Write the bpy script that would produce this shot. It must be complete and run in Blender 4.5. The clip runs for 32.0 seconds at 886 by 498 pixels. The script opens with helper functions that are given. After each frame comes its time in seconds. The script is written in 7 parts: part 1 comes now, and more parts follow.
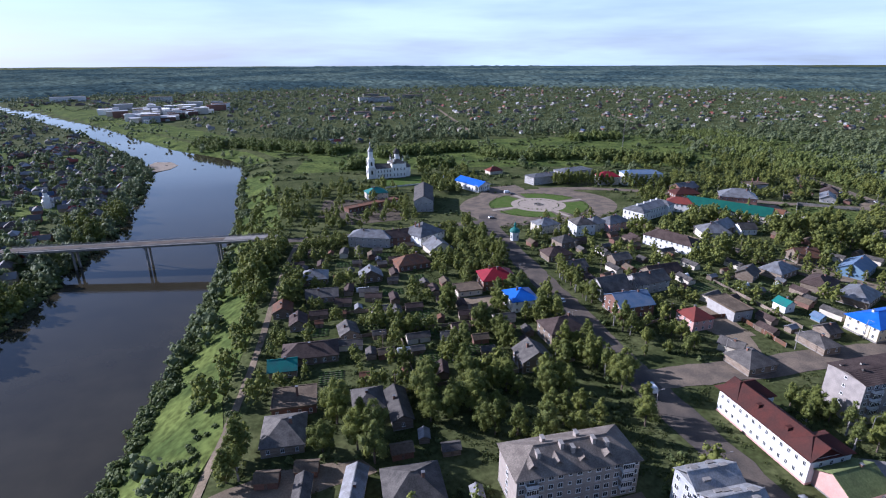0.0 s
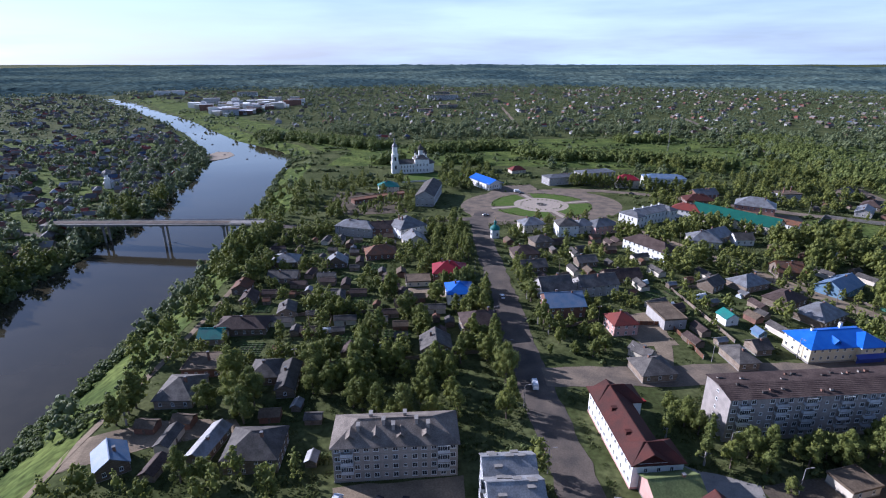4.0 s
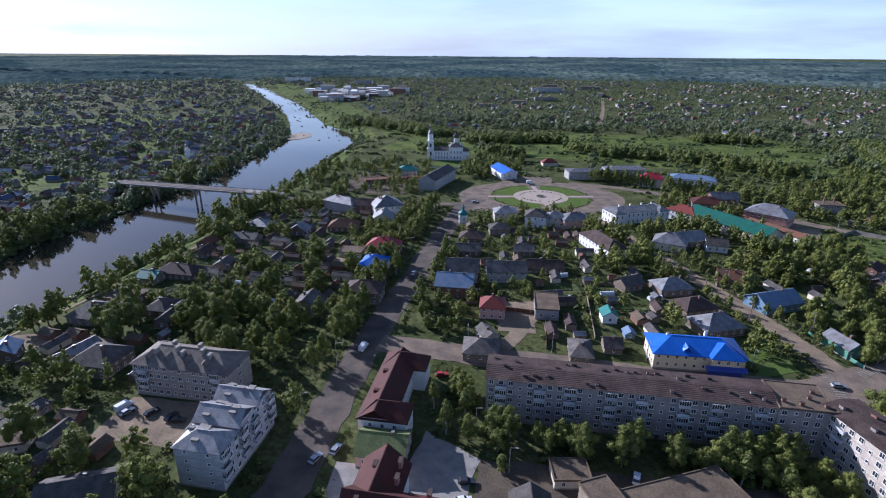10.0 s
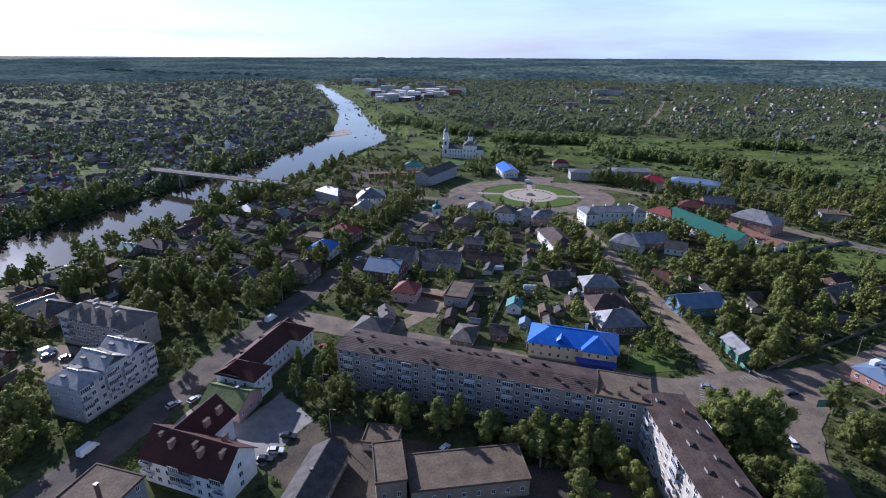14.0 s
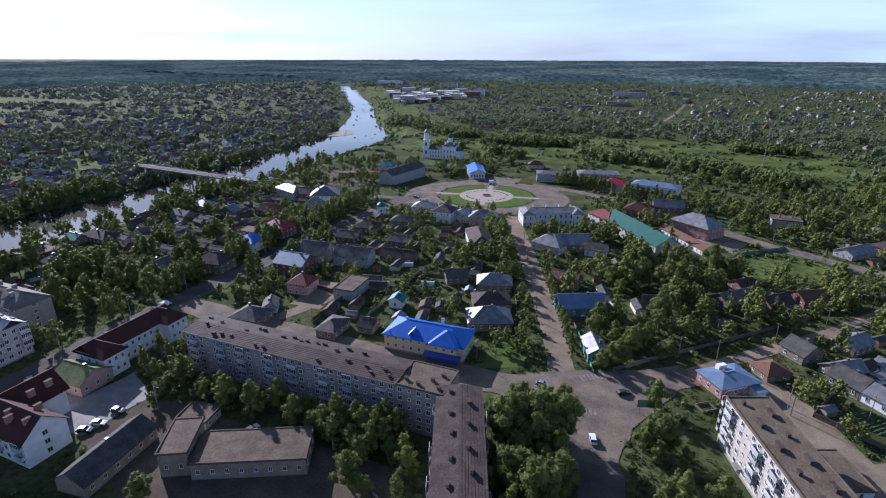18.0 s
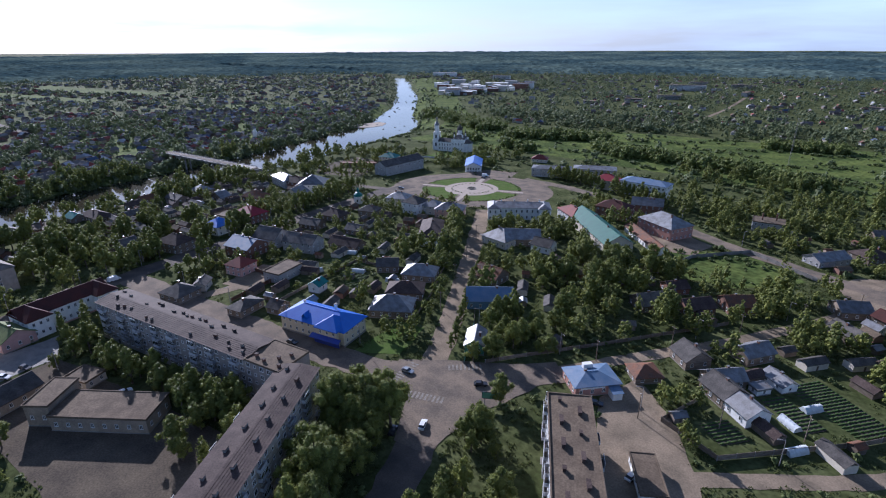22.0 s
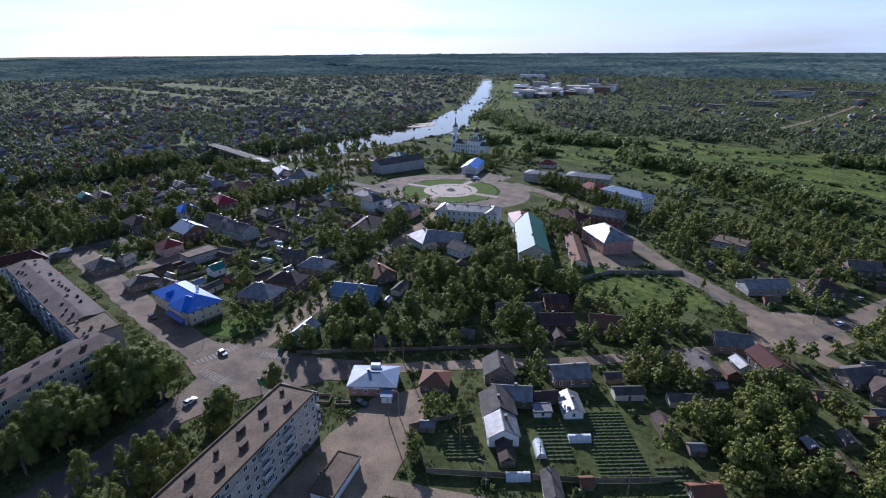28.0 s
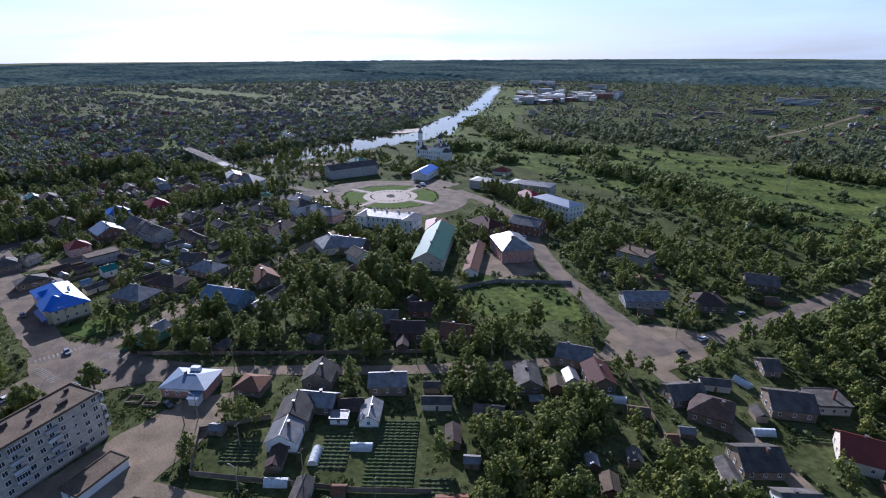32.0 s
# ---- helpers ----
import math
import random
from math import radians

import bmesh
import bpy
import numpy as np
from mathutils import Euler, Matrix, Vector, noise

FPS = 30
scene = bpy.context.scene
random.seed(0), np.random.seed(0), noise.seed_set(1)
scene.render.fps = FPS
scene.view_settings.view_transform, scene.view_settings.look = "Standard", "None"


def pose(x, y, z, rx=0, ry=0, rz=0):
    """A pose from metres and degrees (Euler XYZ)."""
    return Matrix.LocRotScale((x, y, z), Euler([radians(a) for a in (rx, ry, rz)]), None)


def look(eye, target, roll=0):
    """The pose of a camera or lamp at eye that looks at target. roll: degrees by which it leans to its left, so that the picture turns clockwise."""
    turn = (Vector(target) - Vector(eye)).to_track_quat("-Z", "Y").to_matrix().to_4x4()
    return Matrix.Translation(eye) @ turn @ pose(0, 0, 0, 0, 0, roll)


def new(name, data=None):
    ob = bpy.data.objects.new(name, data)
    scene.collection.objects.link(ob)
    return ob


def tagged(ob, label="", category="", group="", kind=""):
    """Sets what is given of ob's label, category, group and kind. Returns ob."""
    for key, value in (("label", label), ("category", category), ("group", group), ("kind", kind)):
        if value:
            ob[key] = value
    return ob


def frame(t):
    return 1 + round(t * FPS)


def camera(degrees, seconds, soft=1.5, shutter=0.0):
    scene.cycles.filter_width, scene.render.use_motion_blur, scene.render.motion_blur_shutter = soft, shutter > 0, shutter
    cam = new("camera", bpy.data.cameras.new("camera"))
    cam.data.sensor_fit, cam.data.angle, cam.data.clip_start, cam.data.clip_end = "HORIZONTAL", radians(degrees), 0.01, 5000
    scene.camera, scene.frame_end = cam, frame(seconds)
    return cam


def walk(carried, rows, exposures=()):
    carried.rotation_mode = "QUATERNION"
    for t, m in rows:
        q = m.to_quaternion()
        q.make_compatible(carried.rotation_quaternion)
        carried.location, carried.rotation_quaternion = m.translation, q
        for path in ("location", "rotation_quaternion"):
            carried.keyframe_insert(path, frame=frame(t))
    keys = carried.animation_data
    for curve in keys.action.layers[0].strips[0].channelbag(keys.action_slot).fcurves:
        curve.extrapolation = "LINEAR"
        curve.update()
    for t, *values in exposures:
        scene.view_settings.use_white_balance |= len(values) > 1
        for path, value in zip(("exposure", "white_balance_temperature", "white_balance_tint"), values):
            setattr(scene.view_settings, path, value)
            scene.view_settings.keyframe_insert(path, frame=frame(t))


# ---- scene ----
cam = camera(79.8, 32.0, soft=1.1)
# t, x, y, z, yaw, pitch, roll
ROWS = [
    (0.0, 2.20, 2.12, 103.24, -13.78, -20.14, -0.15),
    (0.5, 9.48, -0.79, 103.19, -12.15, -20.14, -0.11),
    (1.0, 16.74, -3.71, 103.16, -10.55, -20.13, -0.07),
    (1.5, 24.00, -6.53, 103.14, -9.12, -20.13, -0.04),
    (2.0, 31.28, -9.18, 103.19, -7.91, -20.14, -0.03),
    (2.5, 38.56, -11.61, 103.33, -6.82, -20.15, -0.02),
    (3.0, 45.96, -13.79, 103.52, -6.03, -20.19, -0.01),
    (3.5, 53.58, -15.71, 103.62, -5.32, -20.23, -0.02),
    (5.5, 85.60, -22.53, 103.19, -1.34, -20.35, 0.07),
    (6.0, 93.82, -24.00, 103.00, 0.01, -20.34, 0.12),
    (6.5, 102.13, -25.20, 102.80, 1.21, -20.33, 0.20),
    (7.0, 110.39, -26.12, 102.61, 2.39, -20.34, 0.27),
    (7.5, 118.48, -26.81, 102.42, 3.81, -20.38, 0.30),
    (8.0, 126.48, -27.34, 102.21, 5.26, -20.47, 0.29),
    (8.5, 134.46, -27.78, 102.00, 6.67, -20.61, 0.29),
    (9.0, 142.44, -28.10, 101.81, 7.85, -20.77, 0.32),
    (9.5, 150.42, -28.36, 101.68, 8.69, -20.92, 0.35),
    (10.0, 158.42, -28.52, 101.56, 9.48, -21.05, 0.40),
    (10.5, 166.38, -28.61, 101.42, 10.60, -21.17, 0.42),
    (11.0, 174.39, -28.64, 101.26, 11.61, -21.23, 0.43),
    (11.5, 182.52, -28.57, 101.08, 12.42, -21.23, 0.45),
    (12.0, 190.71, -28.34, 100.87, 13.30, -21.17, 0.45),
    (12.5, 198.96, -27.92, 100.64, 14.48, -21.08, 0.43),
    (13.0, 207.24, -27.34, 100.38, 15.62, -20.97, 0.40),
    (13.5, 215.41, -26.54, 100.12, 16.70, -20.88, 0.33),
    (14.0, 223.31, -25.44, 99.88, 17.75, -20.87, 0.26),
    (14.5, 230.93, -23.89, 99.71, 18.56, -20.89, 0.19),
    (16.5, 260.83, -16.09, 99.33, 20.63, -20.82, 0.07),
    (17.0, 268.49, -14.20, 99.37, 21.04, -20.73, 0.08),
    (17.5, 276.23, -12.27, 99.48, 21.28, -20.67, 0.13),
    (18.0, 283.83, -10.24, 99.62, 22.03, -20.65, 0.14),
    (18.5, 291.30, -8.09, 99.78, 23.14, -20.68, 0.15),
    (19.0, 298.72, -5.76, 99.95, 24.00, -20.71, 0.17),
    (19.5, 306.07, -3.27, 100.12, 24.73, -20.78, 0.14),
    (20.0, 313.38, -0.64, 100.30, 25.85, -20.89, 0.08),
    (20.5, 320.63, 2.05, 100.52, 27.02, -21.04, -0.02),
    (21.0, 327.98, 4.87, 100.73, 27.65, -21.24, -0.08),
    (21.5, 335.20, 7.81, 100.94, 28.52, -21.39, -0.20),
    (22.0, 342.35, 11.00, 101.07, 29.43, -21.47, -0.30),
    (22.5, 349.39, 14.49, 101.12, 30.36, -21.50, -0.42),
    (23.0, 356.43, 18.30, 101.12, 31.02, -21.51, -0.53),
    (23.5, 363.42, 22.32, 101.09, 31.67, -21.50, -0.63),
    (24.0, 370.42, 26.53, 101.04, 32.21, -21.50, -0.67),
    (24.5, 377.29, 30.86, 101.01, 33.12, -21.49, -0.71),
    (25.0, 384.16, 35.38, 101.00, 33.78, -21.50, -0.68),
    (25.5, 390.90, 39.94, 101.03, 34.47, -21.52, -0.60),
    (26.0, 397.51, 44.59, 101.09, 35.24, -21.53, -0.51),
    (26.5, 403.92, 49.25, 101.11, 36.50, -21.48, -0.46),
    (28.5, 428.98, 68.26, 100.76, 41.85, -21.16, -0.40),
    (29.0, 435.28, 73.30, 100.72, 42.27, -21.06, -0.40),
    (29.5, 441.43, 78.45, 100.78, 42.85, -20.96, -0.45),
    (30.0, 447.55, 83.89, 100.85, 42.81, -20.88, -0.46),
    (30.5, 453.60, 89.48, 100.92, 42.78, -20.85, -0.46),
    (31.0, 459.57, 95.22, 101.00, 42.96, -20.80, -0.42),
    (31.5, 465.46, 101.05, 101.10, 43.40, -20.73, -0.39),
    (32.0, 471.37, 106.97, 101.27, 43.70, -20.66, -0.36),
]
LIGHT = [(0.0, 0.88, 4850, 23), (32.0, 0.71, 4850, 22)]
walk(cam, [(t, pose(x, y, z, 90 + pitch, 0, yaw) @ pose(0, 0, 0, 0, 0, roll)) for t, x, y, z, yaw, pitch, roll in ROWS], LIGHT)

# ---- daylight ----
SUN_AZ, SUN_EL = radians(59), radians(23)   # left of +y, above the horizon
world = bpy.data.worlds.new("sky")
scene.world = world
world.use_nodes = True
wn, wl = world.node_tree.nodes, world.node_tree.links
wn.clear()
w_out = wn.new("ShaderNodeOutputWorld")
w_bg = wn.new("ShaderNodeBackground")
w_sky = wn.new("ShaderNodeTexSky")
w_sky.sky_type = "NISHITA"
w_sky.sun_disc = False
w_sky.sun_elevation = SUN_EL
w_sky.sun_rotation = -SUN_AZ
w_sky.altitude = 100
w_sky.air_density = 1.0
w_sky.dust_density = 0.7
w_sky.ozone_density = 1.5
w_bg.inputs["Strength"].default_value = 0.05
w_tc = wn.new("ShaderNodeTexCoord")
w_map = wn.new("ShaderNodeMapping")
w_map.inputs["Rotation"].default_value = (0.0, 0.05, 0.5)
w_map.inputs["Scale"].default_value = (1.5, 1.5, 12.0)
w_noise = wn.new("ShaderNodeTexNoise")
w_noise.inputs["Scale"].default_value = 1.3
w_noise.inputs["Detail"].default_value = 5.0
w_noise.inputs["Roughness"].default_value = 0.55
w_ramp = wn.new("ShaderNodeValToRGB")
w_ramp.color_ramp.elements[0].position = 0.36
w_ramp.color_ramp.elements[1].position = 0.66
w_ramp.color_ramp.elements[0].color = (0.38, 0.38, 0.38, 1)
w_ramp.color_ramp.elements[1].color = (0.92, 0.92, 0.92, 1)
w_mix = wn.new("ShaderNodeMixRGB")
w_mix.inputs["Color2"].default_value = (10.4, 11.7, 12.6, 1)
wl.new(w_tc.outputs["Generated"], w_map.inputs["Vector"])
wl.new(w_map.outputs["Vector"], w_noise.inputs["Vector"])
wl.new(w_noise.outputs["Fac"], w_ramp.inputs["Fac"])
# thin cloud, seen edge-on towards the horizon and thinning overhead
w_sep = wn.new("ShaderNodeSeparateXYZ")
w_low = wn.new("ShaderNodeMapRange")
w_low.inputs["From Min"].default_value, w_low.inputs["From Max"].default_value = 0.02, 0.30
w_low.inputs["To Min"].default_value, w_low.inputs["To Max"].default_value = 1.0, 0.12
w_fac = wn.new("ShaderNodeMath")
w_fac.operation = "MULTIPLY"
wl.new(w_tc.outputs["Generated"], w_sep.inputs["Vector"])
wl.new(w_sep.outputs["Z"], w_low.inputs["Value"])
wl.new(w_ramp.outputs["Color"], w_fac.inputs[0])
wl.new(w_low.outputs["Result"], w_fac.inputs[1])
wl.new(w_fac.outputs[0], w_mix.inputs["Fac"])
wl.new(w_sky.outputs["Color"], w_mix.inputs["Color1"])
wl.new(w_mix.outputs["Color"], w_bg.inputs["Color"])
wl.new(w_bg.outputs["Background"], w_out.inputs["Surface"])

sun = new("sun", bpy.data.lights.new("sun", "SUN"))
sun.data.energy = 5.0
sun.data.angle = radians(0.6)
sun.data.color = (1.0, 0.87, 0.69)
toward = Vector((-math.sin(SUN_AZ) * math.cos(SUN_EL), math.cos(SUN_AZ) * math.cos(SUN_EL), math.sin(SUN_EL)))
sun.matrix_world = look(toward * 400, (0, 0, 0))
scene.view_settings.exposure = 0.0

# ---- materials ----
def mat(name, col, col2=None, rough=0.8, scale=0.5, detail=4.0, lo=0.35, hi=0.65, fine=6.0, fine_amt=0.25, bump=0.0,
        bump_scale=8.0, metal=0.0, rand=0.0, coord="Object", spec=0.15, stretch=(1, 1, 1)):
    """Two colours mixed by broad noise, a finer mottling over them, an optional change from object to object."""
    m = bpy.data.materials.new(name)
    m.use_nodes = True
    n, l = m.node_tree.nodes, m.node_tree.links
    b = n["Principled BSDF"]
    b.inputs["Roughness"].default_value = rough
    b.inputs["Metallic"].default_value = metal
    b.inputs["Specular IOR Level"].default_value = spec
    col2 = col2 or tuple(c * 0.7 for c in col)
    tc = n.new("ShaderNodeTexCoord")
    mp = n.new("ShaderNodeMapping")
    mp.inputs["Scale"].default_value = stretch
    l.new(tc.outputs[coord], mp.inputs["Vector"])
    a = n.new("ShaderNodeTexNoise")
    a.inputs["Scale"].default_value = scale
    a.inputs["Detail"].default_value = detail
    r = n.new("ShaderNodeValToRGB")
    r.color_ramp.elements[0].position, r.color_ramp.elements[1].position = lo, hi
    r.color_ramp.elements[0].color, r.color_ramp.elements[1].color = (*col, 1), (*col2, 1)
    f = n.new("ShaderNodeTexNoise")
    f.inputs["Scale"].default_value = fine
    f.inputs["Detail"].default_value = 3.0
    mr = n.new("ShaderNodeMapRange")
    mr.inputs["From Min"].default_value, mr.inputs["From Max"].default_value = 0.3, 0.7
    mr.inputs["To Min"].default_value, mr.inputs["To Max"].default_value = 1 - fine_amt, 1 + fine_amt
    mul = n.new("ShaderNodeVectorMath")
    mul.operation = "SCALE"
    for node in (a, f):
        l.new(mp.outputs["Vector"], node.inputs["Vector"])
    l.new(a.outputs["Fac"], r.inputs["Fac"])
    l.new(f.outputs["Fac"], mr.inputs["Value"])
    l.new(r.outputs["Color"], mul.inputs[0])
    l.new(mr.outputs["Result"], mul.inputs["Scale"])
    last = mul.outputs["Vector"]
    if rand:
        oi = n.new("ShaderNodeObjectInfo")
        rr = n.new("ShaderNodeMapRange")
        rr.inputs["To Min"].default_value, rr.inputs["To Max"].default_value = 1 - rand, 1 + rand
        m2 = n.new("ShaderNodeVectorMath")
        m2.operation = "SCALE"
        l.new(oi.outputs["Random"], rr.inputs["Value"])
        l.new(last, m2.inputs[0])
        l.new(rr.outputs["Result"], m2.inputs["Scale"])
        last = m2.outputs["Vector"]
    l.new(last, b.inputs["Base Color"])
    if bump:
        bn = n.new("ShaderNodeTexNoise")
        bn.inputs["Scale"].default_value = bump_scale
        bn.inputs["Detail"].default_value = 4.0
        bp = n.new("ShaderNodeBump")
        bp.inputs["Strength"].default_value = bump
        bp.inputs["Distance"].default_value = 0.1
        l.new(mp.outputs["Vector"], bn.inputs["Vector"])
        l.new(bn.outputs["Fac"], bp.inputs["Height"])
        l.new(bp.outputs["Normal"], b.inputs["Normal"])
    return m


def leaf_mat(name, cols, rand=0.25):
    """Foliage: a hue that changes from tree to tree and from clump to clump, a little light let through."""
    m = bpy.data.materials.new(name)
    m.use_nodes = True
    n, l = m.node_tree.nodes, m.node_tree.links
    b = n["Principled BSDF"]
    b.inputs["Roughness"].default_value = 0.6
    b.inputs["Specular IOR Level"].default_value = 0.12
    oi = n.new("ShaderNodeObjectInfo")
    ge = n.new("ShaderNodeNewGeometry")
    ad = n.new("ShaderNodeMath")
    ad.operation = "ADD"
    fr = n.new("ShaderNodeMath")
    fr.operation = "FRACT"
    r = n.new("ShaderNodeValToRGB")
    while len(r.color_ramp.elements) < len(cols):
        r.color_ramp.elements.new(0.5)
    for i, (e, c) in enumerate(zip(r.color_ramp.elements, cols)):
        e.position, e.color = i / (len(cols) - 1), (*c, 1)
    sc = n.new("ShaderNodeMath")
    sc.operation = "MULTIPLY"
    sc.inputs[1].default_value = 0.45
    l.new(ge.outputs["Random Per Island"], sc.inputs[0])
    l.new(sc.outputs[0], ad.inputs[0])
    l.new(oi.outputs["Random"], ad.inputs[1])
    l.new(ad.outputs[0], fr.inputs[0])
    l.new(fr.outputs[0], r.inputs["Fac"])
    l.new(r.outputs["Color"], b.inputs["Base Color"])
    tr = n.new("ShaderNodeBsdfTranslucent")
    l.new(r.outputs["Color"], tr.inputs["Color"])
    mx = n.new("ShaderNodeMixShader")
    mx.inputs[0].default_value = 0.34
    l.new(b.outputs["BSDF"], mx.inputs[1])
    l.new(tr.outputs["BSDF"], mx.inputs[2])
    l.new(mx.outputs[0], n["Material Output"].inputs["Surface"])
    return m


M_GROUND = mat("grass_and_soil", (0.052, 0.062, 0.022), (0.090, 0.098, 0.040), rough=0.95, scale=0.06, detail=9, lo=0.40, hi=0.64, spec=0.02,
               fine=0.6, fine_amt=0.35, bump=0.5, bump_scale=1.5)
M_ROAD = mat("worn_asphalt", (0.076, 0.066, 0.058), (0.138, 0.112, 0.088), rough=0.95, spec=0.1, scale=0.12, detail=6, fine=2.5, fine_amt=0.15)
M_DIRT = mat("sandy_dirt", (0.25, 0.195, 0.135), (0.16, 0.128, 0.09), rough=0.95, spec=0.05, scale=0.15, detail=6, fine=2.0, fine_amt=0.2)
M_LAWN = mat("mown_lawn", (0.070, 0.112, 0.022), (0.095, 0.122, 0.036), rough=0.95, spec=0.02, scale=0.2, fine=3.0, fine_amt=0.2)
M_PAVE = mat("pale_paving", (0.37, 0.31, 0.245), (0.30, 0.25, 0.20), rough=0.85, scale=0.4, fine=3.0, fine_amt=0.12)
M_WATER = mat("river_water", (0.033, 0.029, 0.019), (0.042, 0.036, 0.023), rough=0.05, scale=0.02, fine=0.1, fine_amt=0.1, bump=0.04, bump_scale=0.25, spec=0.27)
M_WHITE = mat("white_plaster", (0.78, 0.77, 0.74), (0.66, 0.65, 0.62), scale=0.4, fine_amt=0.06, rand=0.06)
M_GREYBRICK = mat("silicate_brick", (0.39, 0.37, 0.35), (0.31, 0.295, 0.28), scale=0.5, fine=5, fine_amt=0.12)
M_PANEL = mat("grey_panel", (0.32, 0.285, 0.26), (0.24, 0.215, 0.198), scale=0.5, fine=5, fine_amt=0.12)
M_SLATE = mat("grey_slate_roof", (0.066, 0.060, 0.055), (0.122, 0.110, 0.098), scale=0.35, fine=3, fine_amt=0.25, rand=0.25)
M_SLATE_BROWN = mat("brown_slate_roof", (0.052, 0.036, 0.031), (0.086, 0.062, 0.052), scale=0.3, fine=2.5, fine_amt=0.3)
M_RED = mat("brown_red_roof", (0.078, 0.026, 0.020), (0.055, 0.024, 0.020), rough=0.75, scale=0.3, fine=3, fine_amt=0.15, spec=0.15)
M_BLUE = mat("blue_metal_roof", (0.02, 0.10, 0.45), (0.03, 0.13, 0.5), rough=0.36, scale=0.3, fine=3, fine_amt=0.08, spec=0.5)
M_GREEN = mat("green_metal_roof", (0.012, 0.080, 0.062), (0.016, 0.10, 0.07), rough=0.6, scale=0.3, fine=3, fine_amt=0.1, spec=0.2)
M_TIN = mat("galvanised_roof", (0.235, 0.235, 0.24), (0.15, 0.145, 0.14), rough=0.5, scale=0.4, fine=3, fine_amt=0.15, metal=0.4, rand=0.2)
M_GLASS = mat("window_glass", (0.03, 0.035, 0.04), (0.05, 0.05, 0.055), rough=0.08, scale=1, fine_amt=0.1, spec=0.6)
M_CONC = mat("concrete", (0.27, 0.25, 0.225), (0.20, 0.187, 0.17), scale=0.3, fine=4, fine_amt=0.15)
M_BARK = mat("bark", (0.10, 0.075, 0.055), (0.16, 0.13, 0.11), scale=2)
M_LEAF = leaf_mat("broad_leaves", ((0.112, 0.132, 0.036), (0.166, 0.186, 0.046), (0.222, 0.236, 0.052), (0.124, 0.146, 0.046), (0.186, 0.204, 0.044)))
M_TEAL = mat("teal_metal_roof", (0.02, 0.17, 0.14), (0.03, 0.13, 0.12), rough=0.55, scale=0.3, fine=3, fine_amt=0.1, spec=0.3)
M_RUST = mat("rusty_roof", (0.17, 0.075, 0.04), (0.11, 0.07, 0.05), scale=0.4, fine=3, fine_amt=0.25, rand=0.15)
M_CRIMSON = mat("crimson_metal_roof", (0.24, 0.012, 0.022), (0.19, 0.012, 0.02), rough=0.55, scale=0.3, fine_amt=0.1, spec=0.3)
M_RED2 = mat("red_metal_roof", (0.19, 0.045, 0.033), (0.14, 0.042, 0.034), rough=0.6, scale=0.3, fine_amt=0.12)
M_BLUETIN = mat("blue_grey_metal_roof", (0.10, 0.16, 0.25), (0.16, 0.20, 0.27), rough=0.55, scale=0.3, fine_amt=0.12, spec=0.3)
M_FELT = mat("bitumen_felt", (0.098, 0.074, 0.052), (0.148, 0.113, 0.078), scale=0.25, fine=2, fine_amt=0.2, rough=0.9)
M_MOSS = mat("green_painted_roof", (0.17, 0.20, 0.075), (0.12, 0.14, 0.055), scale=0.3, fine=2, fine_amt=0.2)
M_CREAM = mat("cream_plaster", (0.60, 0.54, 0.43), (0.50, 0.45, 0.37), scale=0.4, fine_amt=0.08, rand=0.08)
M_PINK = mat("pink_plaster", (0.56, 0.34, 0.29), (0.46, 0.29, 0.25), scale=0.4, fine_amt=0.08)
M_PINKBRICK = mat("pink_red_brick", (0.42, 0.23, 0.18), (0.34, 0.19, 0.15), scale=0.6, fine=6, fine_amt=0.15)
M_BRICK = mat("old_red_brick", (0.21, 0.115, 0.082), (0.15, 0.088, 0.068), scale=0.6, fine=6, fine_amt=0.2, rand=0.1)
M_WOOD = mat("weathered_boards", (0.15, 0.115, 0.085), (0.22, 0.18, 0.14), scale=0.5, fine=5, fine_amt=0.25, rand=0.3, stretch=(1, 1, 4))
M_BLUEWOOD = mat("blue_painted_boards", (0.12, 0.20, 0.30), (0.16, 0.24, 0.32), scale=0.5, fine=5, fine_amt=0.15)
M_GREENWOOD = mat("green_painted_boards", (0.10, 0.26, 0.18), (0.13, 0.28, 0.20), scale=0.5, fine=5, fine_amt=0.15)
M_FRAME = mat("white_window_frame", (0.72, 0.72, 0.70), (0.62, 0.62, 0.60), scale=2, fine_amt=0.05)
M_LOGGIA = mat("balcony_panel", (0.50, 0.50, 0.50), (0.38, 0.38, 0.40), scale=0.6, fine_amt=0.1, rand=0.25)
M_YELLOW = mat("pale_yellow_plaster", (0.62, 0.55, 0.38), (0.56, 0.49, 0.35), scale=0.4, fine_amt=0.06)
M_DEEPBLUE = mat("deep_blue_panels", (0.03, 0.05, 0.30), (0.04, 0.06, 0.26), rough=0.4, scale=0.4, fine_amt=0.08, spec=0.5)
M_GOLD = mat("gilded_metal", (0.75, 0.55, 0.2), (0.6, 0.45, 0.15), rough=0.3, metal=1.0)
M_DARKMETAL = mat("dark_painted_metal", (0.05, 0.05, 0.05), (0.08, 0.075, 0.07), rough=0.5)
M_POST = mat("grey_post", (0.30, 0.28, 0.26), (0.22, 0.20, 0.19), scale=1.0)
M_FILM = mat("greenhouse_film", (0.55, 0.58, 0.59), (0.42, 0.45, 0.46), rough=0.6, scale=0.8, fine_amt=0.1)
M_TYRE = mat("tyre_rubber", (0.02, 0.02, 0.02), (0.03, 0.03, 0.03), rough=0.8)
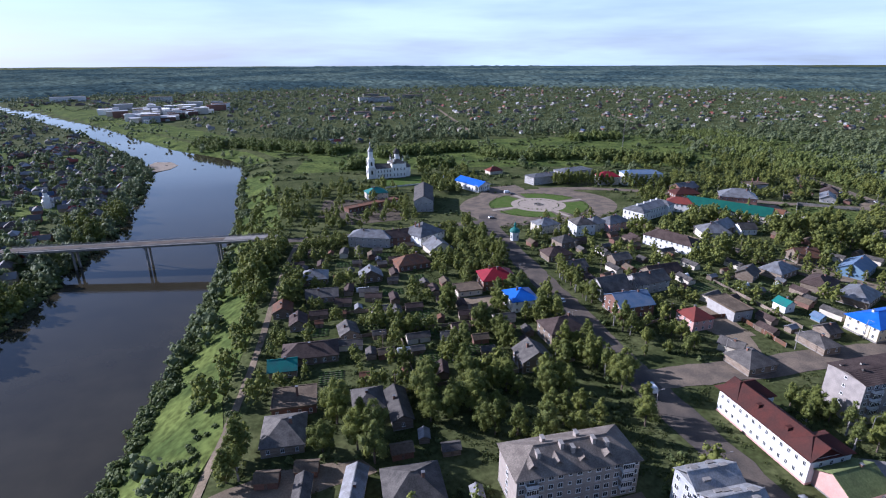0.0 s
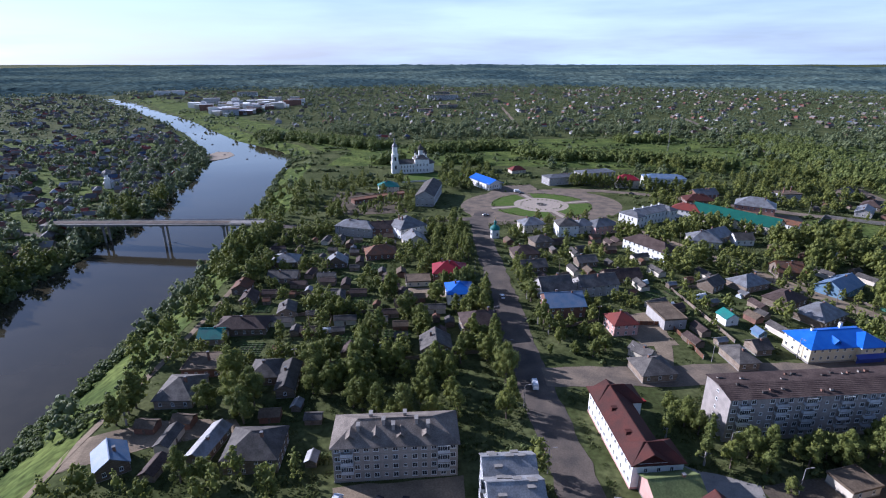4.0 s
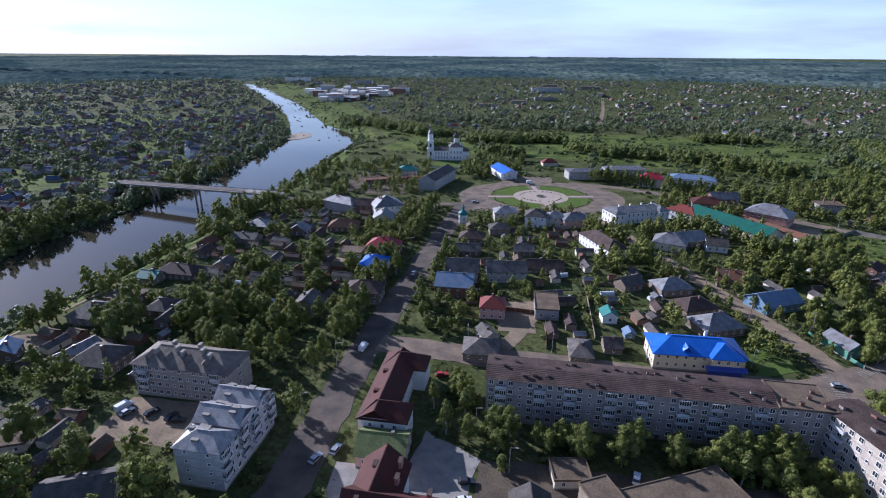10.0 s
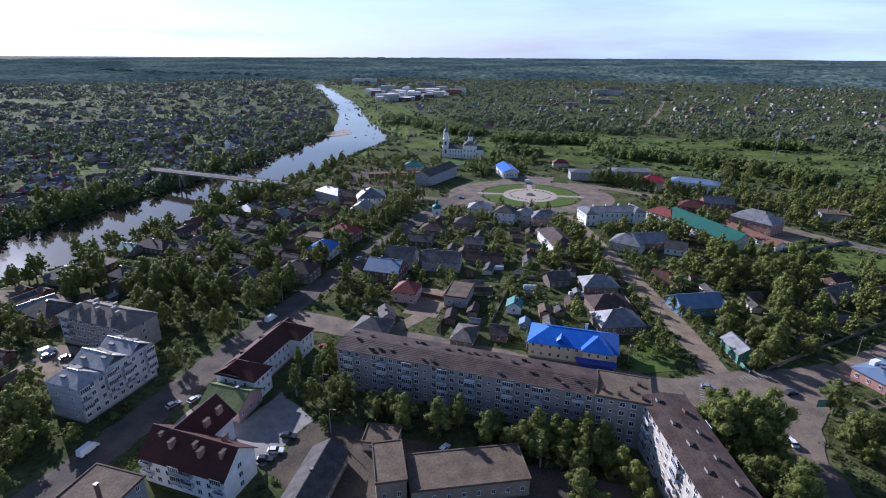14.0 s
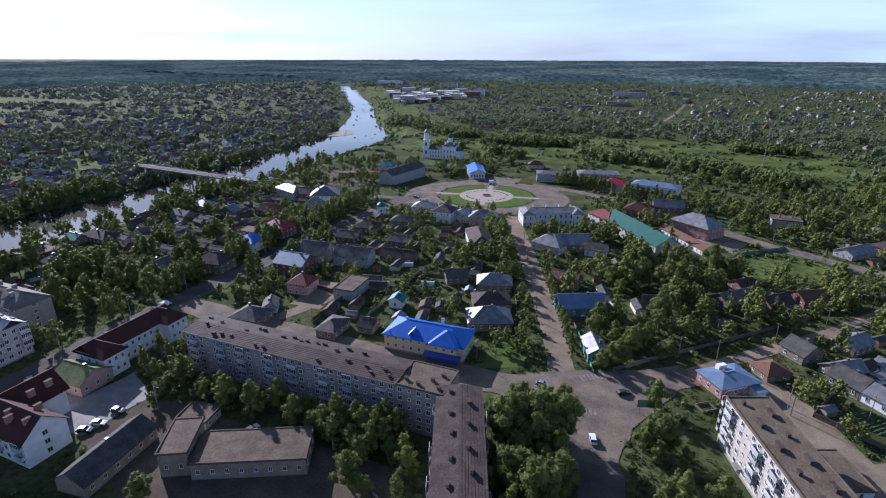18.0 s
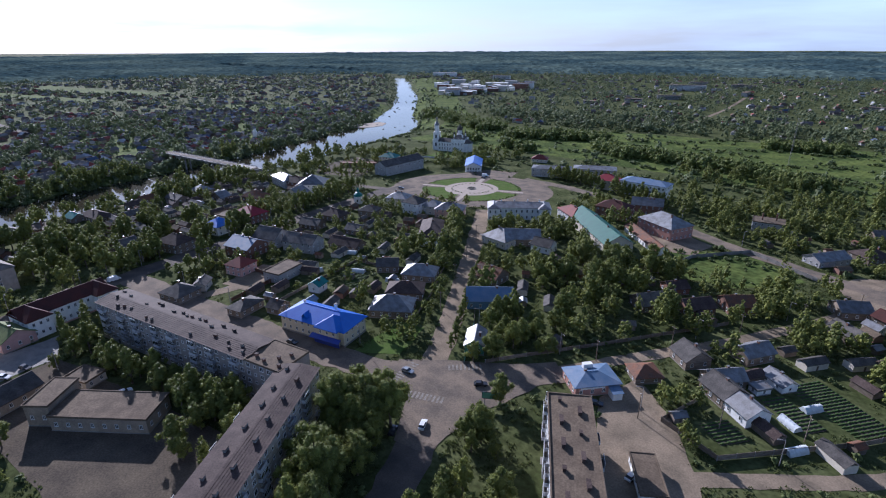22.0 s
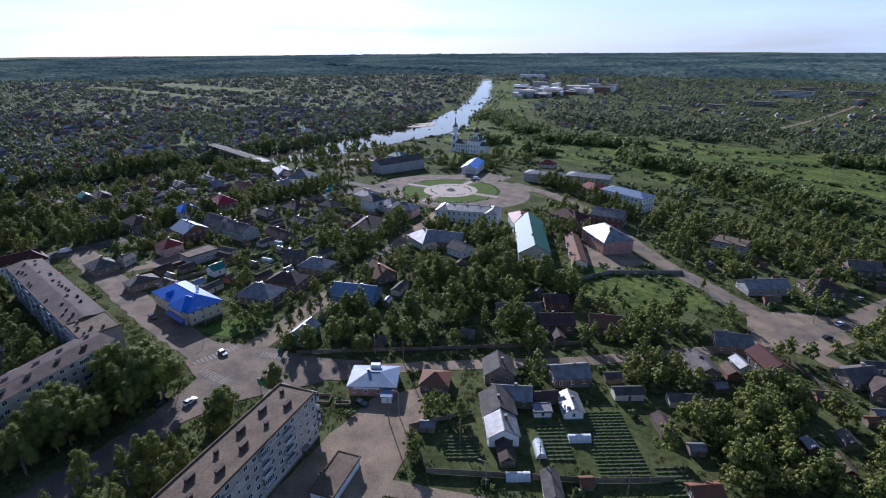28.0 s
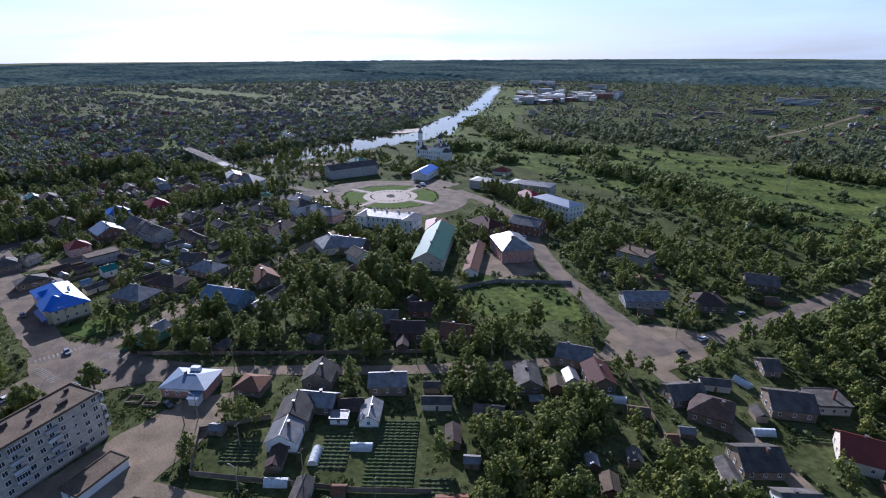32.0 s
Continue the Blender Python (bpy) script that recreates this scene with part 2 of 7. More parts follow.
CAR_PAINT = {"white": mat("white_car_paint", (0.75, 0.75, 0.75), (0.7, 0.7, 0.7), rough=0.2, fine_amt=0.03, spec=0.6),
             "silver": mat("silver_car_paint", (0.42, 0.43, 0.45), (0.38, 0.39, 0.4), rough=0.25, fine_amt=0.03, metal=0.5),
             "dark": mat("dark_car_paint", (0.03, 0.032, 0.038), (0.04, 0.04, 0.045), rough=0.2, fine_amt=0.03, spec=0.6),
             "red": mat("red_car_paint", (0.35, 0.03, 0.02), (0.3, 0.03, 0.02), rough=0.25, fine_amt=0.03, spec=0.6)}
M_BED = mat("tilled_soil", (0.085, 0.07, 0.05), (0.06, 0.05, 0.038), scale=0.8, fine=4, fine_amt=0.25, rough=0.95)
M_CROP = mat("garden_crops", (0.050, 0.085, 0.022), (0.068, 0.095, 0.03), scale=0.7, fine=4, fine_amt=0.35, rough=0.9)
M_SAND = mat("river_sand", (0.30, 0.24, 0.18), (0.24, 0.2, 0.15), scale=0.2, fine=2, fine_amt=0.15)
# conifer green pushed to a lighter blue-grey: distance haze put into the base colour
M_FOREST = mat("haze_tinted_conifers", (0.040, 0.064, 0.068), (0.086, 0.116, 0.100), spec=0.0, scale=0.0022, detail=7, lo=0.42, hi=0.60, fine=0.05, fine_amt=0.45, rough=0.95, bump=0.0)
M_MEADOW = mat("river_meadow", (0.108, 0.132, 0.034), (0.058, 0.080, 0.022), spec=0.02, scale=0.045, detail=10, lo=0.38, hi=0.6, fine=0.35, fine_amt=0.45, rough=0.95, bump=0.6, bump_scale=0.8)


def island_mat(name, cols, rough=0.8):
    """One of a few colours for each separate piece."""
    m = bpy.data.materials.new(name)
    m.use_nodes = True
    n, l = m.node_tree.nodes, m.node_tree.links
    b = n["Principled BSDF"]
    b.inputs["Roughness"].default_value = rough
    ge = n.new("ShaderNodeNewGeometry")
    r = n.new("ShaderNodeValToRGB")
    r.color_ramp.interpolation = "CONSTANT"
    while len(r.color_ramp.elements) < len(cols):
        r.color_ramp.elements.new(0.5)
    for i, (e, c) in enumerate(zip(r.color_ramp.elements, cols)):
        e.position, e.color = i / len(cols), (*c, 1)
    l.new(ge.outputs["Random Per Island"], r.inputs["Fac"])
    l.new(r.outputs["Color"], b.inputs["Base Color"])
    return m


M_FARROOF = island_mat("far_roofs", ((0.136, 0.129, 0.122), (0.095, 0.082, 0.068), (0.204, 0.197, 0.190), (0.075, 0.054, 0.044), (0.116, 0.102, 0.095), (0.306, 0.313, 0.326),
                                     (0.136, 0.054, 0.034), (0.088, 0.082, 0.075), (0.163, 0.150, 0.136), (0.041, 0.061, 0.109), (0.122, 0.109, 0.095), (0.204, 0.041, 0.027)))
M_FARWALL = island_mat("far_walls", ((0.136, 0.109, 0.082), (0.231, 0.204, 0.163), (0.408, 0.394, 0.367), (0.102, 0.082, 0.061), (0.272, 0.224, 0.163), (0.177, 0.095, 0.068)))
# extra blue and brightness in these greens imitate haze over the outer trees
M_FARLEAF = leaf_mat("haze_tinted_leaves", ((0.110, 0.140, 0.076), (0.150, 0.180, 0.090), (0.190, 0.216, 0.098), (0.124, 0.156, 0.086)))
M_BUSH = leaf_mat("willow_bush_leaves", ((0.122, 0.150, 0.052), (0.158, 0.184, 0.060), (0.100, 0.126, 0.048)))
M_SPRUCE = leaf_mat("spruce_needles", ((0.014, 0.034, 0.018), (0.020, 0.044, 0.022)))

MATS = {"TEAL": (M_TEAL, "teal metal"), "SLATE": (M_SLATE, "grey slate"), "RUST": (M_RUST, "rusty"), "TIN": (M_TIN, "pale metal"), "BROWN": (M_SLATE_BROWN, "brown slate"),
        "BLUE": (M_BLUE, "bright blue metal"), "CRIMSON": (M_CRIMSON, "crimson metal"), "RED2": (M_RED2, "red metal"), "GREEN": (M_GREEN, "green metal"),
        "BROWNRED": (M_RED, "dark red metal"), "BLUETIN": (M_BLUETIN, "blue-grey metal"), "FELT": (M_FELT, "flat felt"), "MOSS": (M_MOSS, "green painted"),
        "CREAM": (M_CREAM, "cream plaster"), "GREYBRICK": (M_GREYBRICK, "grey brick"), "BRICK": (M_BRICK, "red brick"), "WHITE": (M_WHITE, "white plaster"),
        "WOOD": (M_WOOD, "weathered wooden"), "PINK": (M_PINK, "pink plaster"), "PINKBRICK": (M_PINKBRICK, "pink brick"), "BLUEWOOD": (M_BLUEWOOD, "blue painted"),
        "GREENWOOD": (M_GREENWOOD, "green painted")}

M_DUST = mat("dusty_asphalt", (0.198, 0.156, 0.114), (0.118, 0.098, 0.078), rough=0.95, spec=0.1, scale=0.15, detail=7, fine=2.0, fine_amt=0.18)
M_THICKET = leaf_mat("thicket_leaves", ((0.100, 0.130, 0.042), (0.142, 0.174, 0.050), (0.186, 0.214, 0.056), (0.114, 0.146, 0.048)))

M_TUFT = leaf_mat("tall_grass_blades", ((0.085, 0.105, 0.032), (0.120, 0.118, 0.045), (0.062, 0.084, 0.026)))
M_STAINED = mat("stained_pale_panels", (0.52, 0.46, 0.38), (0.38, 0.335, 0.28), scale=0.35, detail=6, fine=3, fine_amt=0.15)
M_PALEGREY = mat("grey_white_plaster", (0.42, 0.42, 0.42), (0.33, 0.33, 0.335), scale=0.4, detail=6, fine=3, fine_amt=0.12)
M_TAN = mat("dirty_tan_plaster", (0.34, 0.28, 0.21), (0.25, 0.205, 0.155), scale=0.4, detail=6, fine=3, fine_amt=0.15)
M_YARD = mat("dark_yard_dirt", (0.075, 0.062, 0.048), (0.12, 0.098, 0.07), rough=0.95, spec=0.05, scale=0.12, detail=7, fine=2.0, fine_amt=0.25)
M_DARKTIN = mat("dull_galvanised_roof", (0.22, 0.215, 0.21), (0.34, 0.335, 0.33), rough=0.5, scale=0.5, detail=6, fine=3, fine_amt=0.2, metal=0.3)
MATS["TAN"] = (M_TAN, "tan plaster")
M_WETROCK = mat("wet_stone", (0.045, 0.042, 0.038), (0.075, 0.07, 0.062), rough=0.5, scale=0.8, fine=3, fine_amt=0.25)
M_SLATE_TAN = mat("pale_weathered_slate", (0.20, 0.17, 0.14), (0.125, 0.105, 0.088), scale=0.35, detail=6, fine=3, fine_amt=0.25)
M_TANBRICK = mat("tan_grey_brick", (0.36, 0.31, 0.27), (0.28, 0.245, 0.215), scale=0.5, fine=5, fine_amt=0.12)
M_PAINT = mat("worn_road_paint", (0.24, 0.215, 0.18), (0.16, 0.138, 0.11), scale=0.9, detail=6, fine=5, fine_amt=0.25)
# ---- terrain ----
RIVER = [(-112, -700, 37), (-111, 100, 37), (-106, 200, 40), (-101, 300, 40), (-100, 410, 38), (-114, 550, 40), (-123, 645, 45), (-146, 712, 40),
         (-222, 838, 23), (-308, 998, 18), (-432, 1200, 19), (-548, 1360, 18), (-660, 1530, 18), (-930, 1900, 20), (-1300, 2060, 24), (-2200, 2100, 28)]
FALL_R = [0, 170, 370, 530, 760, 1200, 2300, 2800, 3400, 4000, 4600, 5300, 9000]
FALL_Z = [0, 0, -5, -8.5, -15, -25, -27, -26, -22, -15, -6, 3, 3]


def smooth(v):
    v = np.clip(v, 0.0, 1.0)
    return v * v * (3 - 2 * v)


def river_gap(x, y):
    """Metres from the water's edge; negative in the river."""
    best = np.full(np.shape(x), 1e9)
    for (x0, y0, w0), (x1, y1, w1) in zip(RIVER, RIVER[1:]):
        dx, dy = x1 - x0, y1 - y0
        k = np.clip(((x - x0) * dx + (y - y0) * dy) / (dx * dx + dy * dy), 0, 1)
        best = np.minimum(best, np.hypot(x - x0 - k * dx, y - y0 - k * dy) - (w0 + (w1 - w0) * k))
    return best


WATER_Y, WATER_H = [350, 600, 780, 1000, 2000], [-19, -21, -26, -30.5, -33]


def water_z(y):
    return np.interp(y, WATER_Y, WATER_H)


def gz(x, y):
    x, y = np.asarray(x, float), np.asarray(y, float)
    r = np.hypot(x - 230, y)
    base = np.interp(r, FALL_R, FALL_Z) + 1.5 * np.sin(x * 0.0081 + 1) * np.sin(y * 0.0067) * smooth((r - 450) / 400)
    base = base - 6.0 * smooth((-125 - x) / 30) * smooth((900 - y) / 300)
    g = river_gap(x, y)
    k = smooth((g + 3) / 46.0)
    w = water_z(y)
    z = (w - 1.2) * (1 - k) + np.maximum(base, w + 1.0) * k
    return np.where(g < -3, w - 1.5, z)


def line(v, xs, ys):
    """One value from a table, as np.interp does it."""
    if v <= xs[0]:
        return ys[0]
    for a, b, p, q in zip(xs, xs[1:], ys, ys[1:]):
        if v < b:
            return p + (q - p) * (v - a) / (b - a)
    return ys[-1]


def soft(v):
    v = min(max(v, 0.0), 1.0)
    return v * v * (3 - 2 * v)


def gap_at(x, y):
    """river_gap for one point."""
    best = 1e9
    for (x0, y0, w0), (x1, y1, w1) in zip(RIVER, RIVER[1:]):
        dx, dy = x1 - x0, y1 - y0
        k = min(max(((x - x0) * dx + (y - y0) * dy) / (dx * dx + dy * dy), 0.0), 1.0)
        best = min(best, math.hypot(x - x0 - k * dx, y - y0 - k * dy) - (w0 + (w1 - w0) * k))
    return best


def ground_z(x, y):
    """gz for one point."""
    r = math.hypot(x - 230, y)
    base = line(r, FALL_R, FALL_Z)
    if r > 450:
        base += 1.5 * math.sin(x * 0.0081 + 1) * math.sin(y * 0.0067) * soft((r - 450) / 400)
    if x < -125:
        base -= 6.0 * soft((-125 - x) / 30) * soft((900 - y) / 300)
    if x > 20 and y < 900:
        return base
    g = gap_at(x, y)
    w = line(y, WATER_Y, WATER_H)
    if g < -3:
        return w - 1.5
    k = soft((g + 3) / 46.0)
    return (w - 1.2) * (1 - k) + max(base, w + 1.0) * k


def spaced(lo, hi, step, far_lo, far_hi, grow=1.06):
    a = list(np.arange(lo, hi + 0.1, step))
    s = step
    while a[-1] < far_hi:
        s *= grow
        a.append(a[-1] + s)
    s = step
    while a[0] > far_lo:
        s *= grow
        a.insert(0, a[0] - s)
    return np.array(a)


def sheet(name, verts, faces, material, smooth_it=False):
    me = bpy.data.meshes.new(name)
    me.from_pydata(verts, [], faces)
    me.materials.append(material)
    if smooth_it:
        me.polygons.foreach_set("use_smooth", [True] * len(me.polygons))
    me.update()
    return new(name, me)


gx, gy = spaced(-240, 640, 5.5, -5600, 5600), spaced(-120, 760, 5.5, -1500, 5600)
GX, GY = np.meshgrid(gx, gy)
GZ = gz(GX, GY)
nx = len(gx)
ground = sheet("ground", np.stack([GX, GY, GZ], -1).reshape(-1, 3).tolist(),
               [(j * nx + i, j * nx + i + 1, (j + 1) * nx + i + 1, (j + 1) * nx + i) for j in range(len(gy) - 1) for i in range(nx - 1)], M_GROUND, True)
tagged(ground, "rough green grass with bare soil patches", "ground", kind="structure")

river_line = []
for (x0, y0, w0), (x1, y1, w1) in zip(RIVER, RIVER[1:]):
    n = max(1, int(math.hypot(x1 - x0, y1 - y0) / 40))
    river_line += [(x0 + (x1 - x0) * k / n, y0 + (y1 - y0) * k / n, w0 + (w1 - w0) * k / n) for k in range(n)]
wv, wf = [], []
for i, (x, y, w) in enumerate(river_line):
    x0, y0, _ = river_line[max(i - 1, 0)]
    x1, y1, _ = river_line[min(i + 1, len(river_line) - 1)]
    d = Vector((x1 - x0, y1 - y0)).normalized()
    z = float(water_z(y))
    wv += [(x - d.y * (w + 12), y + d.x * (w + 12), z), (x + d.y * (w + 12), y - d.x * (w + 12), z)]
    if i:
        wf.append((2 * i - 2, 2 * i - 1, 2 * i + 1, 2 * i))
water = tagged(sheet("water", wv, wf, M_WATER, True), "calm brown river reflecting the sky", "river", kind="structure")

ROADS = []


def strip(name, pts, width, material, lift=0.06, label="", category="road", rag=0.12):
    """A band laid on the ground along a line of points."""
    fine = []
    for (x0, y0), (x1, y1) in zip(pts, pts[1:]):
        n = max(1, int(math.hypot(x1 - x0, y1 - y0) / 4))
        fine += [(x0 + (x1 - x0) * k / n, y0 + (y1 - y0) * k / n) for k in range(n)]
    fine.append(pts[-1])
    for _ in range(3):
        fine = [fine[0]] + [((a[0] + 2 * b[0] + c[0]) / 4, (a[1] + 2 * b[1] + c[1]) / 4) for a, b, c in zip(fine, fine[1:], fine[2:])] + [fine[-1]]
    v, f = [], []
    rng = random.Random(len(pts) * 7 + int(width * 10))
    for i, (x, y) in enumerate(fine):
        a, b = fine[max(i - 1, 0)], fine[min(i + 1, len(fine) - 1)]
        d = Vector((b[0] - a[0], b[1] - a[1])).normalized()
        for k in (-1, -0.5, 0, 0.5, 1):
            o = k * width / 2 * (1 + rng.uniform(-rag, rag) * (abs(k) == 1))
            px, py = x - d.y * o, y + d.x * o
            v.append((px, py, ground_z(px, py) + lift))
        if i:
            f += [(5 * i - 5 + k, 5 * i - 4 + k, 5 * i + 1 + k, 5 * i + k)[::-1] for k in range(4)]
        ROADS.append((x, y, width / 2))
    return tagged(sheet(name, v, f, material), label, category, kind="structure")


PADS = []


def pad(name, pts, material, lift, label, category="yard", keep_clear=True):
    """A flat area of ground with a worn outline."""
    rng = random.Random(len(name) + int(pts[0][0]))
    out = []
    for (x0, y0), (x1, y1) in zip(pts, pts[1:] + pts[:1]):
        n = max(1, int(math.hypot(x1 - x0, y1 - y0) / 4))
        out += [(x0 + (x1 - x0) * k / n + rng.uniform(-0.5, 0.5), y0 + (y1 - y0) * k / n + rng.uniform(-0.5, 0.5)) for k in range(n)]
    cx, cy = sum(p[0] for p in out) / len(out), sum(p[1] for p in out) / len(out)
    rings = 6
    v = [(cx, cy, ground_z(cx, cy) + lift)]
    for q in range(1, rings + 1):
        for x, y in out:
            px, py = cx + (x - cx) * q / rings, cy + (y - cy) * q / rings
            v.append((px, py, ground_z(px, py) + lift))
    n = len(out)
    f = [(0, 1 + i, 1 + (i + 1) % n) for i in range(n)]
    for q in range(rings - 1):
        f += [(1 + q * n + i, 1 + (q + 1) * n + i, 1 + (q + 1) * n + (i + 1) % n, 1 + q * n + (i + 1) % n) for i in range(n)]
    if keep_clear:
        PADS.append(pts)
    return tagged(sheet(name, v, f, material), label, category, kind="structure")


strip("road_main", [(104, -120), (104, 60), (104, 150), (107, 200), (109, 260), (113, 330), (122, 352)], 12, M_ROAD, 0.10, "worn asphalt main street with dusty edges")
strip("road_cross", [(108, 134), (150, 131), (200, 129), (250, 129), (280, 137), (304, 158)], 12, M_DUST, 0.13, "worn asphalt cross street with pale dusty edges")
strip("lane_shady", [(300, 154), (322, 178), (352, 208), (384, 246), (406, 278)], 5.5, M_DIRT, 0.12, "narrow dirt lane shaded by trees")
strip("road_out", [(404, 276), (424, 312), (440, 360), (466, 440), (505, 570), (560, 760), (660, 1100)], 9, M_DUST, 0.13, "asphalt road leading out past meadows")
strip("road_south", [(272, 134), (281, 105), (292, 40), (310, -120)], 11, M_ROAD, 0.11, "worn asphalt street leading out of town")
strip("road_square", [(266, 138), (256, 170), (234, 230), (213, 285), (200, 318)], 9, M_DIRT, 0.09, "narrow dusty street between gardens")
strip("road_east", [(408, 286), (343, 324), (300, 362), (262, 392), (230, 408), (190, 418)], 10, M_DUST, 0.14, "asphalt street leading to the square")
strip("road_bridge", [(-34, 331), (10, 328), (60, 330), (112, 334)], 8, M_ROAD, 0.09, "asphalt road from the bridge into town")
strip("road_west", [(-182, 352), (-230, 362), (-330, 375), (-480, 372), (-760, 420)], 8, M_ROAD, 0.10, "asphalt road beyond the bridge")
strip("track_bank", [(-40, 70), (-36, 110), (-28, 160), (-24, 200), (-20, 260), (-12, 320)], 2.6, M_DIRT, 0.08, "sandy track along the top of the river bank")
strip("track_yard", [(150, 131), (158, 150), (163, 165)], 6, M_DIRT, 0.08, "dusty lane to a garage yard")
strip("track_south_east", [(345, 128), (385, 150), (430, 190), (480, 215)], 5, M_DIRT, 0.08, "rutted dirt track beside gardens")
strip("road_far_town", [(258, 850), (280, 1000), (305, 1200), (330, 1450)], 7, M_DIRT, 0.15, "pale dusty street through the far houses")
strip("lane_gardens", [(404, 278), (440, 262), (475, 240), (520, 210)], 6, M_DIRT, 0.08, "dusty lane between cottages")
pad("yard_sandy", [(318, 150), (326, 166), (338, 152), (348, 128), (352, 100), (330, 100), (322, 128)], M_DIRT, 0.10, "bare sandy yard with tyre marks")
pad("yard_crossing", [(254, 122), (254, 138), (270, 146), (292, 156), (304, 156), (296, 138), (288, 122), (284, 104), (274, 104), (268, 120)], M_DUST, 0.16, "wide dusty street crossing")
pad("yard_flats", [(42, 72), (74, 72), (75, 91), (42, 91)], M_DIRT, 0.07, "bare earth car park behind flats")
pad("yard_parking", [(60, 204), (80, 204), (80, 216), (60, 216)], M_DIRT, 0.07, "bare earth parking beside a garage")
pad("yard_depot", [(150, 60), (150, 82), (236, 84), (240, 62), (236, 46), (180, 50)], M_YARD, 0.07, "bare yard in front of the depot sheds")
pad("yard_shops", [(114, 62), (148, 62), (150, 82), (134, 90), (132, 76), (114, 74)], M_CONC, 0.08, "concrete paved yard beside shops")
pad("yard_garage", [(150, 150), (164, 150), (164, 178), (148, 176)], M_DIRT, 0.09, "dusty yard before a garage")
pad("junction_dust", [(398, 266), (390, 288), (400, 304), (416, 312), (426, 294), (418, 272)], M_DIRT, 0.09, "dusty verges around a road junction")
pad("yard_brick", [(296, 318), (318, 334), (338, 318), (330, 296), (306, 296)], M_DIRT, 0.08, "dusty yard beside brick buildings")
pad("bank_clearing", [(-36, 118), (-14, 124), (8, 122), (12, 116), (-12, 112), (-34, 104)], M_DIRT, 0.07, "trodden earth clearing near the river")

# the square
SQX, SQY = 167, 367
sq_z = ground_z(SQX, SQY)


def disc(name, rx, ry, material, lift, label, category="paving", cx=SQX, cy=SQY, a0=0.0, a1=360.0, r0=0.0, turn=10.0):
    v, f = [], []
    n = 48
    for i in range(n + 1):
        a = radians(a0 + (a1 - a0) * i / n)
        for q in range(5):
            k = r0 + (1 - r0) * q / 4
            px, py = rx * k * math.cos(a), ry * k * math.sin(a)
            c, s = math.cos(radians(turn)), math.sin(radians(turn))
            px, py = cx + px * c - py * s, cy + px * s + py * c
            v.append((px, py, ground_z(px, py) + lift))
        if i:
            f += [(5 * i - 5 + q, 5 * i - 4 + q, 5 * i + 1 + q, 5 * i + q)[::-1] for q in range(4)]
    return tagged(sheet(name, v, f, material), label, category, kind="structure")


pad("square_asphalt", [(112, 318), (150, 316), (188, 318), (214, 350), (216, 412), (178, 416), (176, 440), (148, 436), (126, 400), (108, 372)], M_DUST, 0.05, "worn asphalt around the town square", keep_clear=False)
disc("square", 62, 52, M_DUST, 0.07, "worn asphalt town square")
PADS.append([(105, 325), (105, 405), (225, 425), (232, 345), (190, 322)])
for k, (a0, a1) in enumerate(((9, 81), (99, 171), (189, 261), (279, 351))):
    disc("lawn", 38, 37, M_LAWN, 0.12, "mown lawn segment around the round plaza", "lawn", a0=a0, a1=a1, r0=0.40)
disc("plaza", 20.5, 21.5, M_PAVE, 0.15, "pale paved round plaza")
for a in (0, 90, 180, 270):
    c, s = math.cos(radians(a + 10)), math.sin(radians(a + 10))
    strip("plaza_path", [(SQX + c * 18, SQY + s * 18), (SQX + c * 40, SQY + s * 39)], 3.6, M_PAVE, 0.17, "pale paved path across the square", "path", rag=0)



def bank(name, side, y0, y1, g0, g1, material, label):
    """Grass along one side of the river between two distances from the water."""
    pts = [p for p in river_line if y0 <= p[1] <= y1]
    fine = []
    for (xa, ya, wa), (xb, yb, wb) in zip(pts, pts[1:]):
        fine += [(xa + (xb - xa) * k / 6, ya + (yb - ya) * k / 6, wa + (wb - wa) * k / 6) for k in range(6)]
    v, f = [], []
    for i, (x, y, w) in enumerate(fine):
        a, b = fine[max(i - 1, 0)], fine[min(i + 1, len(fine) - 1)]
        d = Vector((b[0] - a[0], b[1] - a[1])).normalized()
        for k in range(8):
            o = side * (w + g0 + (g1 + 6 * noise.noise(Vector((x / 30, y / 30, side))) - g0) * k / 7)
            px, py = x + d.y * o, y - d.x * o
            v.append((px, py, ground_z(px, py) + 0.12))
        if i:
            q = [(8 * i - 8 + k, 8 * i - 7 + k, 8 * i + 1 + k, 8 * i + k) for k in range(7)]
            f += [t[::-1] for t in q] if side < 0 else q
    tagged(sheet(name, v, f, material, True), label, "grass", kind="structure")


bank("bank_grass", 1, 0, 640, 1, 36, M_MEADOW, "bright green grass on the river bank")
bank("bank_west_grass", -1, 180, 1000, 1, 34, M_MEADOW, "rough green grass on the far river bank")
bank("bank_meadow", 1, 640, 1800, 2, 105, M_MEADOW, "open green meadow beside the river")
pad("field_green", [(326, 262), (318, 300), (356, 314), (380, 286), (352, 262)], M_MEADOW, 0.08, "fenced field of tall green grass", "field", keep_clear=True)
pad("meadow_creek", [(-20, 560), (150, 540), (300, 500), (480, 450), (700, 420), (900, 560), (760, 760), (430, 740), (200, 760), (0, 700)], M_MEADOW, 0.1, "green meadow with thickets", "meadow", keep_clear=False)
pad("field_far", [(-1500, 600), (-1200, 660), (-900, 670), (-900, 730), (-1250, 720), (-1560, 690)], M_MEADOW, 0.3, "pale green open fields beyond the gardens", "field")
pad("field_far_low", [(-1480, 800), (-1200, 830), (-960, 880), (-980, 940), (-1300, 920), (-1620, 930)], M_MEADOW, 0.3, "pale green open fields beyond the gardens", "field")
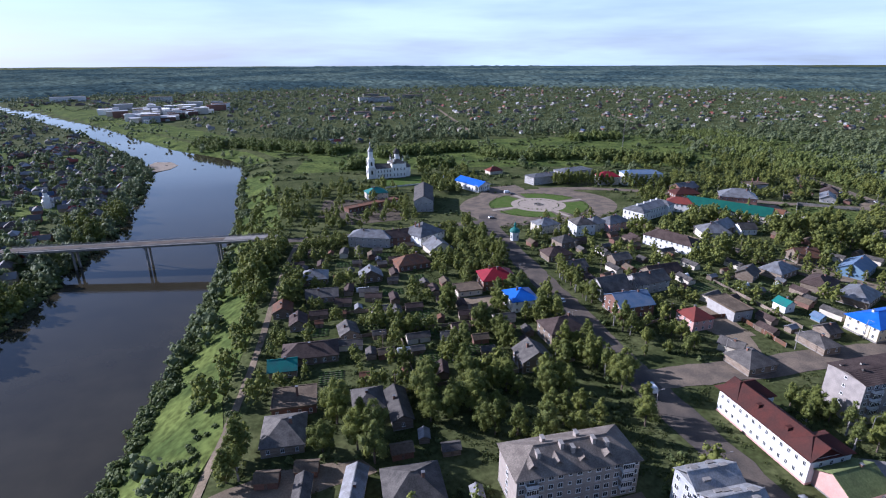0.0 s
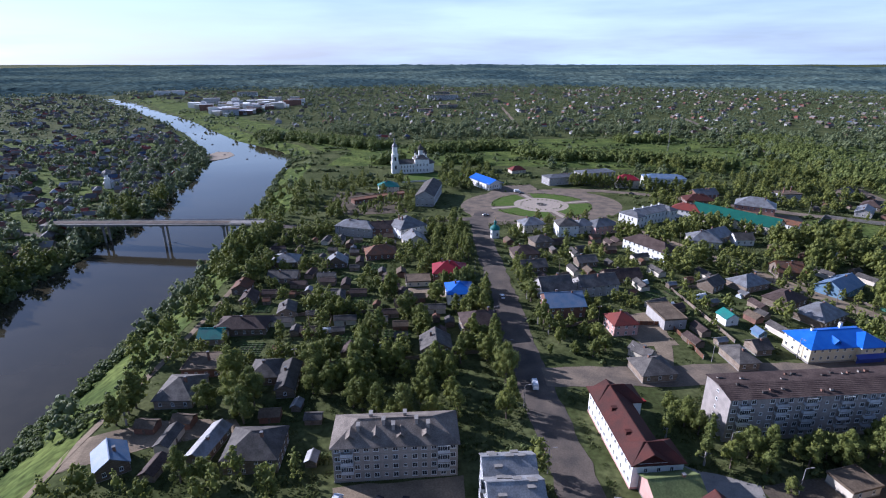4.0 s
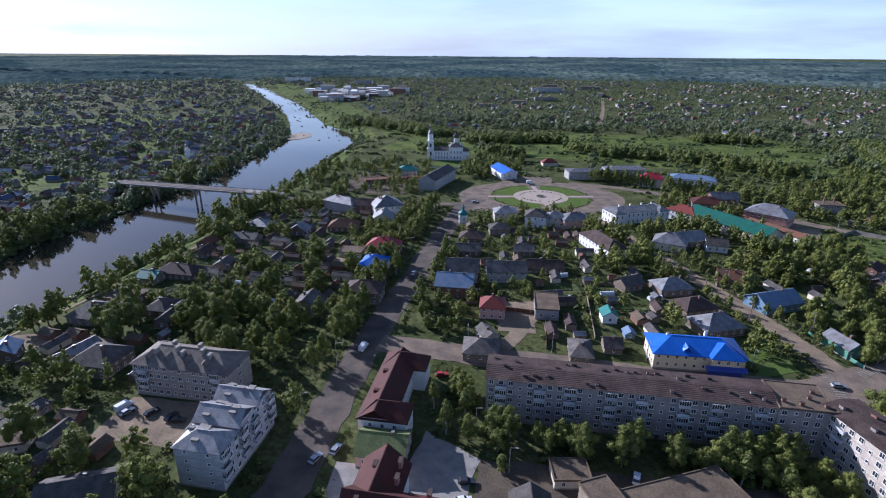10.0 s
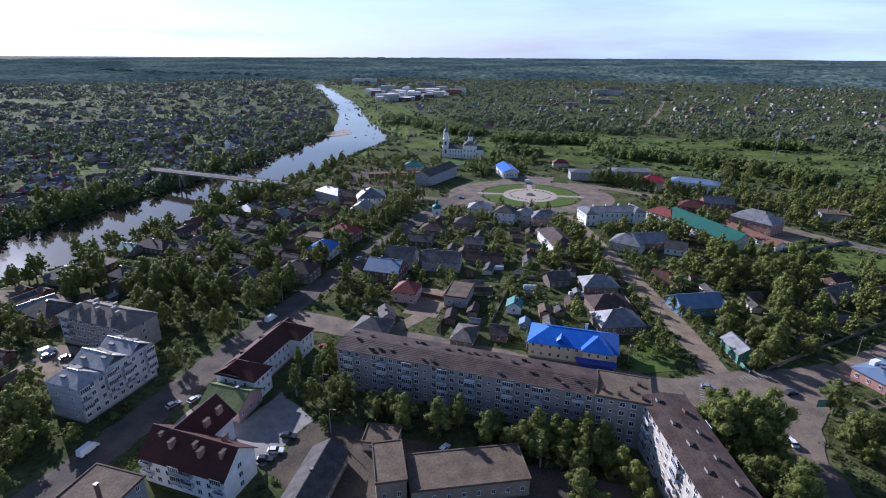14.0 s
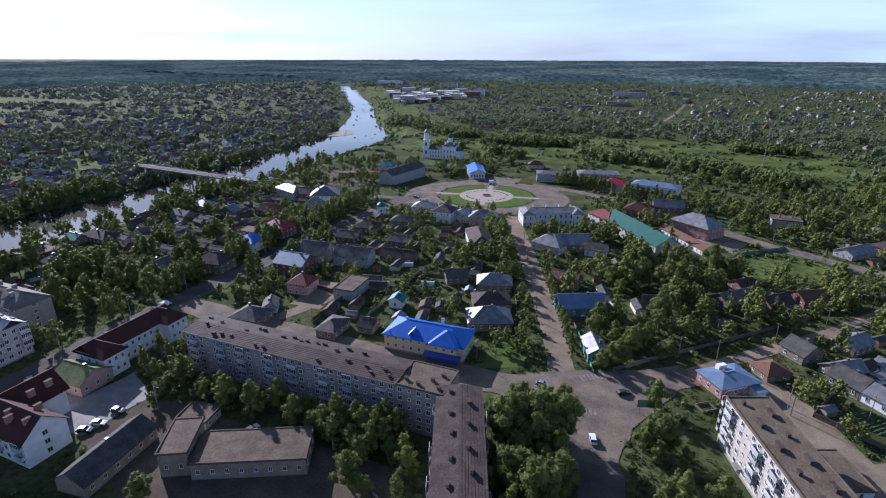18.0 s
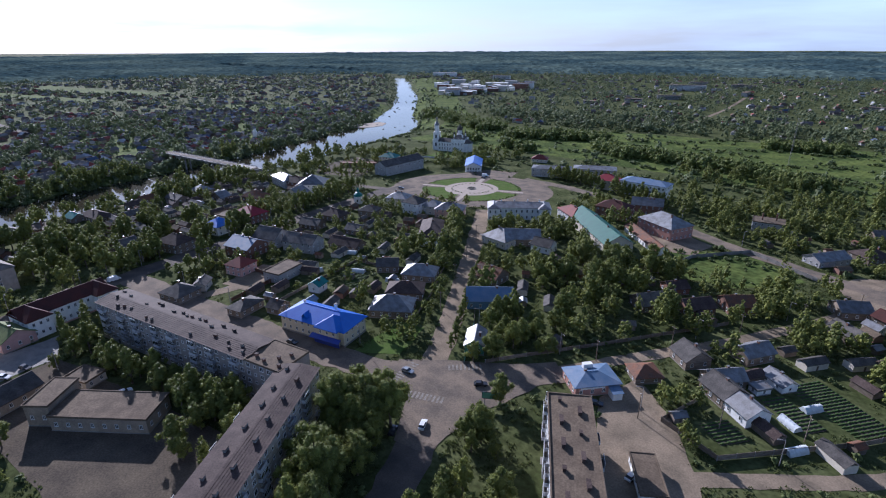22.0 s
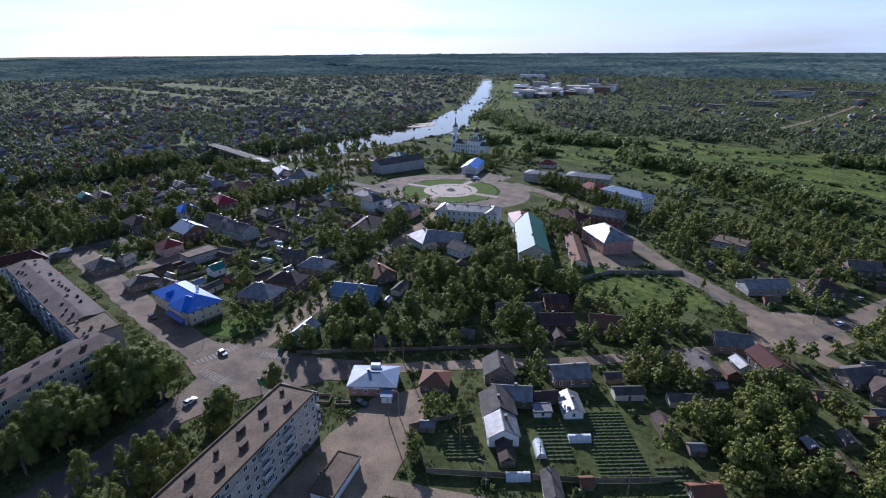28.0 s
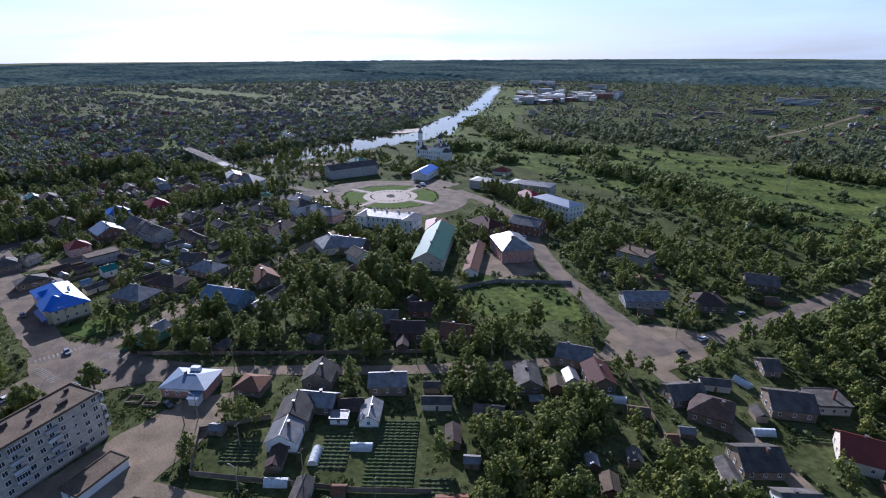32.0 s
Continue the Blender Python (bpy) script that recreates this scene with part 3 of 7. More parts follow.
pad("meadow_west", [(-176, 330), (-166, 450), (-176, 560), (-205, 690), (-275, 800), (-420, 900), (-640, 820), (-600, 560), (-440, 380)], M_MEADOW, 0.1, "rough green grass among gardens across the river", "meadow", keep_clear=False)
pad("church_lawn", [(62, 462), (116, 470), (124, 506), (66, 496)], M_LAWN, 0.1, "green lawn before the church", "lawn", keep_clear=True)
pad("bank_common", [(24, 352), (66, 356), (58, 392), (44, 420), (8, 430), (2, 380)], M_YARD, 0.06, "trodden dusty ground near old stores", "yard", keep_clear=False)
pad("lawn_bank_house", [(236, 134), (252, 140), (250, 160), (240, 160)], M_LAWN, 0.1, "small lawn with clipped bushes", "lawn", keep_clear=False)
pad("sand_spit", [(-196, 676), (-178, 660), (-163, 684), (-160, 710), (-174, 738), (-194, 744)], M_SAND, 1.6, "bare sand spit at the water", "sand", keep_clear=False)
# ---- building kit ----
class Geo:
    """Gathers boxes and polygons into one mesh."""

    def __init__(self):
        self.v, self.f = [], []

    def box(self, x0, y0, z0, x1, y1, z1):
        b = len(self.v)
        self.v += [(x, y, z) for z in (z0, z1) for x, y in ((x0, y0), (x1, y0), (x1, y1), (x0, y1))]
        self.f += [(b + 3, b + 2, b + 1, b), (b + 4, b + 5, b + 6, b + 7)] + [(b + i, b + (i + 1) % 4, b + 4 + (i + 1) % 4, b + 4 + i) for i in range(4)]
        return self

    def poly(self, *pts):
        b = len(self.v)
        self.v += list(pts)
        self.f.append(tuple(range(b, b + len(pts))))
        return self

    def slab(self, pts, thick):
        """A closed plate: the given upper face, and the same face lowered."""
        b, n = len(self.v), len(pts)
        self.v += list(pts) + [(x, y, z - thick) for x, y, z in pts]
        self.f += [tuple(range(b, b + n)), tuple(range(b + 2 * n - 1, b + n - 1, -1))]
        self.f += [(b + (i + 1) % n, b + i, b + n + i, b + n + (i + 1) % n) for i in range(n)]
        return self

    def tube(self, cx, cy, z0, z1, r0, r1, n=8, cap=True):
        b = len(self.v)
        for z, r in ((z0, r0), (z1, r1)):
            self.v += [(cx + r * math.cos(2 * math.pi * i / n), cy + r * math.sin(2 * math.pi * i / n), z) for i in range(n)]
        self.f += [(b + i, b + (i + 1) % n, b + n + (i + 1) % n, b + n + i) for i in range(n)]
        if cap:
            self.f += [tuple(range(b + n - 1, b - 1, -1)), tuple(range(b + n, b + 2 * n))]
        return self

    def lathe(self, cx, cy, prof, n=16):
        b = len(self.v)
        for r, z in prof:
            self.v += [(cx + r * math.cos(2 * math.pi * i / n), cy + r * math.sin(2 * math.pi * i / n), z) for i in range(n)]
        for k in range(len(prof) - 1):
            self.f += [(b + k * n + i, b + k * n + (i + 1) % n, b + (k + 1) * n + (i + 1) % n, b + (k + 1) * n + i) for i in range(n)]
        return self

    def mesh(self, name, material):
        me = bpy.data.meshes.new(name)
        me.from_pydata(self.v, [], self.f)
        me.materials.append(material)
        me.update()
        return me


def part(name, geo, material, parent, label="", m=None):
    """Links a Geo, or a mesh that is there already, as one part under its parent."""
    ob = new(name, geo.mesh(name, material) if isinstance(geo, Geo) else geo)
    ob.parent = parent
    if m is not None:
        ob.matrix_basis = m
    if label:
        ob["label"] = label
    return ob


def thing(name, x, y, z, rot, label, category, group=""):
    ob = new(name)
    ob.matrix_basis = pose(x, y, z, 0, 0, rot)
    ob.empty_display_size = 0.5
    return tagged(ob, label, category, group)


TAKEN = []      # footprints: x, y, half width, half depth, turn


def taken(x, y, w, d, rot):
    TAKEN.append((x, y, w / 2, d / 2, radians(rot)))


def lowest(x, y, w, d, rot):
    c, s = math.cos(radians(rot)), math.sin(radians(rot))
    return min(ground_z(x + c * u - s * v, y + s * u + c * v) for u, v in ((0, 0), (w / 2, d / 2), (-w / 2, d / 2), (w / 2, -d / 2), (-w / 2, -d / 2)))


# windows: shared meshes, width and height in metres
def window_mesh(w, h, bars=1):
    g = Geo()
    e = 0.09
    g.box(-w / 2, -0.07, 0, -w / 2 + e, 0.04, h).box(w / 2 - e, -0.07, 0, w / 2, 0.04, h)
    g.box(-w / 2 + e, -0.07, h - e, w / 2 - e, 0.04, h).box(-w / 2 - 0.08, -0.14, -0.06, w / 2 + 0.08, 0.04, e)
    for i in range(bars):
        x = -w / 2 + w * (i + 1) / (bars + 1)
        g.box(x - 0.035, -0.05, e, x + 0.035, 0.03, h - e)
    p = Geo().box(-w / 2 + e, -0.015, e, w / 2 - e, 0.02, h - e)
    return g.mesh("window", M_FRAME), p.mesh("pane", M_GLASS)


WIN = {"flat": window_mesh(1.35, 1.45), "small": window_mesh(0.85, 0.9, 0), "house": window_mesh(0.95, 1.35), "tall": window_mesh(1.1, 2.0), "wide": window_mesh(1.9, 1.5, 2)}


def window(kind, parent, m):
    a, b = WIN[kind]
    w = part("window", a, None, parent, m=m)
    if kind != "house":
        part("pane", b, None, w)


def glazed(pair):
    """Frame and pane of a cottage window as one mesh."""
    a, b = pair
    v = [tuple(x.co) for x in a.vertices] + [tuple(x.co) for x in b.vertices]
    k = len(a.vertices)
    f = [tuple(q.vertices) for q in a.polygons] + [tuple(i + k for i in q.vertices) for q in b.polygons]
    me = bpy.data.meshes.new("window")
    me.from_pydata(v, [], f)
    me.materials.append(M_FRAME)
    me.materials.append(M_GLASS)
    me.polygons.foreach_set("material_index", [0] * len(a.polygons) + [1] * len(b.polygons))
    me.update()
    return me, b


WIN["house"] = glazed(WIN["house"])


def side_pose(side, u, w, d, z, out=0.03):
    """A pose on one wall of a box: front is -y, right +x, back +y, left -x; u runs along the wall."""
    if side == "f":
        return pose(u, -d / 2 - out, z)
    if side == "b":
        return pose(-u, d / 2 + out, z, 0, 0, 180)
    if side == "r":
        return pose(w / 2 + out, u, z, 0, 0, 90)
    return pose(-w / 2 - out, -u, z, 0, 0, -90)


def roof_geo(w, d, z, kind, ridge, rise, over=0.5, thick=0.22):
    """A pitched roof over a box, eaves at z."""
    g = Geo()
    a, b = w / 2 + over, d / 2 + over
    t = z + rise
    if ridge == "y":
        g2 = roof_geo(d, w, z, kind, "x", rise, over, thick)
        g2.v = [(-y, x, zz) for x, y, zz in g2.v]
        return g2
    lo = z - over * rise / (d / 2)
    if kind == "gable":
        g.slab([(-a, -b, lo), (a, -b, lo), (a, 0, t), (-a, 0, t)], thick)
        g.slab([(a, b, lo), (-a, b, lo), (-a, 0, t), (a, 0, t)], thick)
        g.box(-a, -0.14, t - 0.05, a, 0.14, t + 0.07)
    else:
        r = max(a - b, 0.3)
        g.slab([(-a, -b, lo), (a, -b, lo), (r, 0, t), (-r, 0, t)], thick)
        g.slab([(a, b, lo), (-a, b, lo), (-r, 0, t), (r, 0, t)], thick)
        g.slab([(a, -b, lo), (a, b, lo), (r, 0, t)], thick)
        g.slab([(-a, b, lo), (-a, -b, lo), (-r, 0, t)], thick)
        g.box(-r, -0.14, t - 0.05, r, 0.14, t + 0.07)
    return g


def flat_roof(parent, w, d, z, material, over=0.5):
    """A slightly tilted roof slab inside four low parapets."""
    a, b = w / 2 + over, d / 2 + over
    part("roof", Geo().slab([(-a + 0.35, -b + 0.35, z + 0.12), (a - 0.35, -b + 0.35, z + 0.12), (a - 0.35, b - 0.35, z + 0.32), (-a + 0.35, b - 0.35, z + 0.32)], 0.3), material, parent)
    for x0, y0, x1, y1 in ((-a + 0.2, -b + 0.2, a - 0.2, -b + 0.5), (-a + 0.2, b - 0.5, a - 0.2, b - 0.2), (-a + 0.2, -b + 0.5, -a + 0.5, b - 0.5), (a - 0.5, -b + 0.5, a - 0.2, b - 0.5)):
        part("parapet", Geo().box(x0, y0, z - 0.15, x1, y1, z + 0.5), material, parent)


def house(name, x, y, w, d, rot, eave, kind, ridge, roof, wall, storeys, label="", category="house", rise=None, chimneys=1, group="", win="house", sides=""):
    rng = random.Random(int(x * 13 + y * 7))
    z = lowest(x, y, w, d, rot) - 0.1
    taken(x, y, w, d, rot)
    rm, rword = MATS[roof]
    wm, wword = MATS[wall]
    shape = {"hip": "hipped", "gable": "gabled", "flat": "flat"}[kind]
    if not label:
        label = f"{'two-storey' if storeys > 1 else 'single-storey'} {wword} house with {rword} {shape} roof".replace("flat felt flat", "flat felt")
    h = thing(name, x, y, z, rot, label, category, group)
    rise = rise if rise is not None else (min(w, d) if kind == "hip" else (d if ridge == "x" else w)) * 0.5 * rng.uniform(0.5, 0.66)
    g = Geo().box(-w / 2, -d / 2, 0, w / 2, d / 2, eave)
    if kind == "gable":
        if ridge == "x":
            for s in (-1, 1):
                q = [(s * w / 2, -d / 2, eave), (s * w / 2, d / 2, eave), (s * w / 2, 0, eave + rise - 0.1)]
                g.poly(*(q if s > 0 else q[::-1]))
        else:
            for s in (-1, 1):
                q = [(w / 2, s * d / 2, eave), (-w / 2, s * d / 2, eave), (0, s * d / 2, eave + rise - 0.1)]
                g.poly(*(q if s > 0 else q[::-1]))
    part("wall", g, wm, h)
    part("plinth", Geo().box(-w / 2 - 0.08, -d / 2 - 0.08, -1.0, w / 2 + 0.08, d / 2 + 0.08, 0.5), M_CONC, h)
    if kind == "flat":
        flat_roof(h, w, d, eave, rm)
    else:
        part("roof", roof_geo(w, d, eave, kind, ridge, rise), rm, h)
    for i in range(chimneys):
        cx, cy = rng.uniform(-0.25, 0.25) * w, rng.uniform(-0.12, 0.12) * d
        top = eave + rise + 0.5
        c = part("chimney", Geo().box(cx - 0.35, cy - 0.35, eave, cx + 0.35, cy + 0.35, top), M_BRICK, h)
        part("chimney_cap", Geo().box(cx - 0.45, cy - 0.45, top, cx + 0.45, cy + 0.45, top + 0.12), M_DARKMETAL if i % 2 else M_TIN, c)
    sh = eave / storeys
    sides = sides or ("frl" if storeys > 1 else "fr" if x < 300 else "fl")
    for side in sides:
        run = w if side in "fb" else d
        n = max(1, int(run / 3.2))
        for s in range(storeys):
            for i in range(n):
                u = -run / 2 + run * (i + 0.5) / n
                window(win, h, side_pose(side, u, w, d, s * sh + sh * 0.36))
    if storeys == 1 and kind != "flat" and w > 8:
        part("door", Geo().box(-0.45, -0.06, 0, 0.45, 0.04, 2.0), M_WOOD, h, m=side_pose("r", d * 0.32, w, d, 0.4))
    return h

# ---- blocks of flats ----
def balcony_meshes():
    slab = Geo().box(-1.55, -1.05, -0.12, 1.55, 0, 0.06)
    front = Geo().box(-1.55, -1.05, 0.06, 1.55, -0.98, 1.05).box(-1.55, -0.98, 0.06, -1.48, 0, 1.05).box(1.48, -0.98, 0.06, 1.55, 0, 1.05)
    bars = Geo()
    for i in range(6):
        x = -1.5 + i * 0.6
        bars.box(x - 0.04, -1.04, 1.05, x + 0.04, -0.97, 2.35)
    bars.box(-1.55, -1.05, 2.35, 1.55, -0.97, 2.5)
    glass = Geo().box(-1.5, -1.02, 1.05, 1.5, -1.0, 2.35)
    return (slab.mesh("balcony", M_CONC), front.mesh("parapet", M_LOGGIA), bars.mesh("glazing_frame", M_FRAME), glass.mesh("glazing", M_GLASS))


BALC = balcony_meshes()


def balcony(parent, m, glazed):
    b = part("balcony", BALC[0], None, parent, m=m)
    part("parapet", BALC[1], None, b)
    if glazed:
        part("glazing_frame", BALC[2], None, b)
        part("glazing", BALC[3], None, b)


def facade(parent, side, cols, w, d, storeys, sh, base=0.9, rng=random):
    """Columns of a wall: w window, n narrow window, b balcony with a window, d stair door with half-landing windows, - blank."""
    run = w if side in "fb" else d
    for i, c in enumerate(cols):
        u = -run / 2 + run * (i + 0.5) / len(cols)
        for s in range(storeys):
            z = base + s * sh
            if c == "w":
                window("flat", parent, side_pose(side, u, w, d, z + 0.85))
            elif c == "n":
                window("small", parent, side_pose(side, u, w, d, z + 1.2))
            elif c == "b":
                window("flat", parent, side_pose(side, u, w, d, z + 0.85))
                if s:
                    balcony(parent, side_pose(side, u, w, d, z), rng.random() < 0.6)
            elif c == "d":
                if s:
                    window("small", parent, side_pose(side, u, w, d, z - 0.2))
                else:
                    part("entrance_door", Geo().box(-0.6, -0.08, 0, 0.6, 0.04, 2.1), M_DARKMETAL, parent, m=side_pose(side, u, w, d, 0.3))
                    part("entrance_canopy", Geo().box(-1.3, -1.3, 0, 1.3, 0, 0.18), M_CONC, parent, m=side_pose(side, u, w, d, 2.6))


def courses(parent, w, d, z, rise, step, n, material):
    """A low pitched roof of overlapping sheets laid in rows along its length."""
    for s in (-1, 1):
        for i in range(n):
            y0, y1 = s * (d / 2) * (1 - i / n), s * (d / 2) * (1 - (i + 1.12) / n)
            z0, z1 = z + rise * i / n + step, z + rise * (i + 1) / n
            q = [(-w / 2, y0, z0), (w / 2, y0, z0), (w / 2, y1, z1), (-w / 2, y1, z1)]
            part("roof_course", Geo().slab(q if s < 0 else [q[1], q[0], q[3], q[2]], 0.09), material, parent)


def vent(parent, x, y, z, size=(1.1, 0.7, 0.9), material=None):
    a, b, h = size
    v = part("vent", Geo().box(x - a / 2, y - b / 2, z - 0.3, x + a / 2, y + b / 2, z + h), material or M_BRICK, parent)
    part("vent_cap", Geo().box(x - a / 2 - 0.12, y - b / 2 - 0.12, z + h, x + a / 2 + 0.12, y + b / 2 + 0.12, z + h + 0.1), M_CONC if material in (M_TIN, M_WHITE, M_TANBRICK) else M_SLATE_BROWN, v)


def block_of_flats(x, y, w, d, rot, storeys, sh, wall, label, fronts, seed=1):
    rng = random.Random(seed)
    z = lowest(x, y, w, d, rot) - 0.2
    taken(x, y, w, d, rot)
    b = thing("apartment_block", x, y, z, rot, label, "apartment block")
    top = 0.9 + storeys * sh
    part("wall", Geo().box(-w / 2, -d / 2, 0.7, w / 2, d / 2, top), wall, b)
    part("plinth", Geo().box(-w / 2 - 0.1, -d / 2 - 0.1, -1.0, w / 2 + 0.1, d / 2 + 0.1, 0.75), M_CONC, b)
    seams = Geo()
    for s in range(1, storeys):
        zz = 0.9 + s * sh
        seams.box(-w / 2 - 0.02, -d / 2 - 0.02, zz - 0.05, w / 2 + 0.02, -d / 2 + 0.02, zz + 0.05)
        seams.box(-w / 2 - 0.02, d / 2 - 0.02, zz - 0.05, w / 2 + 0.02, d / 2 + 0.02, zz + 0.05)
    part("floor_seams", seams, M_CONC, b)
    for side, cols in fronts.items():
        facade(b, side, cols, w, d, storeys, sh, rng=rng)
    return b, top, rng


A, top, rng = block_of_flats(188, 104, 76, 12, 0, 5, 2.72, M_PANEL, "long grey five-storey panel block with brown slate roof",
                             {"f": "wbwdwbwwbwdwbwwbwdwbwwbwdwbw", "l": "-n-"}, 3)
courses(A, 77, 13, top, 1.1, 0.06, 9, M_SLATE_BROWN)
for i in range(26):
    s = rng.choice((-1, 1))
    vy = s * rng.uniform(0.6, 4.6)
    vent(A, -36 + i * 2.85 + rng.uniform(-0.6, 0.6), vy, top + 1.1 - abs(vy) * 0.17, (rng.uniform(0.6, 1.5), 0.6, rng.uniform(0.4, 0.8)), rng.choice((M_BRICK, M_CONC, M_DARKMETAL)))
A2, top, rng = block_of_flats(233.1, 104, 14, 12.2, 0, 5, 2.72, M_PANEL, "grey corner section of a panel block with flat roof", {"f": "wnwwn"}, 4)
flat_roof(A2, 14, 12.2, top, M_FELT, 0.3)
for vx, vy in ((-5, -3), (-1, -4), (4, 2), (2, -1), (5, -4)):
    vent(A2, vx, vy, top + 0.3, (0.9, 0.7, 0.7))

ux, uy = 0.345, -0.9386     # the way the wings run, away from the crossing
B, top, rng = block_of_flats(242.8 + ux * 37, 103 + uy * 37, 74, 11.6, 290, 5, 2.72, M_STAINED, "pale five-storey panel block wing with brown slate roof",
                             {"f": "wwbwwdwwbwwwbwwdwwbwwwbwwdww", "b": "wbwwbwdwwbwwbwdwwbwwbwdw", "l": "-n-"}, 5)
courses(B, 75, 12.4, top, 1.0, 0.06, 9, M_SLATE_BROWN)
for i in range(18):
    vy = (-2.2, 2.4)[i % 2] + rng.uniform(-0.4, 0.4)
    vent(B, -34 + i * 4.0 + rng.uniform(-0.5, 0.5), vy, top + 0.65, (rng.uniform(1.0, 1.8), 0.7, 0.8), rng.choice((M_BRICK, M_CONC, M_CONC)))

C, top, rng = block_of_flats(314.3 + ux * 33, 127.5 + uy * 33, 66, 11, 290, 5, 2.72, M_STAINED, "pale five-storey panel block with flat felt roof",
                             {"f": "wbwwdwbwwbwwdwbwwbwwdwbww", "b": "wwbwdwwbwwbwdwwbwwbwdww", "l": "b-n-b"}, 6)
flat_roof(C, 66, 11, top, M_FELT, 0.35)
for i in range(16):
    vent(C, -30 + i * 4.0, (-2.4, 2.0)[i % 2] + rng.uniform(-0.3, 0.3), top + 0.3, (2.4, 0.8, 0.9) if i % 3 else (1.0, 0.7, 0.8), M_SLATE_BROWN)

D, top, rng = block_of_flats(58, 98.3, 32, 12.6, -1, 4, 2.75, M_TANBRICK, "four-storey tan brick flats with hipped slate roof and chimneys",
                             {"f": "wbwwwnwnwwwbw", "r": "-w-", "l": "-w-"}, 7)
part("roof", roof_geo(32, 12.6, top, "hip", "x", 3.4, over=0.6), M_SLATE_TAN, D)
for i, vx in enumerate((-9.5, -6.5, -3.0, -0.5, 2.5, 5.5, 8.5)):
    vy = (-2.4, 2.0, -1.2)[i % 3]
    vent(D, vx, vy, top + 3.4 - abs(vy) * 0.5, (0.8, 1.6, 1.3), M_TANBRICK)
for vx in (-11.5, -5, 1.5, 8):
    d2 = part("dormer", Geo().slab([(vx - 1.2, -5.2, top + 1.1), (vx, -5.2, top + 2.3), (vx, -1.8, top + 2.6), (vx - 1.2, -3.2, top + 1.6)], 0.12)
              .slab([(vx, -5.2, top + 2.3), (vx + 1.2, -5.2, top + 1.1), (vx + 1.2, -3.2, top + 1.6), (vx, -1.8, top + 2.6)], 0.12), M_SLATE_TAN, D)

E2, top, rng = block_of_flats(84.6, 72.9, 12.2, 25, -1, 4, 2.75, M_PALEGREY, "white four-storey flats with stepped grey metal roof",
                              {"f": "-n--n-", "r": "bwwbwbwwb", "b": "wwww", "l": "wwbwwbww"}, 8)
for k in range(3):
    yy = -8.4 + k * 8.4
    z0 = top + (0.0, 0.9, 0.4)[k]
    rp = part("roof", roof_geo(12.4, 8.3, z0, "hip" if k == 0 else "gable", "x", 2.6, over=0.3), M_DARKTIN, E2, m=pose(0, yy, 0))
    part("attic", Geo().box(-6.0, yy - 4.1, top - 0.05, 6.0, yy + 4.1, z0 + 0.02), M_PALEGREY, E2)
    for i in range(7):
        vx, vy = rng.uniform(-4.5, 4.5), rng.uniform(-3.0, 3.0)
        vent(rp, vx, vy, z0 + 2.0 - abs(vy) * 0.5, (1.7, 0.7, 0.7), M_TIN)

# long white house with a dark red roof and two end wings
F = thing("office_building", 121.5, 99, lowest(121.5, 99, 10, 32, 0) - 0.1, 0, "long white two-storey building with dark red roof", "office building")
taken(123, 99, 14, 34, 0)
part("wall", Geo().box(-4.8, -15.8, 0, 4.8, 15.8, 8), M_WHITE, F)
part("plinth", Geo().box(-4.9, -15.9, -1, 4.9, 15.9, 0.7), M_PINK, F)
part("roof", roof_geo(9.6, 31.6, 8, "gable", "y", 3.0), M_RED, F)
for yy in (-11.6, 13.2):
    part("wing_wall", Geo().box(4.8, yy - 4, 0, 8.6, yy + 4, 8), M_WHITE, F)
    part("wing_roof", roof_geo(13.4, 8.2, 8.02, "hip", "x", 3.04), M_RED, F, m=pose(1.9, yy, 0))
for s in range(2):
    for i in range(13):
        window("house", F, side_pose("l", -14.4 + i * 2.4, 9.6, 31.6, 1.6 + s * 3.6))
        if 3 < i < 11:
            window("house", F, side_pose("r", -14.4 + i * 2.4, 9.6, 31.6, 1.6 + s * 3.6))
    for i in range(3):
        window("house", F, pose(-1.4 + i * 3.4, -15.83, 1.6 + s * 3.6))
        window("house", F, pose(8.63, -13.9 + i * 2.3, 1.6 + s * 3.6, 0, 0, 90))
        window("house", F, pose(8.63, 10.9 + i * 2.3, 1.6 + s * 3.6, 0, 0, 90))
        window("house", F, pose(6.5 - i * 3.4, 15.83, 1.6 + s * 3.6, 0, 0, 180))
for yy in (-6, 4):
    part("dormer", Geo().box(-3.0, yy - 0.6, 9.0, -1.2, yy + 0.6, 10.2), M_RED, F)

# pale yellow house with a bright blue roof
G = thing("bank_building", 217.5, 141, lowest(217.5, 141, 30, 14, 0) - 0.1, 2, "pale yellow two-storey building with bright blue metal roof", "office building")
taken(217.5, 141, 32, 16, 2)
part("wall", Geo().box(-14.5, -6.5, 0, 14.5, 6.5, 6.6), M_YELLOW, G)
part("plinth", Geo().box(-14.6, -6.6, -1, 14.6, 6.6, 0.8), M_CONC, G)
part("roof", roof_geo(29, 13, 6.6, "hip", "x", 3.2, over=0.7), M_BLUE, G)
part("cross_wing", Geo().box(3.5, -8.2, 0, 12.5, -6.5, 7.0), M_YELLOW, G)
part("cross_roof", roof_geo(9.4, 10, 7.0, "hip", "y", 3.0, over=0.5), M_BLUE, G, m=pose(8, -3.4, 0))
part("ground_floor_cladding", Geo().box(2.5, -8.35, 0.3, 13.5, -8.2, 2.9), M_DEEPBLUE, G)
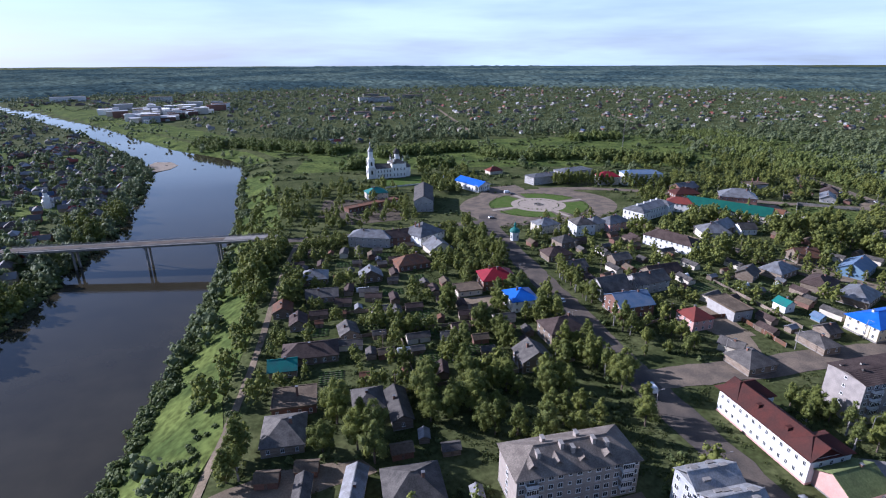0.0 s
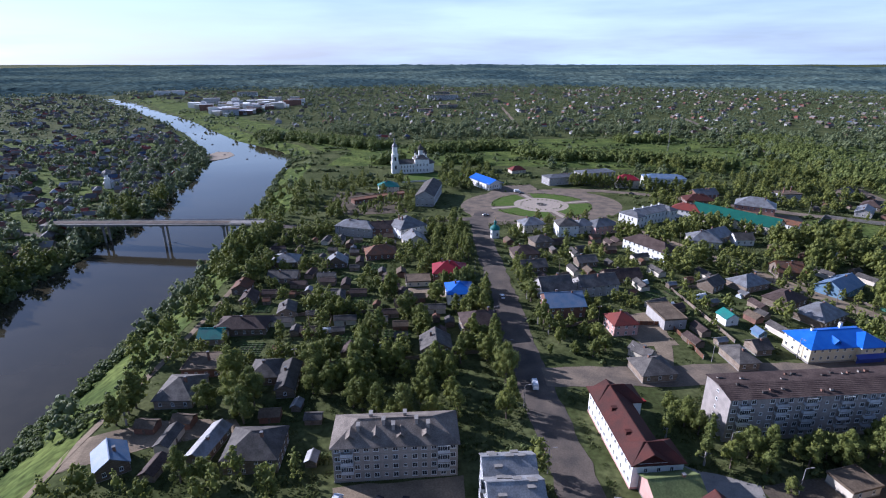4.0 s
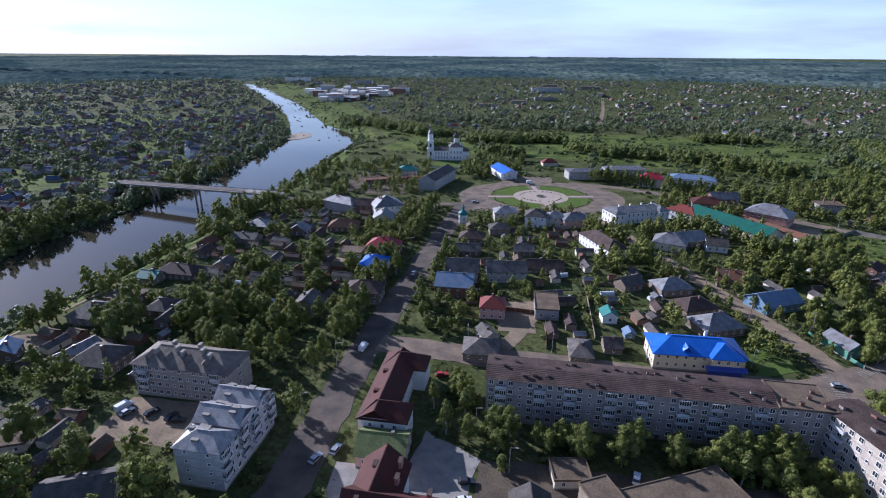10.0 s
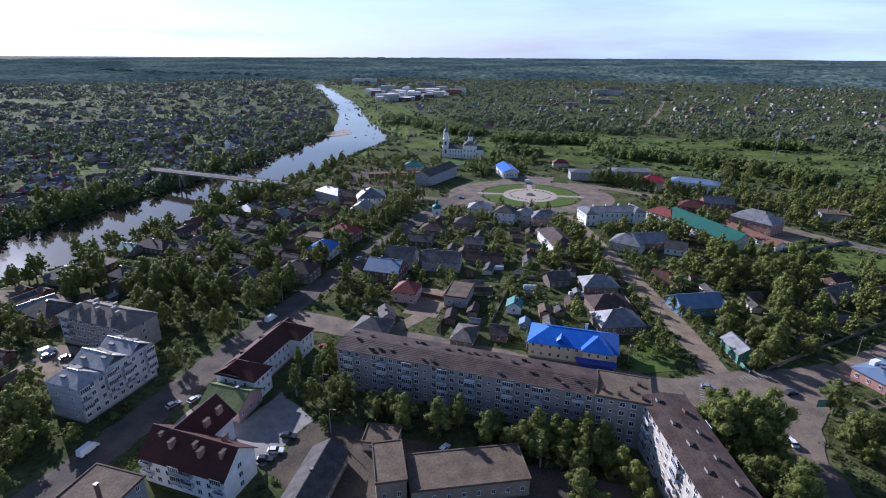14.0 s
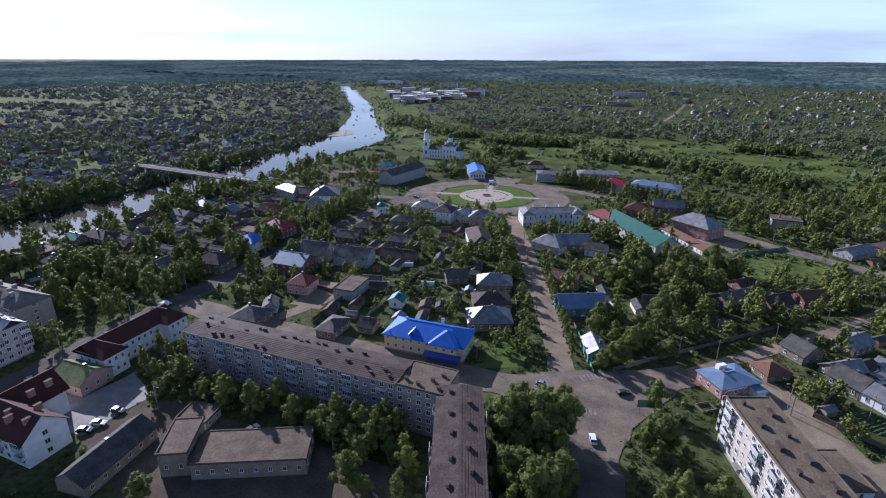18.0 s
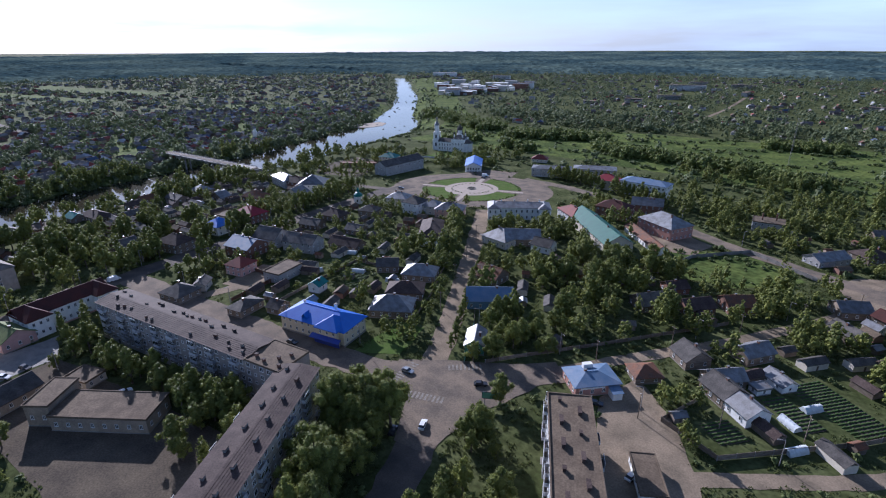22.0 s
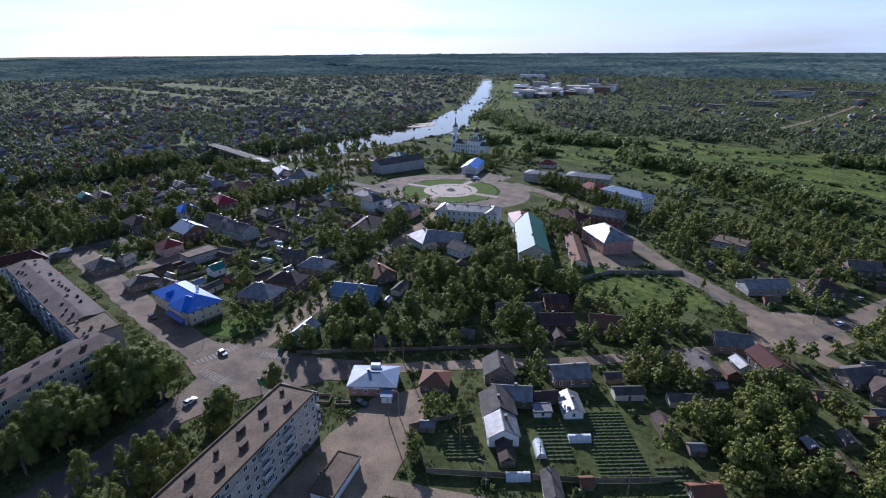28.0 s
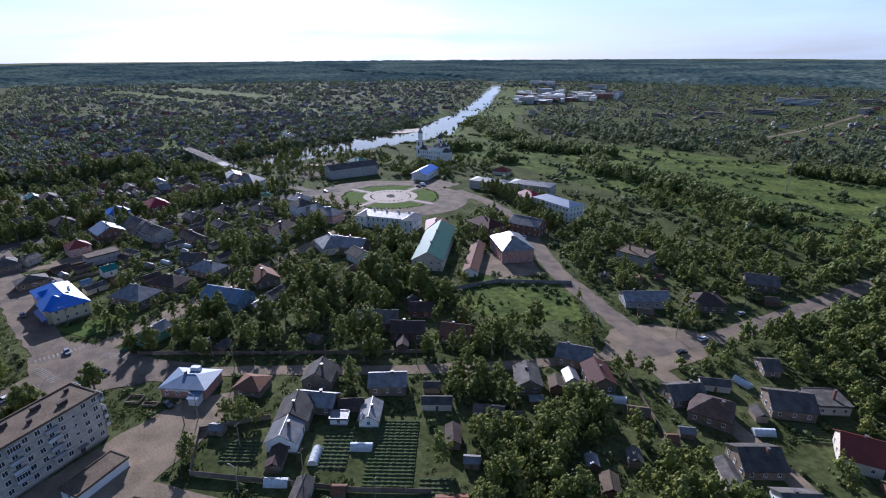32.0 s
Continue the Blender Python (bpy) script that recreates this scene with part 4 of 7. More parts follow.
part("porch_roof", Geo().slab([(1.5, -10.0, 3.0), (14.5, -10.0, 3.0), (14.5, -8.2, 3.9), (1.5, -8.2, 3.9)], 0.15), M_DEEPBLUE, G)
part("dormer", Geo().slab([(-5.5, -6.0, 7.2), (-4, -6.0, 8.7), (-4, -2.5, 8.9), (-5.5, -4.5, 7.6)], 0.12).slab([(-4, -6.0, 8.7), (-2.5, -6.0, 7.2), (-2.5, -4.5, 7.6), (-4, -2.5, 8.9)], 0.12), M_BLUE, G)
for s in range(2):
    for i in range(9):
        if i < 6 or s:
            yy = -6.53 if i < 6 else -8.23
            window("house", G, pose(-13 + i * 2.9 + (1.1 if i > 5 else 0), yy, 1.6 + s * 3.0))
    for i in range(4):
        window("house", G, side_pose("l", -4.8 + i * 3.2, 29, 13, 1.6 + s * 3.0))
        window("house", G, side_pose("r", -4.8 + i * 3.2, 29, 13, 1.6 + s * 3.0))
vent(G, 4, 3, 9.0, (0.9, 0.9, 1.6), M_WHITE)
vent(G, -9, 1, 9.0, (0.7, 0.7, 1.0), M_WHITE)

# three-storey house with steep dark red roofs
K = thing("apartment_house", 135.5, 54.3, lowest(135, 56, 24, 20, 0) - 0.1, -1, "white three-storey house with steep dark red roofs and chimneys", "apartment house")
taken(135, 58, 28, 24, 0)
part("wall", Geo().box(-12, -5.5, 0, 12, 5.5, 8.2), M_WHITE, K)
part("roof", roof_geo(24, 11, 8.2, "gable", "x", 4.6, over=0.7), M_RED, K)
part("wing_wall", Geo().box(-12, 5.5, 0, -1.5, 14, 8.2), M_WHITE, K)
part("wing_roof", roof_geo(10.5, 14, 8.2, "gable", "y", 4.55, over=0.7), M_RED, K, m=pose(-6.75, 7.4, 0))
part("gable_wall", Geo().poly((12, -5.5, 8.2), (12, 5.5, 8.2), (12, 0, 12.6)).poly((-12, 5.5, 8.2), (-12, -5.5, 8.2), (-12, 0, 12.6)), M_WHITE, K)
facade(K, "f", "bwwbbwwb", 24, 11, 3, 2.7, 0.4, random.Random(2))
facade(K, "r", "-w-", 24, 11, 3, 2.7, 0.4)
facade(K, "l", "-w-", 24, 11, 3, 2.7, 0.4)
for vx, vy in ((-9, -1.0), (-4.5, -2.8), (1.5, -1.4), (4.2, -3.0), (9.5, -1.8), (-2, 6), (-8, 9), (-2.5, 11), (6, 3)):
    vent(K, vx, vy, 10.6, (0.8, 1.8, 1.6), M_PINKBRICK)
    
# ---- church ----
CH = thing("church", 74, 511, ground_z(74, 511) + 0.1, 9, "white orthodox church with a tall bell tower and dark dome", "church")
CH.scale = (1.0, 1.0, 1.2)
taken(74, 511, 52, 22, 9)
part("bell_tower", Geo().box(-22.5, -3.6, -1, -15.3, 3.6, 9).box(-21.9, -3.0, 9, -15.9, 3.0, 15.5).tube(-18.9, 0, 15.5, 21.5, 2.7, 2.5, 8)
     .box(-22.8, -3.9, 8.7, -15.0, 3.9, 9.2).box(-22.2, -3.3, 15.2, -15.6, 3.3, 15.7), M_WHITE, CH, "white tiered bell tower")
for z, s in ((10.4, 3.02), (3.5, 3.62)):
    for a in range(4):
        part("bell_opening", Geo().box(-0.9, -0.05, 0, 0.9, 0.04, 3.2).tube(0, 0, 0.01, 0.02, 0.1, 0.1, 6), M_GLASS, CH, m=pose(-18.9, 0, z, 0, 0, a * 90) @ pose(0, -s, 0))
part("spire", Geo().lathe(-18.9, 0, [(2.9, 21.5), (2.7, 22.2), (1.9, 23.4), (1.0, 24.4), (0.55, 25.4), (0.5, 26.4), (0.9, 27.2), (0.75, 28.0), (0.2, 28.9), (0.05, 31.5)], 12), M_TIN, CH)
part("spire_cross", Geo().box(-18.98, -0.06, 30.5, -18.82, 0.06, 33.2).box(-19.6, -0.06, 32.0, -18.2, 0.06, 32.2), M_GOLD, CH)
part("refectory", Geo().box(-15.3, -6.5, -1, 0, 6.5, 8.2).box(-15.5, -6.7, 7.8, 0.2, 6.7, 8.3), M_WHITE, CH)
part("refectory_roof", roof_geo(15.4, 13.2, 8.3, "gable", "x", 2.6, 0.3), M_SLATE, CH, m=pose(-7.6, 0, 0))
part("nave", Geo().box(0, -8, -1, 14, 8, 11.5).box(-0.2, -8.2, 11.0, 14.2, 8.2, 11.6), M_WHITE, CH)
part("nave_roof", roof_geo(14, 16, 11.6, "hip", "y", 3.4, 0.4), M_SLATE, CH, m=pose(7, 0, 0))
part("drum", Geo().tube(7, 0, 13.5, 18.2, 2.3, 2.2, 12), M_WHITE, CH)
part("dome", Geo().lathe(7, 0, [(2.4, 18.2), (2.9, 19.0), (2.9, 19.9), (2.2, 21.0), (1.1, 21.9), (0.5, 22.6), (0.35, 23.6)], 16), M_SLATE, CH, "dark onion dome")
part("dome_cross", Geo().box(6.93, -0.06, 23.4, 7.07, 0.06, 26.0).box(6.4, -0.06, 24.8, 7.6, 0.06, 25.0), M_GOLD, CH)
for cx, cy in ((2.5, -5), (11.5, -5), (2.5, 5), (11.5, 5)):
    cu = part("corner_drum", Geo().tube(cx, cy, 12.2, 15.2, 0.8, 0.75, 8), M_WHITE, CH)
    part("corner_dome", Geo().lathe(cx, cy, [(0.9, 15.2), (1.1, 15.8), (0.8, 16.6), (0.2, 17.4), (0.05, 19.0)], 10), M_SLATE, cu)
part("apse", Geo().tube(14.5, 0, -1, 7.6, 6.3, 6.3, 14).box(14, -6.3, -1, 17.5, 6.3, 7.6), M_WHITE, CH)
part("apse_roof", Geo().lathe(15, 0, [(6.9, 7.5), (3.0, 9.8), (0.1, 10.6)], 14), M_SLATE, CH)
for s in range(2):
    for i in range(5):
        window("tall", CH, pose(-13.4 + i * 2.9, -6.54, 1.4 + s * 3.4))
    for i in range(4):
        window("tall", CH, pose(2 + i * 3.3, -8.04, 1.6 + s * 4.4))

# chapel, small, eight-sided
CP = thing("chapel", 118, 290, ground_z(118, 290), 0, "small white eight-sided chapel with green dome", "chapel")
taken(118, 290, 8, 8, 0)
part("wall", Geo().tube(0, 0, -0.5, 5, 2.8, 2.8, 8).tube(0, 0, 5, 5.4, 3.1, 3.1, 8), M_WHITE, CP)
part("dome", Geo().lathe(0, 0, [(3.2, 5.4), (2.9, 6.6), (1.8, 7.6), (0.8, 8.1), (0.7, 9.3), (1.0, 9.9), (0.6, 10.6), (0.05, 11.6)], 16), M_TEAL, CP, "teal metal dome")
part("dome_cross", Geo().box(-0.05, -0.05, 11.4, 0.05, 0.05, 12.8).box(-0.4, -0.05, 12.1, 0.4, 0.05, 12.2), M_GOLD, CP)
for a in (0, 90, 180, 270):
    window("tall", CP, pose(0, 0, 1.6, 0, 0, a + 22.5) @ pose(0, -2.64, 0))

# ---- pavilion with columns on the square ----
PV = thing("pavilion", 135, 436, ground_z(135, 436), 24, "white columned hall with bright blue gabled roof", "hall")
taken(135, 436, 16, 32, 24)
part("wall", Geo().box(-7, -12, -0.5, 7, 15, 6), M_WHITE, PV)
part("roof", roof_geo(14, 32, 6.2, "gable", "y", 3.0, 0.6), M_BLUE, PV, m=pose(0, -0.5, 0))
part("pediment", Geo().poly((-7.2, -15.6, 6.2), (7.2, -15.6, 6.2), (0, -15.6, 9.0)).box(-7.2, -15.8, 5.5, 7.2, -12, 6.2), M_WHITE, PV)
part("steps", Geo().box(-7.4, -17, -0.6, 7.4, -12, 0.35), M_CONC, PV)
for i in range(6):
    part("column", Geo().tube(-6 + i * 2.4, -15, 0.3, 5.6, 0.42, 0.36, 10), M_WHITE, PV)
for i in range(5):
    window("tall", PV, side_pose("l", -8 + i * 4.2, 14, 27, 1.6))
    window("tall", PV, side_pose("r", -8 + i * 4.2, 14, 27, 1.6))
    window("tall", PV, pose(-4.8 + i * 2.4, -12.04, 1.4))

# ---- school and offices round the square ----
SC = thing("school_building", 226, 315, lowest(226, 315, 40, 14, 25) - 0.1, 25, "long white two-storey school with pale metal roof", "school")
SC.scale = (0.92, 1.0, 1.0)
taken(226, 315, 44, 20, 25)
part("wall", Geo().box(-21, -6.5, -0.8, 21, 6.5, 8.4), M_WHITE, SC)
part("roof", roof_geo(42, 13, 8.4, "hip", "x", 2.0), M_TIN, SC)
for xx in (-17, 17):
    part("wing_wall", Geo().box(xx - 4, -9, -0.8, xx + 4, -6.5, 8.4), M_WHITE, SC)
    part("wing_roof", roof_geo(8, 15.5, 8.44, "hip", "y", 1.8), M_TIN, SC, m=pose(xx, -1.2, 0))
for s in range(2):
    for i in range(12):
        u = -19.5 + i * 3.55
        window("tall", SC, pose(u, -9.03 if abs(u) > 13 else -6.53, 1.2 + s * 3.9))
    for i in range(4):
        window("tall", SC, side_pose("l", -4.8 + i * 3.2, 42, 13, 1.2 + s * 3.9))
        window("tall", SC, side_pose("r", -4.8 + i * 3.2, 42, 13, 1.2 + s * 3.9))
for vx in (-12, -3, 6, 14):
    vent(SC, vx, 1.5, 10.2, (0.8, 0.8, 1.2), M_WHITE)

AD = thing("office_building", 286, 415, lowest(286, 415, 34, 15, -12) - 0.1, -12, "white three-storey office building with pilasters and pale roof", "office building")
taken(286, 415, 36, 18, -12)
part("wall", Geo().box(-17, -7, -0.8, 17, 7, 10.5), M_WHITE, AD)
part("roof", roof_geo(34, 14, 10.5, "hip", "x", 2.4), M_BLUETIN, AD)
for i in range(12):
    part("pilaster", Geo().box(-16.6 + i * 3.0, -7.35, 0.5, -15.9 + i * 3.0, -7, 10.3), M_WHITE, AD)
for s in range(3):
    for i in range(11):
        window("flat", AD, pose(-14.8 + i * 3.0, -7.04, 1.2 + s * 3.2))
    for i in range(4):
        window("flat", AD, side_pose("r", -4.8 + i * 3.2, 34, 14, 1.2 + s * 3.2))

# ---- river bridge ----
BX0, BY0, BX1, BY1 = -30, 330.5, -180, 352.5
blen = math.hypot(BX1 - BX0, BY1 - BY0)
brot = math.degrees(math.atan2(BY1 - BY0, BX1 - BX0))
BR = thing("bridge", BX0, BY0, -2.6, brot, "concrete road bridge with steel railings on slim piers", "bridge")
slope = -3.6 / blen
for i in range(5):
    a, b = blen * i / 5, blen * (i + 1) / 5
    part("deck_span", Geo().slab([(a, -4.8, slope * a), (b, -4.8, slope * b), (b, 4.8, slope * b), (a, 4.8, slope * a)], 0.5), M_CONC, BR)
    for yy in (-3.6, -1.2, 1.2, 3.6):
        part("girder", Geo().slab([(a, yy - 0.25, slope * a - 0.5), (b, yy - 0.25, slope * b - 0.5), (b, yy + 0.25, slope * b - 0.5), (a, yy + 0.25, slope * a - 0.5)], 1.1), M_CONC, BR)
part("carriageway", Geo().slab([(-4, -3.4, 0.06), (blen + 4, -3.4, slope * blen + 0.06), (blen + 4, 3.4, slope * blen + 0.06), (-4, 3.4, 0.06)], 0.05), M_ROAD, BR)
for s in (-1, 1):
    part("railing", Geo().slab([(0, s * 4.6 - 0.05, 1.15), (blen, s * 4.6 - 0.05, slope * blen + 1.15), (blen, s * 4.6 + 0.05, slope * blen + 1.15), (0, s * 4.6 + 0.05, 1.15)], 0.1)
         .slab([(0, s * 4.6 - 0.03, 0.65), (blen, s * 4.6 - 0.03, slope * blen + 0.65), (blen, s * 4.6 + 0.03, slope * blen + 0.65), (0, s * 4.6 + 0.03, 0.65)], 0.35), M_POST, BR)
    for i in range(40):
        a = blen * (i + 0.5) / 40
        part("railing_post", Geo().box(a - 0.06, s * 4.6 - 0.06, slope * a, a + 0.06, s * 4.6 + 0.06, slope * a + 1.15), M_POST, BR)
for a in (29, 71.5, 114):
    top = slope * a - 1.6
    pr = part("pier", Geo().tube(a, -2.4, -19.5, top - 0.9, 0.75, 0.75, 10).tube(a, 2.4, -19.5, top - 0.9, 0.75, 0.75, 10), M_CONC, BR)
    part("pier_cap", Geo().box(a - 0.9, -4.3, top - 0.9, a + 0.9, 4.3, top), M_CONC, pr)
part("abutment", Geo().box(-6, -5, -6, 1.5, 5, -0.55), M_CONC, BR)
part("abutment", Geo().box(blen - 1.5, -5, -9, blen + 6, 5, slope * blen - 0.55), M_CONC, BR)

# ---- lattice mast ----
MS = thing("radio_mast", 384, 603, ground_z(384, 603), 0, "tall slim lattice radio mast on open ground", "mast")
for a in range(3):
    c, s = math.cos(a * 2.094), math.sin(a * 2.094)
    part("leg", Geo().tube(c * 0.6, s * 0.6, 0, 44, 0.12, 0.1, 6), M_POST, MS)
part("lattice", Geo().slab([(0.6, 0, 44), (-0.3, 0.52, 44), (-0.3, -0.52, 44)], 0.2), M_POST, MS)

# ---- houses, street by street ----
house("town_house", 50.0, 426.0, 16.5, 13.0, 9, 6.0, "hip", "x", "TEAL", "CREAM", 2, chimneys=2)
house("trade_hall", 83.0, 394.0, 46.0, 14.0, 78, 9.5, "gable", "x", "SLATE", "GREYBRICK", 2, category="trade hall", chimneys=0)
house("low_store", 43.1, 396.9, 45.1, 7.0, 27, 3.5, "flat", "x", "RUST", "BRICK", 1, category="low store", chimneys=0, label="red brick low store building with rusty roof")
house("town_house", 32.5, 307.1, 25.2, 12.0, -22, 7.0, "hip", "x", "TIN", "GREYBRICK", 2, chimneys=2)
house("town_house", 48.7, 305.4, 15.7, 12.0, 8, 6.0, "gable", "x", "BROWN", "BRICK", 2, chimneys=2)
house("town_house", 63.8, 305.0, 19.5, 18.0, 30, 7.0, "hip", "y", "TIN", "WHITE", 2, chimneys=2)
house("house", 67.9, 282.8, 13.3, 13.0, 9, 4.0, "gable", "y", "TIN", "CREAM", 1)
house("house", 48.7, 263.0, 17.2, 11.0, 8, 4.0, "hip", "x", "RUST", "BRICK", 1)
house("town_house", 143.7, 302.4, 14.4, 12.0, 10, 6.0, "hip", "x", "TIN", "CREAM", 2, chimneys=2)
house("cottage", 142.1, 271.1, 11.6, 10.0, 10, 4.5, "hip", "x", "SLATE", "WOOD", 1)
house("town_house", 163.2, 291.3, 12.5, 12.0, -1, 8.0, "hip", "x", "SLATE", "WHITE", 2)
house("town_house", 187.6, 295.2, 17.7, 12.0, 16, 6.0, "hip", "x", "TIN", "PINK", 2, chimneys=2)
house("town_house", 175.1, 295.7, 11.4, 10.0, 2, 6.0, "hip", "x", "TIN", "CREAM", 2)
house("cottage", 128.2, 253.5, 14.1, 11.0, 3, 4.0, "hip", "x", "BROWN", "WOOD", 1)
house("town_house", 83.9, 226.4, 16.3, 13.0, -3, 6.0, "hip", "x", "CRIMSON", "BRICK", 2, chimneys=2)
house("town_house", 86.3, 201.0, 12.0, 12.6, 0, 6.0, "hip", "y", "BLUE", "WHITE", 2)
house("town_house", 259.1, 323.3, 19.7, 12.0, -46, 7.0, "hip", "x", "RED2", "WHITE", 2, chimneys=2)
house("town_house", 280.0, 301.0, 54.0, 15.5, -54, 7.0, "gable", "x", "GREEN", "CREAM", 2, chimneys=2)
house("town_house", 311.5, 328.0, 25.0, 17.0, -36, 8.0, "hip", "x", "TIN", "PINKBRICK", 2, chimneys=2)
house("town_house", 279.0, 346.0, 20.0, 13.0, -10, 8.0, "hip", "x", "BROWNRED", "BRICK", 2, chimneys=2)
house("town_house", 295.1, 367.4, 18.9, 12.0, 9, 7.0, "gable", "x", "TIN", "BRICK", 2, chimneys=2)
house("town_house", 257.0, 422.0, 18.1, 12.0, -10, 8.0, "hip", "x", "CRIMSON", "CREAM", 2, chimneys=2)
house("town_house", 205.0, 443.0, 32.0, 14.0, 14, 7.5, "hip", "x", "TIN", "GREYBRICK", 2, rise=1.6, chimneys=2)
house("town_house", 239.0, 453.0, 34.0, 15.0, 14, 9.0, "hip", "x", "TIN", "GREYBRICK", 2, rise=1.8, chimneys=2)
house("kiosk", 175.8, 496.6, 14.6, 10.0, 12, 4.0, "hip", "x", "RED2", "CREAM", 1, category="kiosk")
house("town_house", 199.5, 251.4, 28.9, 12.0, -64, 6.5, "hip", "x", "BROWN", "WHITE", 2, chimneys=2)
house("house", 236.9, 263.2, 16.8, 14.0, -17, 5.0, "hip", "x", "TIN", "CREAM", 1)
house("cottage", 246.3, 269.1, 19.0, 12.0, 24, 5.0, "gable", "x", "TIN", "WOOD", 1)
house("house", 260.8, 263.7, 10.5, 9.0, -7, 4.5, "gable", "x", "SLATE", "WHITE", 1)
house("cottage", 205.3, 200.4, 9.9, 8.0, 31, 4.0, "gable", "x", "SLATE", "WOOD", 1)
house("cottage", 168.0, 216.0, 17.8, 9.0, 3, 3.0, "gable", "x", "BROWN", "WOOD", 1)
house("cottage", 252.9, 214.0, 12.2, 11.0, -12, 4.0, "gable", "x", "RUST", "WOOD", 1)
house("cottage", 262.3, 191.7, 18.4, 12.0, 26, 4.5, "gable", "x", "BLUETIN", "BLUEWOOD", 1)
house("cottage", 223.5, 200.4, 15.0, 11.0, 18, 4.0, "hip", "x", "TIN", "WOOD", 1)
house("cottage", 228.0, 181.1, 15.2, 11.0, 25, 4.0, "hip", "x", "BROWN", "WOOD", 1)
house("cottage", 232.0, 165.5, 16.5, 12.0, 23, 4.0, "hip", "x", "TIN", "WOOD", 1)
house("cottage", 272.5, 158.0, 6.5, 11.0, 20, 4.0, "gable", "y", "TIN", "GREENWOOD", 1)
house("town_house", 128.7, 183.5, 15.9, 14.0, 1, 6.0, "gable", "x", "BLUETIN", "BRICK", 2, chimneys=2)
house("house", 129.5, 200.1, 14.5, 13.0, 6, 6.0, "gable", "x", "SLATE", "GREYBRICK", 1)
house("town_house", 150.0, 202.3, 18.0, 11.0, 8, 6.0, "gable", "x", "SLATE", "GREYBRICK", 2, chimneys=2)
house("town_house", 146.8, 164.2, 9.7, 10.0, 3, 5.5, "hip", "x", "RED2", "PINK", 2)
house("garage", 168.2, 169.6, 9.2, 15.0, 2, 5.0, "flat", "x", "FELT", "GREYBRICK", 1, category="garage", chimneys=0, label="grey brick garage with flat felt roof")
house("cottage", 145.3, 132.9, 12.0, 11.0, 3, 3.5, "hip", "x", "SLATE", "WOOD", 1)
house("house", 146.4, 143.0, 5.4, 8.0, 32, 3.5, "gable", "y", "SLATE", "CREAM", 1)
house("cottage", 179.6, 137.6, 7.5, 12.0, 1, 3.5, "hip", "x", "SLATE", "WOOD", 1)
house("cottage", 191.1, 144.1, 6.0, 7.0, 4, 3.0, "gable", "x", "SLATE", "WOOD", 1)
house("garden_house", 192.4, 165.9, 5.6, 6.0, 6, 4.0, "gable", "y", "TEAL", "WHITE", 1, category="garden house")
house("garden_shed", 198.6, 154.5, 3.6, 4.0, 6, 2.4, "gable", "y", "BLUETIN", "BLUEWOOD", 1, category="garden shed", chimneys=0, label="blue painted garden shed with blue-grey metal roof")
house("garage", 67.9, 221.8, 11.8, 9.0, 2, 3.0, "flat", "x", "FELT", "CREAM", 1, category="garage", chimneys=0, label="cream plaster garage with flat felt roof")
house("house", 91.1, 169.9, 15.1, 12.0, 4, 6.0, "hip", "x", "BROWN", "WOOD", 2)
house("cottage", 127.9, 233.3, 13.0, 9.0, 6, 3.5, "gable", "x", "SLATE", "WOOD", 1)
house("cottage", 157.3, 237.4, 10.1, 8.0, 5, 3.5, "gable", "x", "SLATE", "WOOD", 1)
SH = house("shop", 314.0, 155.2, 14.4, 10.6, 38, 4.2, "hip", "x", "BLUETIN", "PINKBRICK", 1, rise=1.5, category="shop", label="pink brick shop with blue-grey metal roof")
part("porch_wall", Geo().box(3.4, -8.6, -0.6, 6.4, -5.3, 2.9), M_WHITE, SH)
part("porch_roof", Geo().slab([(3.1, -9.0, 2.95), (6.7, -9.0, 2.95), (6.7, -5.35, 3.5), (3.1, -5.35, 3.5)], 0.12), M_BLUETIN, SH)
part("roof_unit", Geo().box(-1.6, 2.6, 4.6, 1.4, 4.2, 6.3), M_WHITE, SH)
part("sign_board", Geo().box(-5.6, -5.42, 3.0, 2.2, -5.33, 3.8), M_FRAME, SH)
house("garden_shed", 327.7, 168.6, 8.7, 8.0, 33, 3.0, "hip", "x", "RUST", "WOOD", 1, category="garden shed", chimneys=0, label="weathered wooden garden shed with rusty roof")
house("house", 357.0, 163.0, 8.2, 9.0, 43, 4.0, "gable", "y", "TIN", "WHITE", 1)
house("cottage", 350.6, 170.1, 9.1, 10.0, 44, 4.0, "gable", "y", "SLATE", "WOOD", 1)
house("cottage", 350.1, 178.0, 11.6, 7.0, 35, 3.5, "gable", "x", "TIN", "WOOD", 1)
house("cottage", 339.7, 186.0, 9.4, 9.0, 40, 4.0, "gable", "y", "SLATE", "WOOD", 1)
house("cottage", 358.0, 199.5, 11.5, 8.0, 46, 4.0, "gable", "x", "TIN", "WOOD", 1)
house("house", 365.8, 186.0, 5.6, 8.6, 42, 3.0, "gable", "y", "TIN", "WHITE", 1)
house("garden_shed", 360.5, 178.6, 5.0, 3.6, 42, 2.3, "flat", "x", "TIN", "WHITE", 1, category="garden shed", chimneys=0, label="white garden shed with pale metal roof")
house("house", 337.3, 227.7, 12.3, 9.0, 40, 4.0, "gable", "x", "BROWN", "BRICK", 1)
house("house", 352.0, 239.1, 11.3, 10.0, 29, 4.0, "gable", "x", "RUST", "BRICK", 1)
house("house", 327.6, 244.2, 9.0, 8.0, 39, 3.5, "gable", "x", "BROWN", "BRICK", 1)
